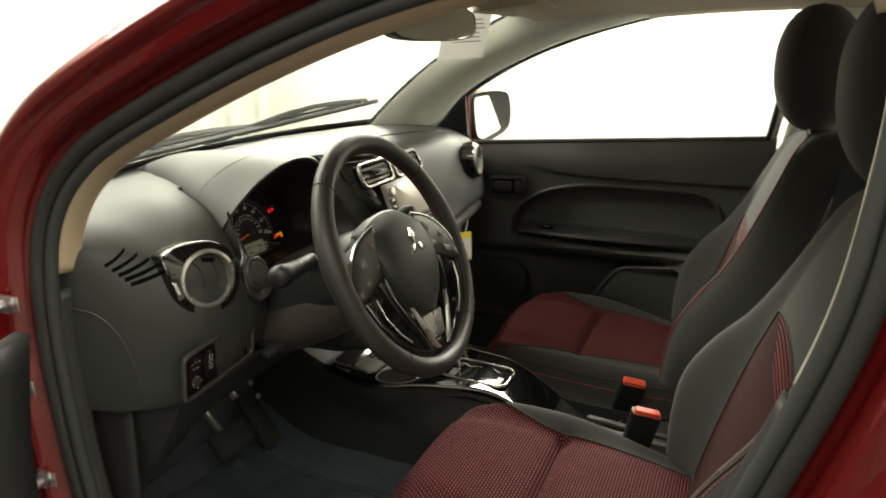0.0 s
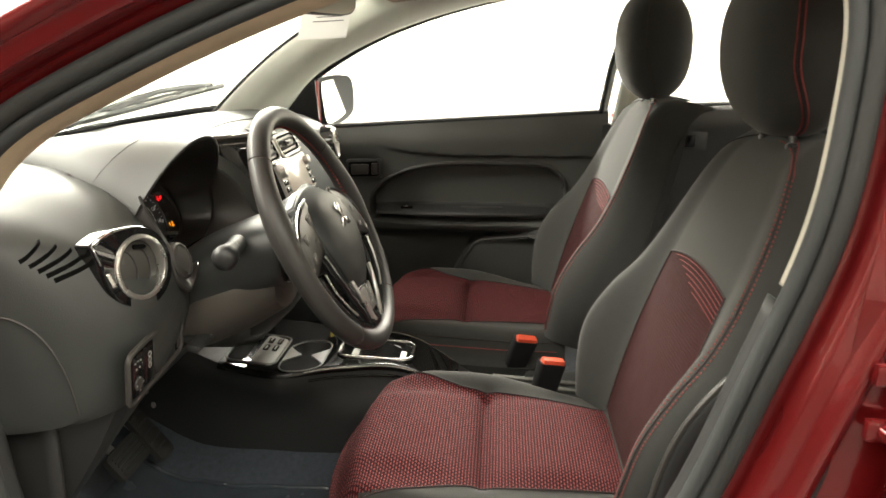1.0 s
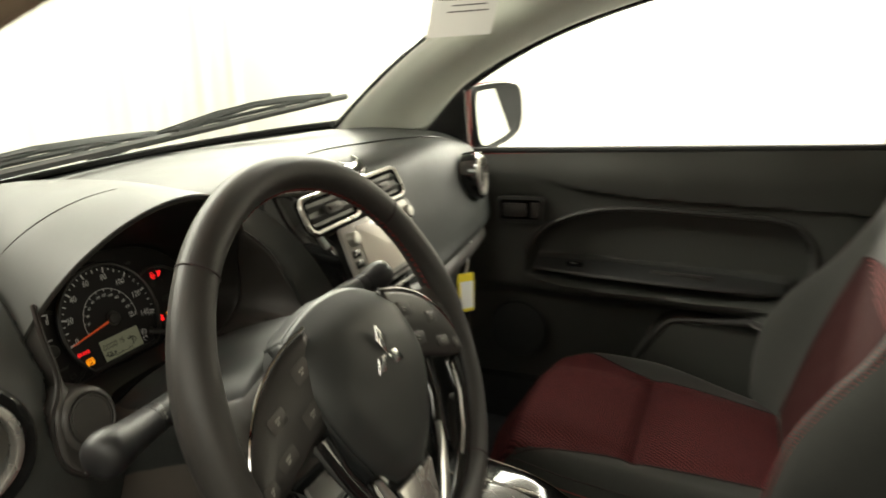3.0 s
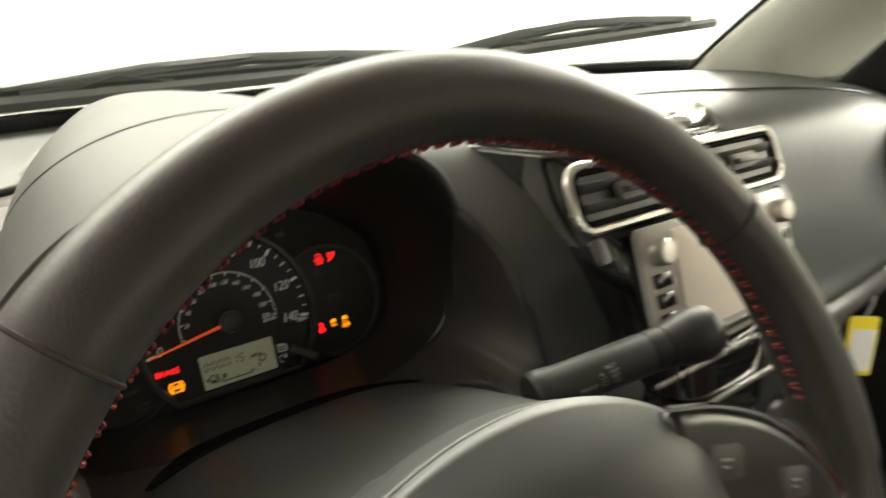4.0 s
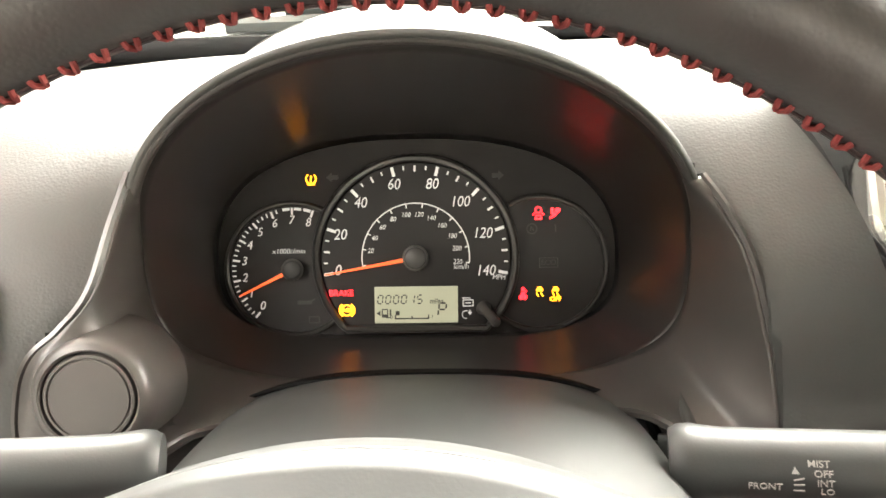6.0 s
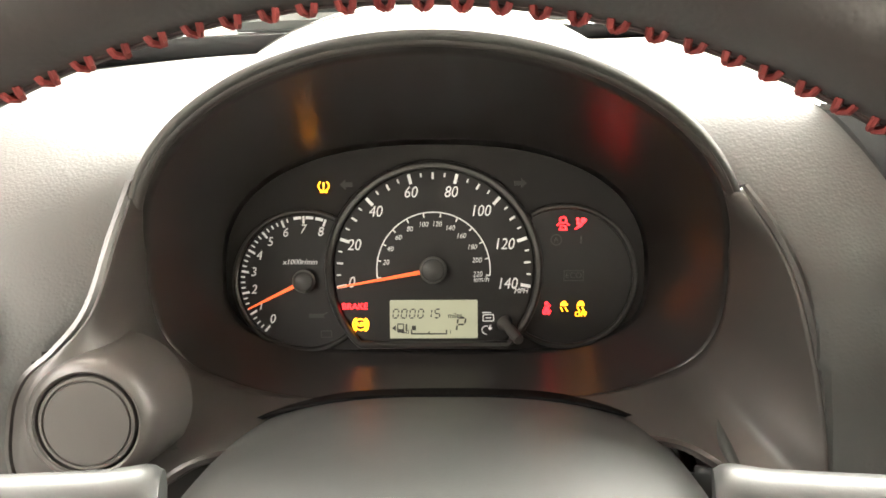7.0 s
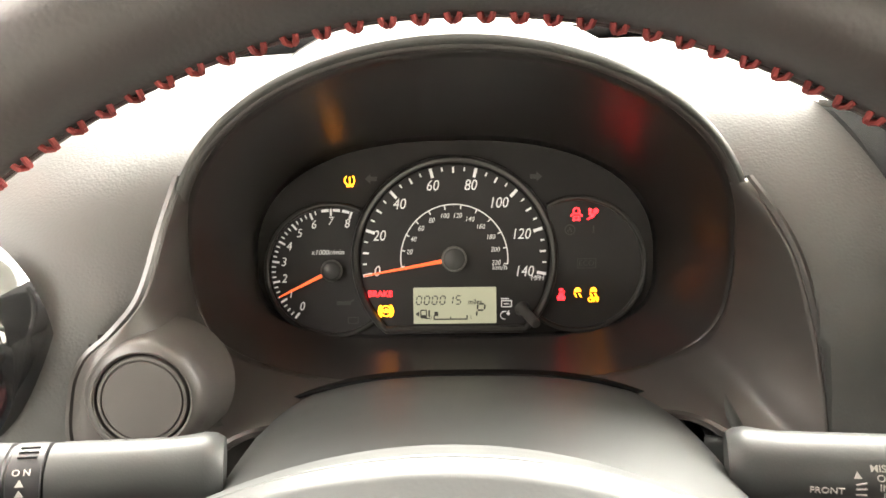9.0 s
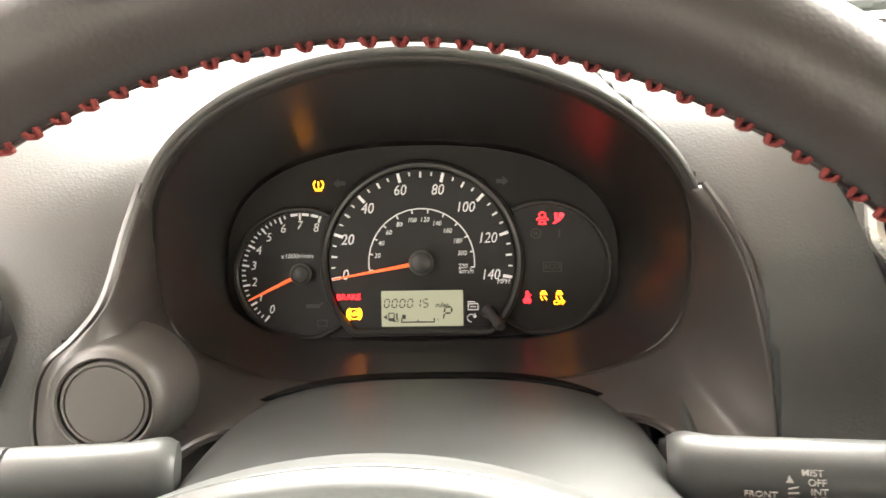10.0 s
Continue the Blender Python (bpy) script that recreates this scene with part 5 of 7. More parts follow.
part("airbag_cover", grid(cover, 48, 44), M["airbag"], wheel, "dark grey airbag cover", solid=0.003)
for fix in (0.0, 1.0):
    part("cover_side", grid(lambda u, v: cover(fix, u).lerp(cover(fix, u) + WM.to_3x3() @ Vector((0.004 * (0.5 - fix), 0, -0.020)), v), 30, 3), M["airbag"], wheel, solid=0.002)
part("cover_top", grid(lambda u, v: cover(u, 0.0).lerp(cover(u, 0.0) + WM.to_3x3() @ Vector((0, -0.002, -0.022)), v), 30, 4), M["airbag"], wheel, solid=0.002)
part("hub_body", loft([[WM @ Vector((x * k, y * k + 0.002, h)) for x, y in rounded(0.19, 0.135, 0.05, 6)] for k, h in ((0.75, -0.052), (0.94, -0.036), (0.96, -0.014), (0.86, -0.006))]), M["airbag"], wheel, "grey hub shell")
# badge: three plain lozenges
for ang in (90, 210, 330):
    bmx = WM @ Matrix.Translation((0, 0.006, 0.0275)) @ Matrix.Rotation(radians(ang), 4, "Z") @ Matrix.Translation((0.0140, 0, 0))
    part("badge", prism([(-0.0136, 0), (0, -0.0076), (0.0136, 0), (0, 0.0076)], 0.0036, bmx, 0.001), M["chrome"], wheel, "plain chrome lozenge badge")
part("airbag_print", merged(rbox(0.018, 0.0020, 0.0005, WM @ Matrix.Translation((0.004, -0.042, 0.0290))), rbox(0.011, 0.0020, 0.0005, WM @ Matrix.Translation((0.004, -0.047, 0.0289))), rbox(0.0020, 0.010, 0.0005, WM @ Matrix.Translation((-0.007, -0.045, 0.0290)))), M["bezel"], wheel)

# side spokes with button pads under a bright edge
for sx in (-1, 1):
    part("spoke", loft([[WM @ Vector((sx * x, y0 + hy * c, z0 + 0.010 * s)) for c, s in [(math.cos(k * math.pi / 6), math.sin(k * math.pi / 6)) for k in range(12)]] for x, y0, hy, z0 in ((0.060, 0.014, 0.036, -0.006), (0.105, 0.008, 0.036, -0.006), (0.145, -0.004, 0.036, -0.006), (0.175, -0.008, 0.046, -0.004), (0.190, -0.008, 0.056, -0.002))]), M["leather"], wheel, "leather-wrapped spoke")
    edge = [(0.066, 0.058), (0.100, 0.050), (0.135, 0.034), (0.164, 0.008), (0.182, -0.024), (0.180, -0.046)]

    def pad_face(u, v):
        top = spline([(x, y, 0) for x, y in edge], u)
        low = spline([(0.068, -0.018, 0), (0.110, -0.032, 0), (0.146, -0.044, 0), (0.178, -0.050, 0)], u)
        p = top.lerp(low, v)
        return WM @ Vector((sx * p.x, p.y, 0.003 + 0.003 * math.sin(math.pi * v)))

    pad = part("button_pad", grid(pad_face, 24, 10), M["tunnel"], wheel, "satin black button pad", solid=0.006)
    part("pad_edge", tube([pad_face(k / 30, 0.0) + WM.to_3x3() @ Vector((0, 0.001, 0.0028)) for k in range(31)], 0.0019, 8), M["chrome"], pad, "bright edge of the pad")
    part("pad_edge", tube([pad_face(1.0, k / 10) + WM.to_3x3() @ Vector((sx * 0.001, 0, 0.0028)) for k in range(11)], 0.0016, 8), M["chrome"], pad, "bright edge of the pad")
    for u, v, w, h in ((0.16, 0.30, 0.024, 0.015), (0.46, 0.34, 0.022, 0.014), (0.22, 0.72, 0.026, 0.014), (0.56, 0.70, 0.024, 0.012), (0.80, 0.55, 0.014, 0.012)):
        q = WM.inverted() @ pad_face(u, v)
        qm = WM @ pose(q.x, q.y, q.z + 0.002, 0, 0, sx * -14)
        key = part("button", prism(rounded(w, h, 0.003), 0.0016, qm, 0.0006), M["blank"], pad)
        part("button_mark", merged(rbox(w * 0.30, 0.0012, 0.0004, qm @ Matrix.Translation((0, 0.0012, 0.0018))), rbox(w * 0.18, 0.0012, 0.0004, qm @ Matrix.Translation((-0.001, -0.0018, 0.0018)))), M["print_grey"], key)
# lower spokes: black arms with an open slot, joined by a silver V at the foot
for sx in (-1, 1):
    part("lower_spoke", loft([[WM @ Vector((sx * x + hx * c, y, z0 + 0.007 * s)) for c, s in [(math.cos(k * math.pi / 5), math.sin(k * math.pi / 5)) for k in range(10)]] for x, y, hx, z0 in ((0.162, -0.050, 0.020, 0.002), (0.150, -0.085, 0.013, 0.003), (0.122, -0.124, 0.014, 0.003), (0.082, -0.156, 0.018, 0.002), (0.030, -0.176, 0.030, 0.000))]), M["piano"], wheel, "glossy black lower spoke")
    part("inner_arm", loft([[WM @ Vector((sx * x + hx * c, y, z0 + 0.006 * s)) for c, s in [(math.cos(k * math.pi / 5), math.sin(k * math.pi / 5)) for k in range(10)]] for x, y, hx, z0 in ((0.098, -0.030, 0.014, 0.004), (0.090, -0.065, 0.010, 0.006), (0.070, -0.105, 0.011, 0.006), (0.044, -0.140, 0.014, 0.004), (0.026, -0.172, 0.018, 0.001))]), M["piano"], wheel, "glossy black inner arm")
    part("arm_glint", tube([WM @ Vector((sx * x, y, z)) for x, y, z in ((0.140, -0.052, 0.010), (0.134, -0.082, 0.010), (0.112, -0.116, 0.010), (0.090, -0.136, 0.009))], 0.0016, 6), M["silver"], wheel, "thin silver line on the spoke")
    part("spoke_trim", loft([[WM @ Vector((sx * x + hx * c, y, z0 + 0.004 * s)) for c, s in [(math.cos(k * math.pi / 4), math.sin(k * math.pi / 4)) for k in range(8)]] for x, y, hx, z0 in ((0.062, -0.088, 0.0025, 0.014), (0.054, -0.108, 0.0050, 0.014), (0.040, -0.136, 0.0070, 0.012), (0.026, -0.162, 0.0085, 0.008), (0.016, -0.170, 0.0085, 0.006))]), M["silver"], wheel, "satin silver V trim")
part("spoke_plate", prism([(-0.034, -0.112), (0.034, -0.112), (0.020, -0.152), (-0.020, -0.152)], 0.004, WM @ Matrix.Translation((0, 0, 0.006)), 0.0015), M["silver"], wheel, "satin silver plate inside the V trim")
part("spoke_foot", prism([(-0.036, -0.158), (0.036, -0.158), (0.028, -0.178), (-0.028, -0.178)], 0.004, WM @ Matrix.Translation((0, 0, 0.005)), 0.0015), M["piano"], wheel)
part("lower_spoke_web", prism([(-0.060, -0.09), (0.060, -0.09), (0.034, -0.188), (-0.034, -0.188)], 0.008, WM @ Matrix.Translation((0, 0, -0.004)), 0.002), M["piano"], wheel)

column = thing("steering_column", (-0.326, 0.16, 0.86), "grey plastic steering column shroud with two stalks", "steering column")


def shroud(u, v):
    a = u * 2 * math.pi
    y = mix(0.088, 0.300, v)
    c, s = math.cos(a), math.sin(a)
    grow = mix(0.88, 1.10, v)
    zc = 0.933 - 0.55 * (y - 0.16) - 0.030 * (1 - v) ** 2
    n = 2 / 2.6
    x = 0.113 * grow * math.copysign(abs(c) ** n, c)
    z = (0.060 if s > 0 else 0.078) * math.copysign(abs(s) ** n, s) * (1.0 if s > 0 else mix(0.75, 1.15, v))
    return Vector((-0.322 + x, y, zc + z))


part("shroud", grid(shroud, 64, 16, wrap_u=True), M["airbag"], column, "smooth grey column shroud", solid=0.003)
# black band added for the shadow in the gap beside the shroud
part("shroud_gap_shade", grid(lambda u, v: Vector((-0.322, 0, 0)) + (lambda q: Vector(((q.x + 0.322) * 1.085, q.y, q.z + 0.001)))(shroud(u, mix(0.80, 0.97, v))), 64, 4, wrap_u=True), M["void"], column, "black band standing in for the shaded gap round the shroud", solid=0.002)
part("shroud_joint", tube([shroud(0.5, k / 12) + Vector((-0.0005, 0, 0)) for k in range(13)], 0.0012, 6), M["tunnel"], column)
part("column_cover", loft([[Vector((-0.322 + 0.122 * k * c, y, zc + 0.080 * k * s)) for c, s in [(math.cos(j * math.pi / 12), math.sin(j * math.pi / 12)) for j in range(24)]] for y, zc, k in ((0.105, 0.885, 0.66), (0.16, 0.872, 0.92), (0.22, 0.850, 1.0), (0.29, 0.825, 1.0))], caps=True), M["column"], column, "grey lower column cover, tinted brownish for the warm light on it")


def stalk(root, tip, joint, name):
    root, tip = Vector(root), Vector(tip)
    length = (tip - root).length
    zm = (tip - root).to_track_quat("Z", "Y").to_matrix().to_4x4()
    zm.translation = root
    j = length * joint
    rod = part(name, lathe([(0.0, -0.006), (0.0120, -0.006), (0.0138, -0.003), (0.0142, 0.001), (0.0136, 0.006), (0.0130, 0.012), (0.0129, 0.026), (0.0131, j - 0.004), (0.0128, j - 0.0006)], 36, zm), M["airbag"], column, "grey plastic stalk")
    part("stalk_end", lathe([(0.0120, j), (0.0131, j + 0.0006), (0.0134, j + 0.004), (0.0133, j + 0.011), (0.0126, j + 0.0115), (0.0126, j + 0.0122), (0.0134, j + 0.0128), (0.0150, length * 0.78), (0.0172, length * 0.84), (0.0180, length * 0.93), (0.0165, length * 0.985), (0.0100, length * 1.035), (0.0, length * 1.045)], 36, zm), M["buckle"], rod, "ribbed black switch end")
    return rod


L_ROOT, L_TIP = Vector((-0.424, 0.151, 0.966)), Vector((-0.548, 0.122, 0.981))
R_ROOT, R_TIP = Vector((-0.222, 0.154, 0.9645)), Vector((-0.100, 0.124, 0.9805))
lst = stalk(L_ROOT, L_TIP, 0.418, "light_stalk")
rst = stalk(R_ROOT, R_TIP, 0.60, "wiper_stalk")


def on_stalk(root, tip, along, up):
    """A place on the driver's side of a stalk, its x running to the car's right."""
    x = (tip - root).normalized() * (1 if tip.x > root.x else -1)
    n = Vector((0, -0.90, 0.42))
    n = (n - x * n.dot(x)).normalized()
    a = math.asin(up / 0.0134)
    y = n.cross(x).normalized() * (1 if n.cross(x).z > 0 else -1)
    out = n * math.cos(a) + y * math.sin(a)
    return frame_of(root.lerp(tip, along) + out * 0.01355, x, out.cross(x))


R = (R_ROOT, R_TIP)
for text, along, up in (("MIST", 0.335, 0.0036), ("OFF", 0.345, 0.0004), ("INT", 0.35, -0.0028), ("LO", 0.355, -0.0058), ("FRONT", 0.20, -0.0046)):
    part("switch_print", letters(text, 0.0034, on_stalk(*R, along, up), bold=0.004), M["print_grey"], rst, "white switch lettering", flat=True)
part("switch_mark", merged(prism([(-0.0013, -0.001), (0.0012, -0.001), (-0.0002, 0.0014)], 0.0003, on_stalk(*R, 0.277, 0.0012)), *[rbox(0.0034, 0.0005, 0.0003, on_stalk(*R, 0.285, u) @ Matrix.Rotation(r, 4, "Z")) for u, r in ((-0.0016, 0.25), (-0.0035, 0.08), (-0.0056, 0.0))]), M["print_grey"], rst, flat=True)
part("switch_print", letters("O N", 0.0032, on_stalk(L_ROOT, L_TIP, 0.468, 0.0056), bold=0.004), M["print_grey"], lst, "white switch lettering", flat=True)
for u in (0.0022, -0.0012):
    part("switch_mark", prism([(-0.0014, -0.0010), (0.0014, -0.0010), (0, 0.0014)], 0.0003, on_stalk(L_ROOT, L_TIP, 0.47, u)), M["print_grey"], lst, flat=True)
for u in (0.0100, 0.0114, 0.0125):
    part("grip_groove", rbox(0.0062, 0.0006, 0.0004, on_stalk(L_ROOT, L_TIP, 0.462, u)), M["void"], lst, flat=True)

# ---------- front seats ----------
SX = -0.335  # the driver's seat
seat = thing("front_seat", (SX, -0.25, 0.36), "charcoal cloth bucket seat with wine-red insert and red stitching", "car seat", "front seats")


def uv_map(ob, fn):
    """Lays the cloth's weave flat on the cover."""
    me = ob.data
    lay = me.uv_layers.new(name="weave")
    for lp in me.loops:
        lay.data[lp.index].uv = fn(me.vertices[lp.vertex_index].co)


def cushion_half(v):
    return spline([(0.190, 0), (0.243, 0), (0.254, 0), (0.250, 0), (0.235, 0)], v)[0]


def cushion_point(s, v, lift=0.0):
    """s across from -1 to 1, v from the front edge to the back."""
    w = cushion_half(v)
    y = mix(0.035, -0.47, v) - 0.030 * s * s * (1 - v) ** 2
    bol = (0.026 if s > 0 else 0.010) * ease(0.50, 0.76, abs(s)) * ease(0.02, 0.30, v) * (1 - (0.8 if s > 0 else 0.3) * ease(0.45, 0.98, v)) - 0.075 * ease(0.74, 1.0, abs(s)) ** 1.4 - 0.030 * max(0.0, s) ** 2 * ease(0.45, 1.0, v)
    front = -0.075 * (1 - ease(0.0, 0.16, v)) ** 2
    groove = -0.013 * math.exp(-((v - 0.52) / 0.022) ** 2) * ease(0.66, 0.50, abs(s))
    puff = 0.016 * math.sin(min(1, v / 0.52) * math.pi) + 0.014 * math.sin(min(1, max(0, (v - 0.52) / 0.48)) * math.pi)
    z = 0.606 - 0.020 * v + bol + front + groove + puff * ease(0.7, 0.4, abs(s))
    return Vector((SX + w * s, y, z + lift))


cu = part("cushion", grid(lambda u, v: cushion_point(mix(-1, 1, u), v), 64, 64), M["cloth"], seat, "charcoal cloth cushion with raised bolsters")
uv_map(cu, lambda c: (c.x, c.y))


def skirt(u, v):
    a = u * 2
    if a < 0.35:
        p = cushion_point(-1, 1 - a / 0.35 * 1.0)
    elif a < 1.65:
        p = cushion_point(mix(-1, 1, (a - 0.35) / 1.3), 0)
    else:
        p = cushion_point(1, (a - 1.65) / 0.35)
    return Vector((SX + (p.x - SX) * (1 - 0.10 * v), p.y - 0.035 * v * (1 if 0.35 <= a <= 1.65 else 0), mix(p.z, 0.43, v)))


part("cushion_side", grid(skirt, 70, 8), M["cloth"], seat, "charcoal cloth cushion side")


def insert_edge(v):
    return 0.60 - 0.05 * (v - 0.5) + 0.26 * ease(0.50, 0.0, v)


ins = part("cushion_insert", grid(lambda u, v: cushion_point(mix(-1, 1, u) * insert_edge(mix(0.0, 0.97, v)), mix(0.0, 0.97, v), 0.0022 * (1 - abs(mix(-1, 1, u)) ** 8)), 48, 60), M["cloth_red"], seat, "red cloth insert with rows of light dots")
uv_map(ins, lambda c: (c.x, c.y))
for sx in (-1, 1):
    part("cushion_seam", tube([cushion_point(sx * insert_edge(mix(0.0, 0.97, k / 40)), mix(0.0, 0.97, k / 40), 0.001) for k in range(41)], 0.0015, 6), M["dark_thread"], seat)
    part("bolster_seam", tube([cushion_point(sx * 0.86, mix(0.03, 0.97, k / 40), 0.0008) for k in range(41)], 0.0012, 6), M["dark_thread"], seat)


# backrest
def back_half(v):
    return spline([(0.235, 0), (0.268, 0), (0.276, 0), (0.268, 0), (0.246, 0), (0.205, 0), (0.115, 0)], v)[0]


RECLINE = radians(19)


def back_front(s, v):
    """How far the cover stands out from the seat's back plane."""
    a = abs(s)
    rise = (1.10 if s > 0 else 0.82) * spline([(0.050, 0), (0.070, 0), (0.078, 0), (0.062, 0), (0.032, 0), (0.018, 0), (0.012, 0), (0.008, 0), (0.0, 0)], v)[0]
    bulge = 0.018 * math.sin(math.pi * v) * (1 - s * s)
    bol = rise * ease(0.54, 0.80, a)
    k = max(0.0, (a - 0.80) / 0.20)
    drop = (rise + 0.085) * (1 - math.sqrt(max(0.0, 1 - k * k)))
    top = max(0.0, (v - 0.88) / 0.12)
    return 0.012 + bol + bulge - drop - 0.055 * (1 - math.sqrt(max(0.0, 1 - top * top)))


def back_point(s, v, lift=0.0, rear=False):
    w = back_half(v)
    h = 0.600 * v
    depth = back_front(s, v) + lift
    if rear:
        depth = mix(-0.105 + 0.035 * ease(0.7, 1.0, abs(s)) + 0.02 * v, back_front(s, v) - 0.01, ease(0.78, 1.0, v))
    c, n = math.cos(RECLINE), math.sin(RECLINE)
    return Vector((SX + w * s, -0.470 - h * n + depth * c, 0.575 + h * c + depth * n * 0.6))


bk = part("backrest", grid(lambda u, v: back_point(mix(-1, 1, u), v), 72, 60), M["cloth"], seat, "charcoal cloth backrest with deep side bolsters")
uv_map(bk, lambda c: (c.x, c.z))
part("backrest_shell", grid(lambda u, v: back_point(mix(-1, 1, u), v, 0, True), 30, 30), M["seat_back"], seat, "dark seat back")
for nm, fix in (("shell_side", -1), ("shell_side", 1)):
    part(nm, grid(lambda u, v: back_point(fix, u).lerp(back_point(fix, u, 0, True), v), 40, 6), M["seat_back"], seat)
part("shell_top", grid(lambda u, v: back_point(mix(-1, 1, u), 1).lerp(back_point(mix(-1, 1, u), 1, 0, True), v), 20, 6), M["cloth"], seat)


def back_insert(u, v):
    s = mix(-1, 1, u)
    vv = mix(0.02, 0.580 + 0.030 * (1 - s * s) - 0.014 * s, v)
    return back_point(s * 0.56, vv, 0.0024 * (1 - abs(s) ** 8) * (1 - v ** 10))


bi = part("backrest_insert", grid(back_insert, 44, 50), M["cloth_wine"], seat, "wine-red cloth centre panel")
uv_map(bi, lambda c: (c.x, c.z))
part("insert_seam", tube([back_insert(k / 30, 1.0) + Vector((0, 0.001, 0.001)) for k in range(31)], 0.0016, 6), M["dark_thread"], seat)
for sx in (0.0, 1.0):
    part("insert_seam", tube([back_insert(sx, k / 40) + Vector((0, 0.0012, 0)) for k in range(41)], 0.0014, 6), M["dark_thread"], seat)
for k in range(6):
    t = 0.985 - 0.020 * k
    part("insert_stripe", tube([back_insert(mix(0.01, 0.86 - 0.10 * k, j / 24), t) + Vector((0, 0.0010, 0.0004)) for j in range(25)], 0.0009, 5), M["stripe"], seat, "red woven stripe")


# double rows of red thread on the bolsters and the head restraint
def stitch_row(fn, n, size, name="thread_stitch"):
    first = None
    for k in range(n):
        a, b = fn((k + 0.18) / n), fn((k + 0.66) / n)
        d = b - a
        q = d.to_track_quat("Y", "Z").to_matrix().to_4x4()
        q.translation = (a + b) / 2
        if first is None:
            ln = d.length
            first = part(name, tube([(0, -ln / 2, -size * 0.4), (0, -ln / 3, size * 0.5), (0, ln / 3, size * 0.5), (0, ln / 2, -size * 0.4)], size, 5), M["seat_thread"], seat, "red thread stitch")
            ob = first
        else:
            ob = new(name, first.data)
            ob.parent, ob.matrix_parent_inverse = seat, first.matrix_parent_inverse
        ob.matrix_basis = q


def seam_path(t, o, sx):
    """Up the bolster's ridge and in along the top of the backrest."""
    if t < 0.78:
        g = t / 0.78
        return back_point(sx * (0.83 + o), mix(0.03, 0.90, g), 0.0012)
    g = (t - 0.78) / 0.22
    a = g * math.pi / 2
    return back_point(sx * mix(0.83, 0.10, 1 - math.cos(a)) + sx * o * math.cos(a), mix(0.90, 0.972, math.sin(a)) + o * 0.5 * math.sin(a), 0.0012)


for sx in (-1, 1):
    part("bolster_seam", tube([seam_path(k / 70, 0.0, sx) for k in range(71)], 0.0012, 6), M["dark_thread"], seat)
stitch_row(lambda t: seam_path(t, -0.020, -1), 105, 0.0008)
stitch_row(lambda t: seam_path(t, 0.020, -1), 105, 0.0008)

# head restraint on two posts
HC = Vector((SX, -0.655, 1.252))


def head(u, v):
    a = u * 2 * math.pi
    t = mix(-1, 1, v)
    prof = max(0.0, 1 - abs(t) ** 2.3) ** (1 / 2.15)
    c, s = math.cos(a), math.sin(a)
    n = 2 / 2.5
    x = 0.146 * prof * math.copysign(abs(c) ** n, c) * (1 + 0.05 * t)
    y = 0.083 * prof * math.copysign(abs(s) ** n, s)
    y += 0.016 * (1 - (x / 0.14) ** 2) * (0.4 + 0.6 * max(0, s)) * -0.4
    return HC + Vector((x, y + 0.04 * t * 0.128, 0.128 * t))


hd = part("head_restraint", grid(head, 56, 40, wrap_u=True), M["cloth"], seat, "rounded charcoal cloth head restraint")
uv_map(hd, lambda c: (c.x + c.y, c.z))


def head_seam(t, o):
    u = 0.440 + 0.055 * ease(0.55, 1.0, t) + o * 1.2
    p, q = head(u, mix(0.97, 0.04, t)), head(u, 0.5)
    return p + Vector((q.x - HC.x, q.y - HC.y, 0)).normalized() * 0.0008


for o in (-0.006, 0.006):
    stitch_row(lambda t: head_seam(t, o), 46, 0.0009, "head_stitch")
part("head_seam", tube([head_seam(k / 40, 0.0) for k in range(41)], 0.0010, 6), M["dark_thread"], seat)
for x in (-0.055, 0.055):
    part("post", tube([(SX + x, -0.665, 1.07), (SX + x, -0.655, 1.16)], 0.0065, 12), M["chrome"], seat, "bright steel post")
    part("post_sleeve", lathe([(0.0, 0.012), (0.011, 0.012), (0.014, 0.008), (0.014, -0.012)], 20, Matrix.Translation((SX + x, -0.665, 1.112))), M["buckle"], seat)
part("seat_base", rbox(0.42, 0.46, 0.09, Matrix.Translation((SX, -0.23, 0.415)), 0.01), M["lower"], seat)
stitch_row(lambda t: cushion_point(-0.90, mix(0.04, 0.96, t), 0.0012), 60, 0.0009, "cushion_stitch")


def shield(u, v):
    """Arched plastic cover on the outer hip of the seat."""
    p = spline([(-0.575, 0.885), (-0.530, 0.842), (-0.488, 0.775), (-0.462, 0.69), (-0.450, 0.58), (-0.450, 0.46)], u)
    return Vector((SX - 0.262 - 0.008 * math.sin(math.pi * min(1, v * 4)) + 0.01 * v, p[0] - 0.16 * v, p[1] - 0.06 * v))


part("side_shield", grid(shield, 40, 24), M["lower"], seat, "black plastic side shield", solid=0.006)
part("shield_edge", tube([shield(k / 30, 0.0) for k in range(31)], 0.005, 8), M["bezel"], seat)
part("recliner_cover", prism(rounded(0.24, 0.10, 0.045), 0.018, frame_of((SX - 0.262, -0.42, 0.56), (0, -1, 0.25), (0, 0.25, 1)), 0.006), M["lower"], seat, "black plastic side cover")
other = copy_thing(seat, Matrix.Translation((0.335, -0.19, 0.36)))
for ob in [c for c in other.children if c.name.startswith(("head_stitch", "recliner_cover", "side_shield", "shield_edge"))]:
    bpy.data.objects.remove(ob)

# ---------- passenger side doors ----------
pdoor = thing("passenger_door", (0.70, -0.10, 0.42), "closed passenger door with a dark grey sculpted inner panel", "car door")


def belt_z(y):
    return 1.028 - 0.060 * y


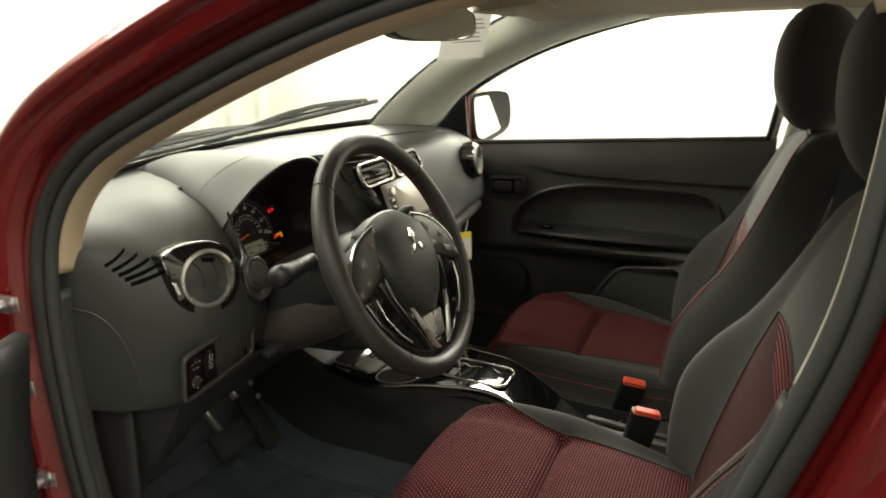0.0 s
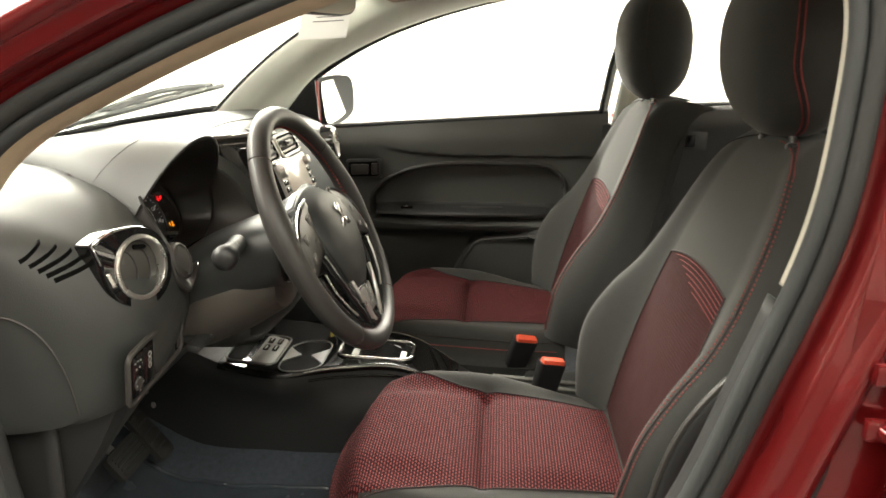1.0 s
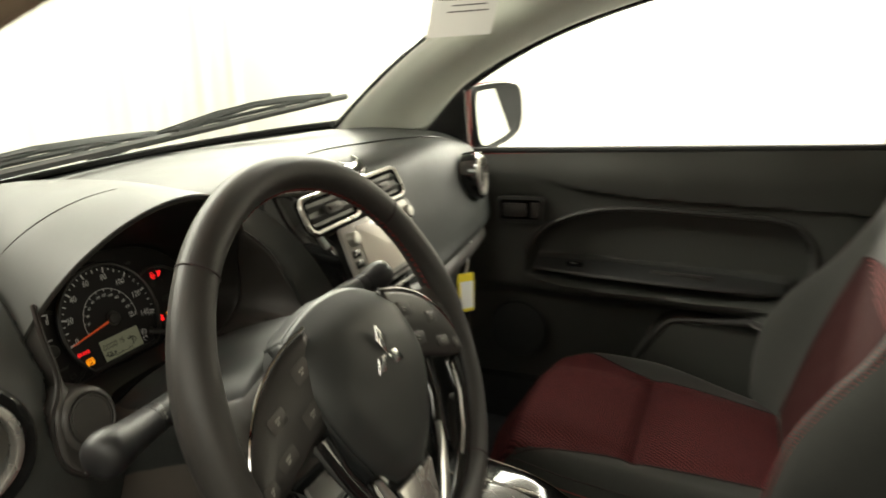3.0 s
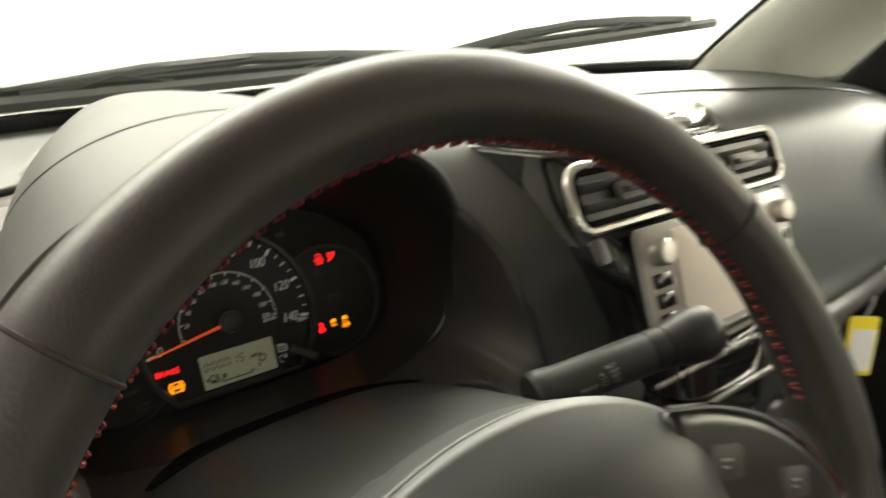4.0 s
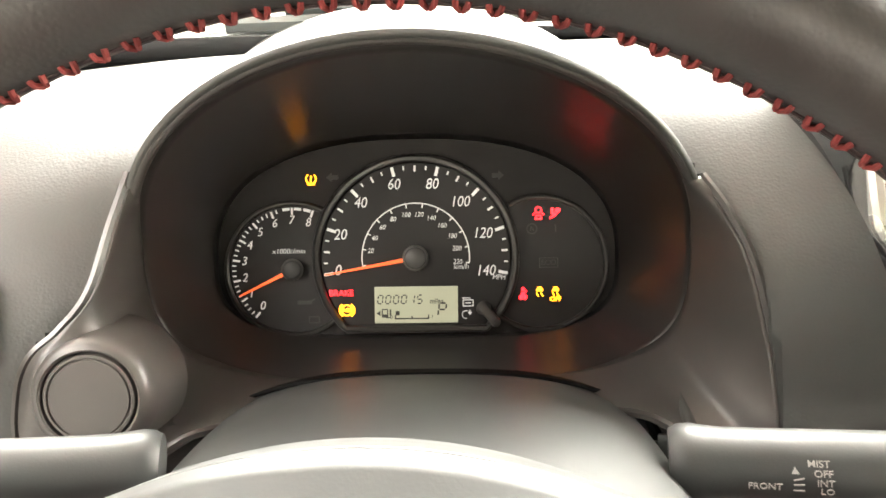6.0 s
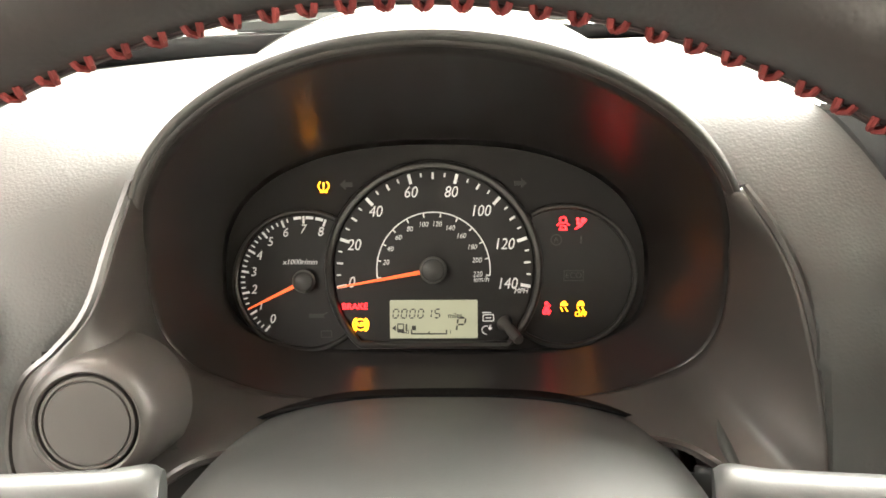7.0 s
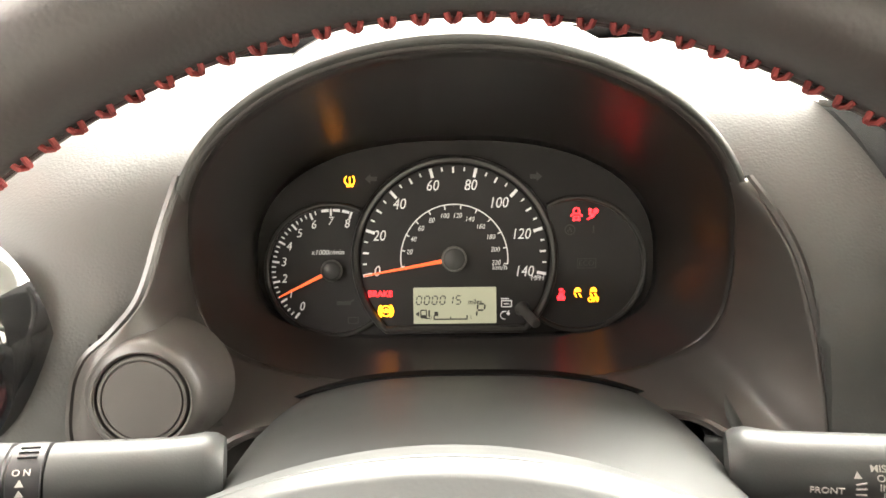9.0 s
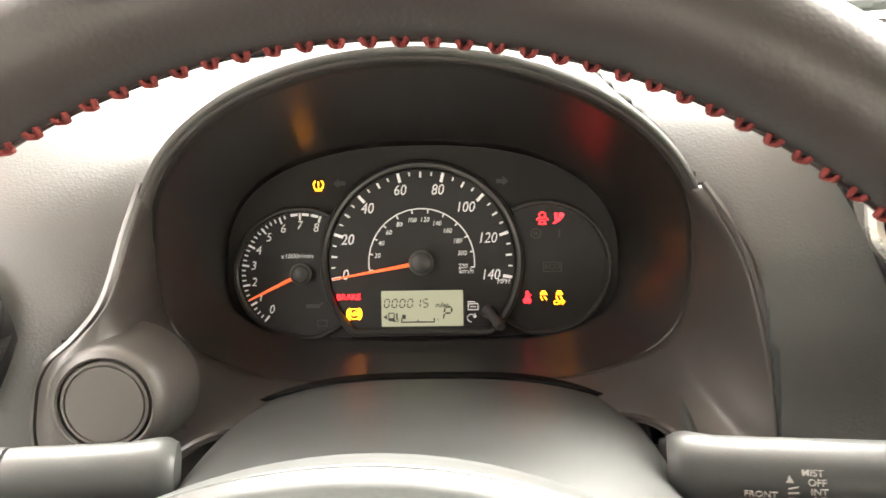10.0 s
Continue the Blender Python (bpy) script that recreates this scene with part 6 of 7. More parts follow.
POCKET = [(-0.105, 0.560), (-0.125, 0.600), (-0.148, 0.640), (-0.172, 0.676), (-0.200, 0.689), (-0.265, 0.698), (-0.330, 0.708), (-0.380, 0.728), (-0.420, 0.750), (-0.470, 0.790), (-0.560, 0.820)]


def pocket_z(y):
    for (y0, z0), (y1, z1) in zip(POCKET, POCKET[1:]):
        if y1 <= y <= y0:
            return mix(z0, z1, (y - y0) / (y1 - y0))
    return 0.0 if y > POCKET[0][0] else POCKET[-1][1]


def crease_z(y):
    return 0.934 + 0.014 * ease(-0.15, 0.12, y) + 0.012 * ease(0.02, 0.12, y)


def door_x(y, z):
    """The inner face of the door."""
    x = 0.655 - 0.030 * ease(0.0, 0.45, y)
    top = belt_z(y)
    x -= 0.016 * math.exp(-((z - (top - 0.045)) / 0.05) ** 2)
    # the upper roll overhangs a crease
    c = crease_z(y)
    x -= 0.012 * ease(c - 0.003, c + 0.004, z) * ease(0.14, 0.0, y) * ease(1.0, 0.0, (z - c) / 0.09)
    # arched recess above the armrest
    cy, hw = -0.152, 0.297
    d = abs((y - cy) / hw)
    arch = 0.778 + 0.132 * max(0.0, 1 - (d ** 2.4 if y > cy else d ** 10)) ** 0.5
    x += 0.045 * ease(arch + 0.002, arch - 0.012, z) * ease(0.735, 0.750, z) * ease(1.0, 0.965, d)
    # armrest, rounded underneath
    a = (z - 0.752) / 0.052
    if -1 < a < 0.6:
        x -= 0.060 * math.sqrt(1 - a * a) * ease(0.6, 0.30, a) * ease(0.17, 0.02, y) * ease(-0.425, -0.38, y)
    # hollow below it, and the pocket that stands out
    x += 0.035 * ease(0.715, 0.67, z) * ease(0.36, 0.28, y)
    zb = pocket_z(y)
    x -= 0.062 * ease(zb + 0.003, zb - 0.012, z)
    return x


part("inner_panel", grid(lambda u, v: Vector((door_x(mix(0.56, -0.555, u), mix(0.34, belt_z(min(0.42, mix(0.56, -0.555, u))), v)), mix(0.56, -0.555, u), mix(0.34, belt_z(min(0.42, mix(0.56, -0.555, u))), v))), 165, 130), M["door_panel"], pdoor, "dark grey sculpted door panel")
part("belt_strip", tube([(0.665, y, belt_z(y) + 0.004) for y in [mix(0.40, -0.555, k / 12) for k in range(13)]], 0.007, 8), M["rubber"], pdoor, "black window belt seal")


def arch_line(t):
    y = -0.152 + 0.297 * math.cos(math.pi * t) * 0.995
    cy, hw = -0.152, 0.297
    d = abs((y - cy) / hw)
    z = 0.778 + 0.132 * max(0.0, 1 - (d ** 2.4 if y > cy else d ** 10)) ** 0.5
    return Vector((0.655 - 0.030 * ease(0.0, 0.45, y) - 0.002, y, z + 0.003))


part("recess_edge", tube([arch_line(k / 60) for k in range(61)], 0.0060, 8), M["dash_smooth"], pdoor, "satin grey edge of the recess")
def arm_pad(u, v):
    """Lens-shaped pad on top of the armrest."""
    y = mix(0.125, -0.398, u)
    w = max(0.0, math.sin(math.pi * min(1.0, u * 0.92 + 0.06))) ** 0.55
    x = mix(0.652, 0.652 - 0.060 * w, v)
    return Vector((x, y, 0.7765 + 0.010 * w - 0.012 * v - 0.006 * v * v))


part("armrest", grid(arm_pad, 50, 10), M["lower"], pdoor, "black armrest pad", solid=0.006)
part("armrest_edge", tube([arm_pad(k / 50, 1.0) for k in range(51)], 0.0030, 8), M["dash_smooth"], pdoor)
part("pull_cup", prism(rounded(0.125, 0.014, 0.006), 0.004, frame_of((0.628, -0.195, 0.781), (0, -1, 0), (1, 0, 0.15)), 0.001), M["bezel"], pdoor, "grey pull cup edge")
part("window_switch", prism(rounded(0.036, 0.014, 0.004), 0.005, frame_of((0.624, 0.030, 0.780), (0, -1, 0), (1, 0, 0.15)), 0.001), M["piano"], pdoor)
part("switch_glint", rbox(0.004, 0.012, 0.001, Matrix.Translation((0.618, 0.032, 0.7862))), M["silver"], pdoor)
hm = frame_of((0.625, 0.156, 0.897), (0.22, -1, 0), (0, 0, 1))
hb = part("handle_bezel", prism(rounded(0.104, 0.058, 0.008), 0.014, hm @ Matrix.Translation((0, 0, -0.006)) @ pose(0, 0, 0), 0.003), M["lower"], pdoor, "black door handle bezel")
part("handle_cup", prism(rounded(0.088, 0.044, 0.006), 0.001, hm @ Matrix.Translation((-0.002, 0, 0.0078))), M["void"], hb)
part("handle", prism(rounded(0.052, 0.030, 0.006), 0.009, hm @ Matrix.Translation((-0.014, 0.000, 0.006)), 0.003), M["tunnel"], hb, "grey release lever")
part("lock_tab", prism(rounded(0.018, 0.034, 0.003), 0.010, hm @ Matrix.Translation((0.030, 0.000, 0.006)), 0.002), M["tunnel"], hb)
sp = part("speaker", lathe([(0.0, 0.004), (0.05, 0.006), (0.066, 0.004), (0.070, -0.004)], 40, frame_of((0.640, 0.16, 0.60), (0, -1, 0), (0, 0, 1))), M["lower"], pdoor, "round speaker grille")
part("pocket_lip", tube([(door_x(y, pocket_z(y) - 0.014) + 0.002, y, pocket_z(y) - 0.006) for y in [mix(-0.106, -0.50, k / 40) for k in range(41)]], 0.006, 8), M["dash_smooth"], pdoor, "moulded lip of the door pocket")
part("outer_skin", grid(lambda u, v: Vector((0.78 + 0.03 * math.sin(math.pi * v), mix(0.44, -0.56, u), mix(0.42, 1.0, v))), 10, 8), M["paint"], pdoor, "glossy red outer skin", solid=0.01)
pane = part("window_pane", grid(lambda u, v: Vector((mix(0.672, 0.612, v), mix(0.40, -0.56, u), mix(1.02, 1.40, v))), 6, 4), M["side_glass"], pdoor, "clear side window")
pane.visible_shadow = False
# window frame
frame_pts = [(0.640, 0.372, 1.06), (0.632, 0.345, 1.115), (0.622, 0.25, 1.188), (0.612, 0.10, 1.268), (0.602, -0.08, 1.332), (0.596, -0.28, 1.378), (0.596, -0.48, 1.398), (0.598, -0.60, 1.392)]
part("window_frame", tube([spline(frame_pts, k / 40) + Vector((0.022, 0.0, 0.006)) for k in range(41)], 0.013, 10), M["body_black"], pdoor, "black window frame")
part("window_frame", tube([(0.675, -0.535, 1.03), (0.655, -0.56, 1.20), (0.625, -0.612, 1.39)], 0.011, 10, flat=1.6), M["body_black"], pdoor, "black rear window frame")
# black corner sail that carries the mirror
part("mirror_sail", prism([(-0.016, 0), (0.100, 0.0), (0.094, 0.055), (0.062, 0.105), (0.030, 0.130), (-0.012, 0.140)], 0.012, frame_of((0.648, 0.306, 1.018), (0, 1, 0), (-0.15, 0, 1)), 0.004), M["body_black"], pdoor, "black mirror corner sail")
part("division_bar", tube([(0.672, 0.300, 1.015), (0.650, 0.296, 1.175)], 0.007, 8), M["paint"], pdoor, "dark red division bar")

mir = thing("door_mirror", (0.80, 0.27, 1.02), "door mirror in a dark housing on the passenger door", "mirror")
MM = frame_of((0.785, 0.276, 1.086), (0.92, -0.39, 0.0), (0.03, 0.05, 1))


def mirror_shape(k):
    keys = [(-0.074, 0.050), (-0.050, 0.061), (0.010, 0.063), (0.058, 0.058), (0.075, 0.040), (0.078, 0.000), (0.070, -0.034), (0.040, -0.054), (-0.010, -0.068), (-0.050, -0.074), (-0.070, -0.060), (-0.076, -0.010)]
    out = [spline([(*keys[q % 12], 0) for q in range(-2, 15)], (2 + 12 * j / 48) / 16) for j in range(48)]
    return [(k * p.x, k * p.y) for p in out]


part("housing", loft([[MM @ Vector((x + dx, y, h)) for x, y in mirror_shape(k)] for k, h, dx in ((0.45, -0.085, 0.0), (0.85, -0.06, 0.004), (1.14, -0.02, 0.010), (1.19, 0.0, 0.010), (1.15, 0.008, 0.008), (0.97, 0.004, 0.0))]), M["wiper"], mir, "dark mirror housing")
part("housing_edge", tube([MM @ Vector((1.185 * x + 0.010, 1.185 * y, -0.006)) for x, y in mirror_shape(1.0)], 0.0030, 8, closed=True), M["paint"], mir, "dark red rim of the housing")
part("mirror_glass", prism(mirror_shape(0.955), 0.002, MM @ Matrix.Translation((0, 0, 0.004)) @ pose(0, 0, 0, -2, 4)), M["mirror"], mir, "mirror glass")
part("arm", tube([(0.665, 0.335, 1.045), (0.76, 0.31, 1.045)], 0.02, 10), M["body_black"], mir)

# rear passenger door seen past the seats
rdoor = thing("rear_door", (0.70, -1.0, 0.42), "closed rear door with a dark grey inner panel", "car door")
part("inner_panel", grid(lambda u, v: Vector((0.672 - 0.018 * math.exp(-((mix(0.43, 1.075 + 0.03 * u, v) - 1.02) / 0.05) ** 2), mix(-0.66, -1.45, u), mix(0.43, 1.075 + 0.03 * u, v))), 30, 40), M["dash_smooth"], rdoor, "dark grey rear door panel", solid=0.01)
rh = frame_of((0.655, -0.80, 0.985), (0, -1, 0), (0, 0, 1))
part("handle_bezel", prism(rounded(0.075, 0.055, 0.008), 0.006, rh, 0.002), M["lower"], rdoor)
part("handle", prism(rounded(0.030, 0.036, 0.004), 0.010, rh @ Matrix.Translation((-0.012, 0, 0.002)), 0.003), M["piano"], rdoor)
part("belt_strip", tube([(0.676, -0.66, 1.080), (0.676, -1.45, 1.108)], 0.007, 8), M["rubber"], rdoor)
pane = part("window_pane", grid(lambda u, v: Vector((mix(0.690, 0.61, v), mix(-0.68, -1.42, u), mix(1.07, 1.41, v))), 4, 4), M["side_glass"], rdoor)
pane.visible_shadow = False
part("outer_skin", grid(lambda u, v: Vector((0.78 + 0.03 * math.sin(math.pi * v), mix(-0.58, -1.6, u), mix(0.42, 1.05, v))), 10, 8), M["paint"], rdoor, solid=0.01)

# passenger seat belt on the centre pillar
belt = thing("seat_belt", (0.60, -0.60, 0.90), "pale grey seat belt webbing hanging on the centre pillar", "seat belt")
part("webbing", loft([[Vector((0.612 - 0.03 * (z - 1.0), y0 + d, z)) + Vector((e, 0, 0)) for d, e in ((-0.022, 0.0008), (0.022, 0.0008), (0.022, -0.0008), (-0.022, -0.0008))] for y0, z in ((-0.615, 0.98), (-0.625, 1.12), (-0.65, 1.30), (-0.66, 1.36))]), M["webbing"], belt)
part("anchor", rbox(0.016, 0.05, 0.045, Matrix.Translation((0.598, -0.66, 1.36)), 0.005), M["buckle"], belt)

# ---------- centre console ----------
con = thing("centre_console", (0, 0.1, 0.45), "black centre console with tray, cup holder and gear selector", "console")


def console_top(y):
    if y > 0.34:
        return 0.612 + 0.5 * (y - 0.34)
    return spline([(0.470, 0), (0.520, 0), (0.594, 0), (0.602, 0), (0.603, 0), (0.612, 0)], (y + 0.32) / 0.66)[0]


def console_half(y):
    if y > 0.34:
        return 0.128 + 0.05 * (y - 0.34)
    return spline([(0.070, 0), (0.072, 0), (0.082, 0), (0.104, 0), (0.148, 0), (0.128, 0)], (y + 0.32) / 0.66)[0]


def console(u, v):
    y = mix(-0.32, 0.54, v)
    w, t = console_half(y), console_top(y)
    a = mix(-1, 1, u)
    k = abs(a)
    if k < 0.5:
        return Vector((w * a / 0.5 * 0.92, y, t))
    g = (k - 0.5) / 0.5
    side = mix(w, mix(0.118, 0.128, g), ease(0.06, 0.5, g)) * (0.92 + 0.08 * min(1, g * 8))
    return Vector((math.copysign(side, a), y, mix(t - 0.004 * min(1, g * 8), 0.385, g)))


part("console_body", grid(console, 60, 54), M["lower"], con, "black plastic console body", solid=0.004)


def top_plate(x0, x1, y0, y1, lift):
    return grid(lambda u, v: Vector((mix(x0, x1, u) * console_half(mix(y0, y1, v)), mix(y0, y1, v), console_top(mix(y0, y1, v)) + lift - 0.010 * (abs(mix(x0, x1, u)) > 0.99))), 24, 24)


part("console_top", top_plate(-1.0, 1.0, -0.16, 0.335, 0.003), M["piano"], con, "glossy black console top", solid=0.004)
# gear selector
GM = frame_of((-0.010, 0.016, 0.6015), (1, 0, 0), (0, 1, 0.04))
gate = part("selector_frame", tube([GM @ Vector((x, y, 0.004)) for x, y in rounded(0.094, 0.160, 0.022, 6)], 0.0044, 10, closed=True), M["gate"], con, "bright silver selector frame")
part("selector_plate", prism(rounded(0.088, 0.154, 0.020, 6), 0.003, GM), M["piano"], gate, "glossy black selector plate")
part("selector_slot", prism(rounded(0.012, 0.110, 0.004), 0.001, GM @ Matrix.Translation((0.018, 0.0, 0.003))), M["tunnel"], gate)
part("selector_window", prism(rounded(0.034, 0.118, 0.005), 0.001, GM @ Matrix.Translation((-0.018, -0.008, 0.003))), M["radio"], gate)
part("selector_edge", tube([GM @ Vector((0.018 + (0.009 if k % 2 else -0.002), 0.052 - 0.017 * k, 0.005)) for k in range(7)], 0.0014, 6), M["silver"], gate)
for k, ch in enumerate("PRNDB"):
    part("gear_print", letters(ch, 0.010, GM @ Matrix.Translation((-0.010, 0.038 - 0.021 * k, 0.0045)), depth=0.0003), M["ink"], gate, flat=True)
lever = thing("gear_lever", (-0.014, 0.035, 0.60), "short gear lever with a dark grip in park", "gear lever")
part("lever_rod", tube([(0.006, 0.062, 0.604), (0.000, 0.062, 0.66), (-0.004, 0.060, 0.69)], 0.0055, 12), M["chrome"], lever, "bright lever rod")
part("grip", loft([[Vector((-0.004 + rx * c, y + ry * s, z)) for c, s in [(math.cos(k * math.pi / 8), math.sin(k * math.pi / 8)) for k in range(16)]] for rx, ry, y, z in ((0.010, 0.010, 0.055, 0.672), (0.014, 0.015, 0.055, 0.685), (0.016, 0.020, 0.056, 0.72), (0.019, 0.026, 0.052, 0.75), (0.018, 0.027, 0.048, 0.768), (0.010, 0.016, 0.046, 0.776))]), M["leather"], lever, "dark leather grip")
# bright lines along the edges of the top
for sx in (-1, 1):
    part("console_edge", tube([(sx * console_half(y) * 1.002, y, console_top(y) + 0.002) for y in [mix(0.150, -0.150, k / 24) for k in range(25)]], 0.0018, 8), M["gate"], con, "bright edge of the console top")
    part("console_edge", tube([(sx * (console_half(y) + 0.006), y, console_top(y) - 0.016) for y in [mix(0.140, -0.110, k / 24) for k in range(25)]], 0.0028, 8), M["piano"], con)
# cup holder: a dark double well with two grey wedges between
CM = frame_of((-0.062, 0.162, 0.6075), (1, 0, 0), (0, 1, 0.02))


def cup_outline(k):
    return [(k * x - 0.012 * y / 0.044, k * y) for x, y in rounded(0.150, 0.088, 0.036, 7)]


cup = part("cup_holder", tube([CM @ Vector((x, y, 0.002)) for x, y in cup_outline(1.0)], 0.0016, 8, closed=True), M["metal_dull"], con, "thin silver cup holder rim")
part("cup_floor", prism(cup_outline(0.98), 0.001, CM), M["void"], cup, "dark cup well")
for sx in (-1, 1):
    part("cup_insert", prism([(-0.036, sx * 0.042), (0.036, sx * 0.042), (0.014, sx * 0.026), (0.004, sx * 0.012), (-0.004, sx * 0.012), (-0.016, sx * 0.026)][::-sx], 0.003, CM @ Matrix.Translation((0, 0, 0.001)), 0.001), M["wedge"], cup, "grey wedge between the wells")
# tray ahead of it: a dark pit and a grey panel with four slots
TM = frame_of((-0.040, 0.272, 0.6115), (1, 0, 0), (0, 1, 0.10))
tray = part("tray", tube([TM @ Vector((x, y, 0.002)) for x, y in rounded(0.142, 0.108, 0.018, 6)], 0.0028, 8, closed=True), M["metal_dull"], con, "dull silver tray rim")
part("tray_floor", prism(rounded(0.138, 0.104, 0.016, 5), 0.001, TM @ Matrix.Translation((0, 0, -0.001))), M["void"], tray, "dark tray pit")
part("tray_panel", prism([(x - (0.010 if y < 0 else 0), y) for x, y in rounded(0.134, 0.050, 0.010, 5)], 0.003, TM @ Matrix.Translation((0.002, -0.025, 0.0)), 0.001), M["wedge"], tray, "grey tray panel")
for j in range(2):
    for k in range(2):
        part("tray_slot", prism(rounded(0.026, 0.011, 0.003), 0.002, TM @ Matrix.Translation((0.040 - 0.036 * j, -0.014 - 0.020 * k, 0.0028)), 0.0008), M["void"], tray)
        part("slot_bar", rbox(0.020, 0.0025, 0.002, TM @ Matrix.Translation((0.040 - 0.036 * j, -0.014 - 0.020 * k, 0.0055)), 0.0006), M["silver"], tray)

part("console_tail", rbox(0.15, 0.42, 0.20, pose(0, -0.52, 0.435), 0.02), M["lower"], con)


# pale metal strips of the seat rails beside the buckles
for x, y0, y1, z in ((-0.075, -0.20, -0.46, 0.560), (-0.035, -0.24, -0.44, 0.556)):
    part("rail_strip", rbox(0.014, y0 - y1, 0.008, pose(x, (y0 + y1) / 2, z, 4), 0.002), M["metal_dull"], con, "dull metal rail strip")


# seat belt buckles
def buckle(name, x, y, z, lean_x, label):
    ob = thing(name, (x, y + 0.02, z - 0.075), label, "belt buckle", "front belt buckles")
    m = frame_of((x, y, z), (0.30, -0.95, -0.2), (lean_x, -0.22, 1))
    part("cover", loft([[m @ Vector((px, h, pz)) for px, pz in rounded(0.056 * k, 0.028 * k, 0.007 * k, 3)] for h, k in ((-0.084, 0.86), (-0.078, 0.94), (-0.02, 1.0), (-0.004, 1.0))]), M["buckle"], ob, "black buckle cover")
    part("press_button", loft([[m @ Vector((px, h, pz + 0.003)) for px, pz in rounded(0.048 * k, 0.018 * k, 0.003, 3)] for h, k in ((-0.012, 1.0), (0.002, 1.0), (0.0045, 0.92))]), M["buckle_red"], ob, "orange-red release button")
    part("tongue_slot", prism(rounded(0.036, 0.0035, 0.0015), 0.001, m @ Matrix.Translation((0, -0.0030, -0.0075)) @ pose(0, 0, 0, -90)), M["tunnel"], ob)
    part("stem", tube([m @ Vector((0, -0.066, 0)), m @ Vector((0.0, -0.09, 0.004)), m @ Vector((0.0, -0.12, 0.01))], 0.009, 8, flat=0.4), M["metal"], ob)
    return ob


buckle("belt_buckle", -0.094, -0.363, 0.633, -0.04, "black belt buckle with an orange-red button beside the driver's seat")
buckle("belt_buckle", 0.077, -0.316, 0.606, -0.30, "leaning black belt buckle with an orange-red button beside the passenger seat")

# ---------- small things ----------
rv = thing("rear_view_mirror", (0.0, 0.16, 1.40), "interior rear-view mirror with a dark frame", "mirror")
RM = frame_of((-0.058, 0.088, 1.345), (0.975, -0.22, 0.0), (0.0, 0.06, 1))


def rv_outline(k):
    return [(k * x, k * y) for x, y in [(0.140 * math.copysign(abs(math.cos(a)) ** 0.55, math.cos(a)), 0.036 * math.copysign(abs(math.sin(a)) ** 0.6, math.sin(a)) * (1.0 if math.sin(a) < 0 else 0.85)) for a in [2 * math.pi * j / 40 for j in range(40)]]]


part("frame", loft([[RM @ Vector((x, y, h)) for x, y in rv_outline(k)] for k, h in ((0.7, -0.034), (0.95, -0.024), (1.0, -0.008), (1.0, 0.002), (0.96, 0.004))]), M["lower"], rv, "black mirror frame")
part("mirror_glass", prism(rv_outline(0.93), 0.002, RM @ Matrix.Translation((0, 0, 0.003))), M["mirror"], rv, "mirror glass")
part("mirror_stem", tube([(-0.045, 0.115, 1.350), (-0.02, 0.135, 1.378), (0.0, 0.145, 1.405)], 0.010, 10), M["lower"], rv)

# paper tag under the mirror and visor with label
sheet = thing("paper_sheet", (0.33, 0.19, 1.27), "pale grey paper sheet hanging beside the windscreen edge", "paper")
PM = frame_of((0.33, 0.252, 1.264), (0, -1, 0.05), (0, -0.30, 1))
part("sheet", prism([(0, 0), (0.120, 0), (0.150, 0.105), (0.030, 0.115)], 0.0006, PM), M["paper"], sheet)
part("print", merged(*[rbox(0.075 - 0.012 * (k % 3), 0.0022, 0.0004, PM @ Matrix.Translation((0.080 + 0.004 * k, 0.040 + 0.010 * k, 0.0008))) for k in range(6)]), M["ink"], sheet, flat=True)
visor = thing("sun_visor", (0.30, 0.02, 1.37), "raised tan sun visor", "sun visor")
part("panel", prism(rounded(0.34, 0.15, 0.03), 0.016, frame_of((0.33, 0.030, 1.392), (1, 0, 0), (0, -1, 0.10)), 0.006), M["headliner"], visor)
visor2 = copy_thing(visor, Matrix.Translation((-0.36, 0.02, 1.37)))

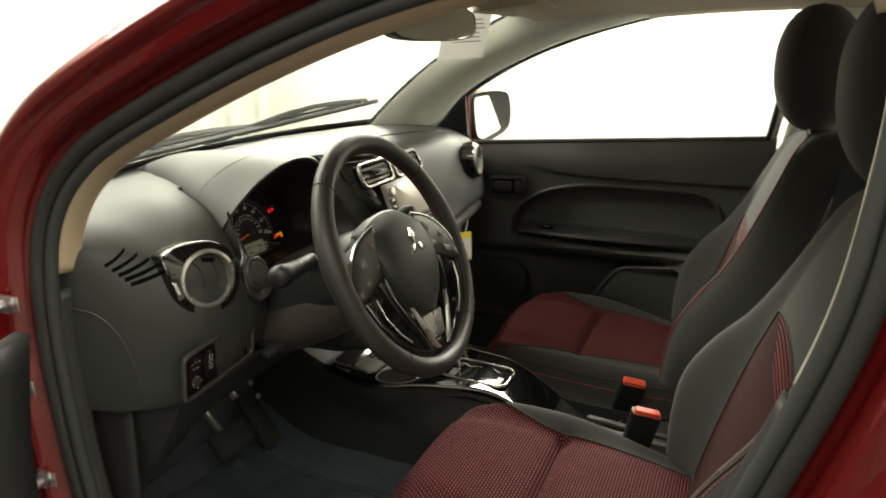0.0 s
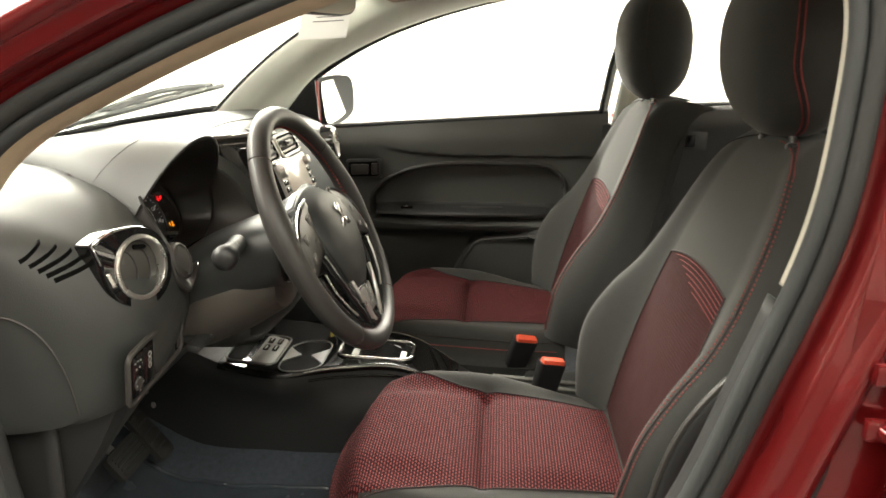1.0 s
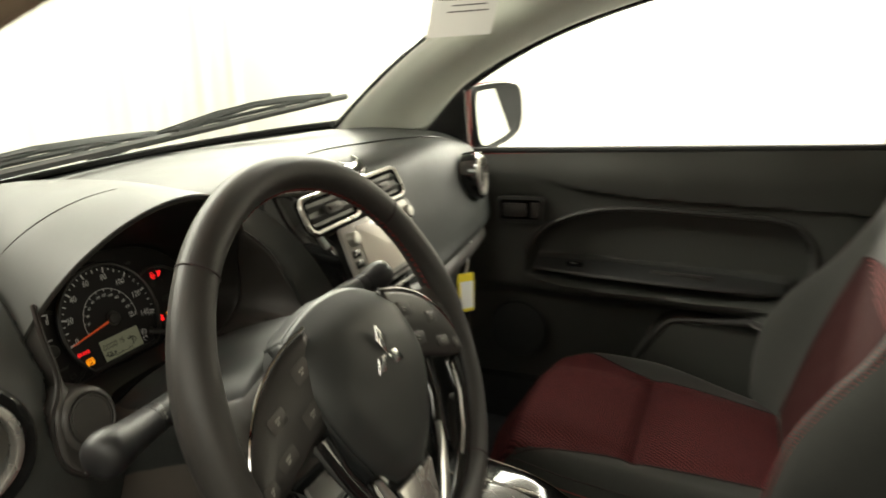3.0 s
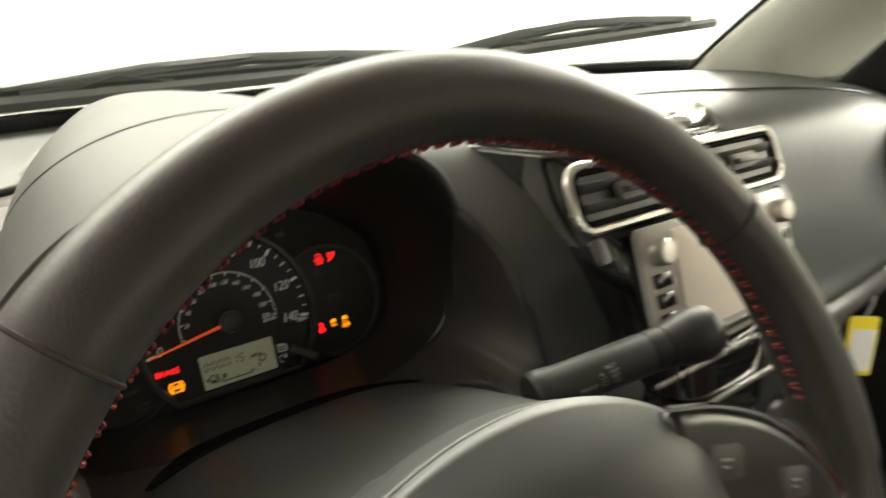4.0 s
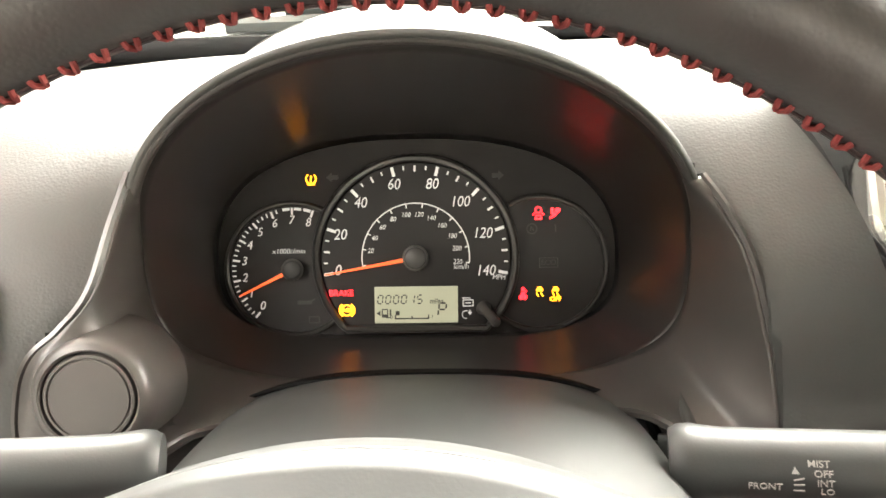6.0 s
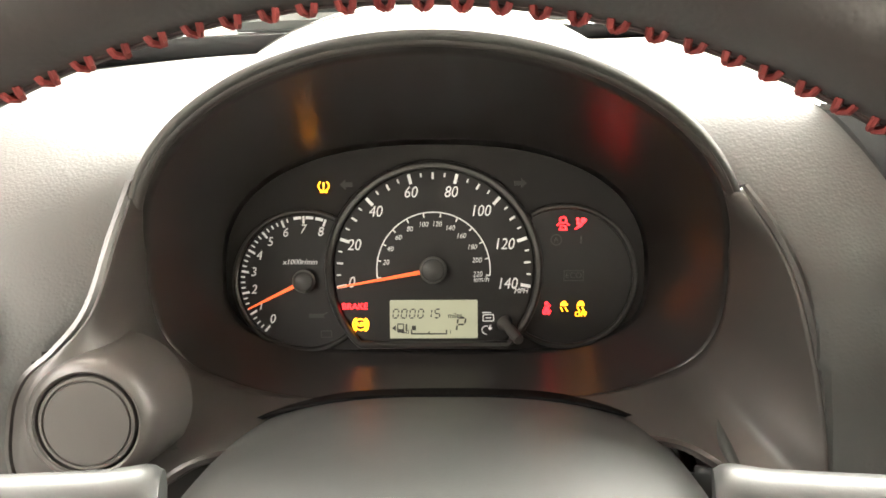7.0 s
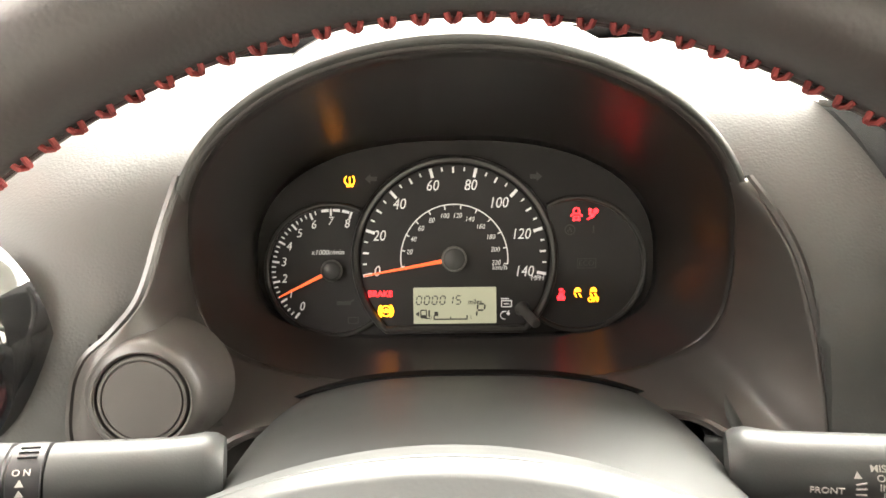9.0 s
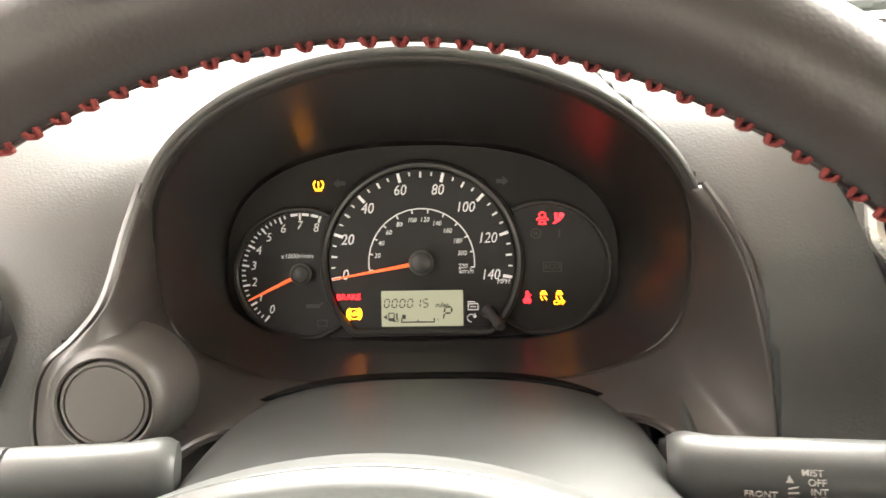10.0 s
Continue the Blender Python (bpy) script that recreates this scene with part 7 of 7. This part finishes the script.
# wipers on the glass
def wiper(pivot, tip, rise, name):
    ob = thing(name, pivot, "black windscreen wiper resting on the lower glass", "wiper")
    a, b = Vector(pivot), Vector(tip)
    pts = [a.lerp(b, t) for t in [k / 12 for k in range(13)]]
    part("blade", tube([p + Vector((0, 0.004, 0.004)) for p in pts], 0.0070, 6), M["rubber"], ob)
    part("rail", tube([p + Vector((0, 0.008, 0.014)) for p in pts[1:12]], 0.0042, 6), M["wiper"], ob)
    mid = a.lerp(b, 0.52)
    part("bridge", tube([pts[2] + Vector((0, 0.008, 0.012)), a.lerp(b, 0.35) + Vector((0, 0.012, rise)), mid + Vector((0, 0.014, rise + 0.004)), a.lerp(b, 0.70) + Vector((0, 0.012, rise)), pts[11] + Vector((0, 0.008, 0.012))], 0.0075, 8, flat=0.6), M["wiper"], ob)
    for f0, f1 in ((0.22, 0.38), (0.62, 0.78)):
        part("yoke", tube([a.lerp(b, f0) + Vector((0, 0.006, 0.008)), a.lerp(b, (f0 + f1) / 2) + Vector((0, 0.010, rise * 0.9)), a.lerp(b, f1) + Vector((0, 0.006, 0.008))], 0.0048, 6), M["wiper"], ob)
    root = a + (a - b) * 0.10 + Vector((0, 0.05, -0.01))
    part("wiper_arm", loft([[p + Vector((0, w * c, 0.6 * w * s)) for c, s in ((1, 0), (0, 1), (-1, 0), (0, -1))] for p, w in ((root + Vector((0, 0, -0.008)), 0.012), (a.lerp(b, 0.10) + Vector((0, 0.03, 0.006)), 0.011), (a.lerp(b, 0.35) + Vector((0, 0.016, rise + 0.003)), 0.007), (mid + Vector((0, 0.012, rise + 0.006)), 0.006))]), M["wiper"], ob)
    return ob


def on_glass(x, s):
    return tuple(screen_point(x, s) + Vector((0, 0.006, 0.008)))


wiper(on_glass(-0.50, 0.018), on_glass(0.10, 0.040), 0.020, "wiper_blade")
wiper(on_glass(0.02, 0.020), on_glass(0.50, 0.135), 0.022, "wiper_blade")

# yellow card hanging beside the glovebox
tag = thing("yellow_tag", (0.46, 0.21, 0.70), "yellow-edged white paper tag hanging from the dash", "tag")
TGM = frame_of((0.462, 0.226, 0.745), (0.75, -0.66, 0), (0.02, 0.05, 1))
part("card", prism(rounded(0.038, 0.085, 0.004), 0.0008, TGM), M["tag_yellow"], tag)
part("paper_face", prism(rounded(0.030, 0.060, 0.002), 0.0003, TGM @ Matrix.Translation((0.002, -0.006, 0.0012))), M["paper"], tag)
part("tie", tube([TGM @ Vector((0, 0.042, 0)), TGM @ Vector((0.004, 0.058, 0.002)), (0.470, 0.218, 0.86)], 0.0015, 6), M["paper"], tag)
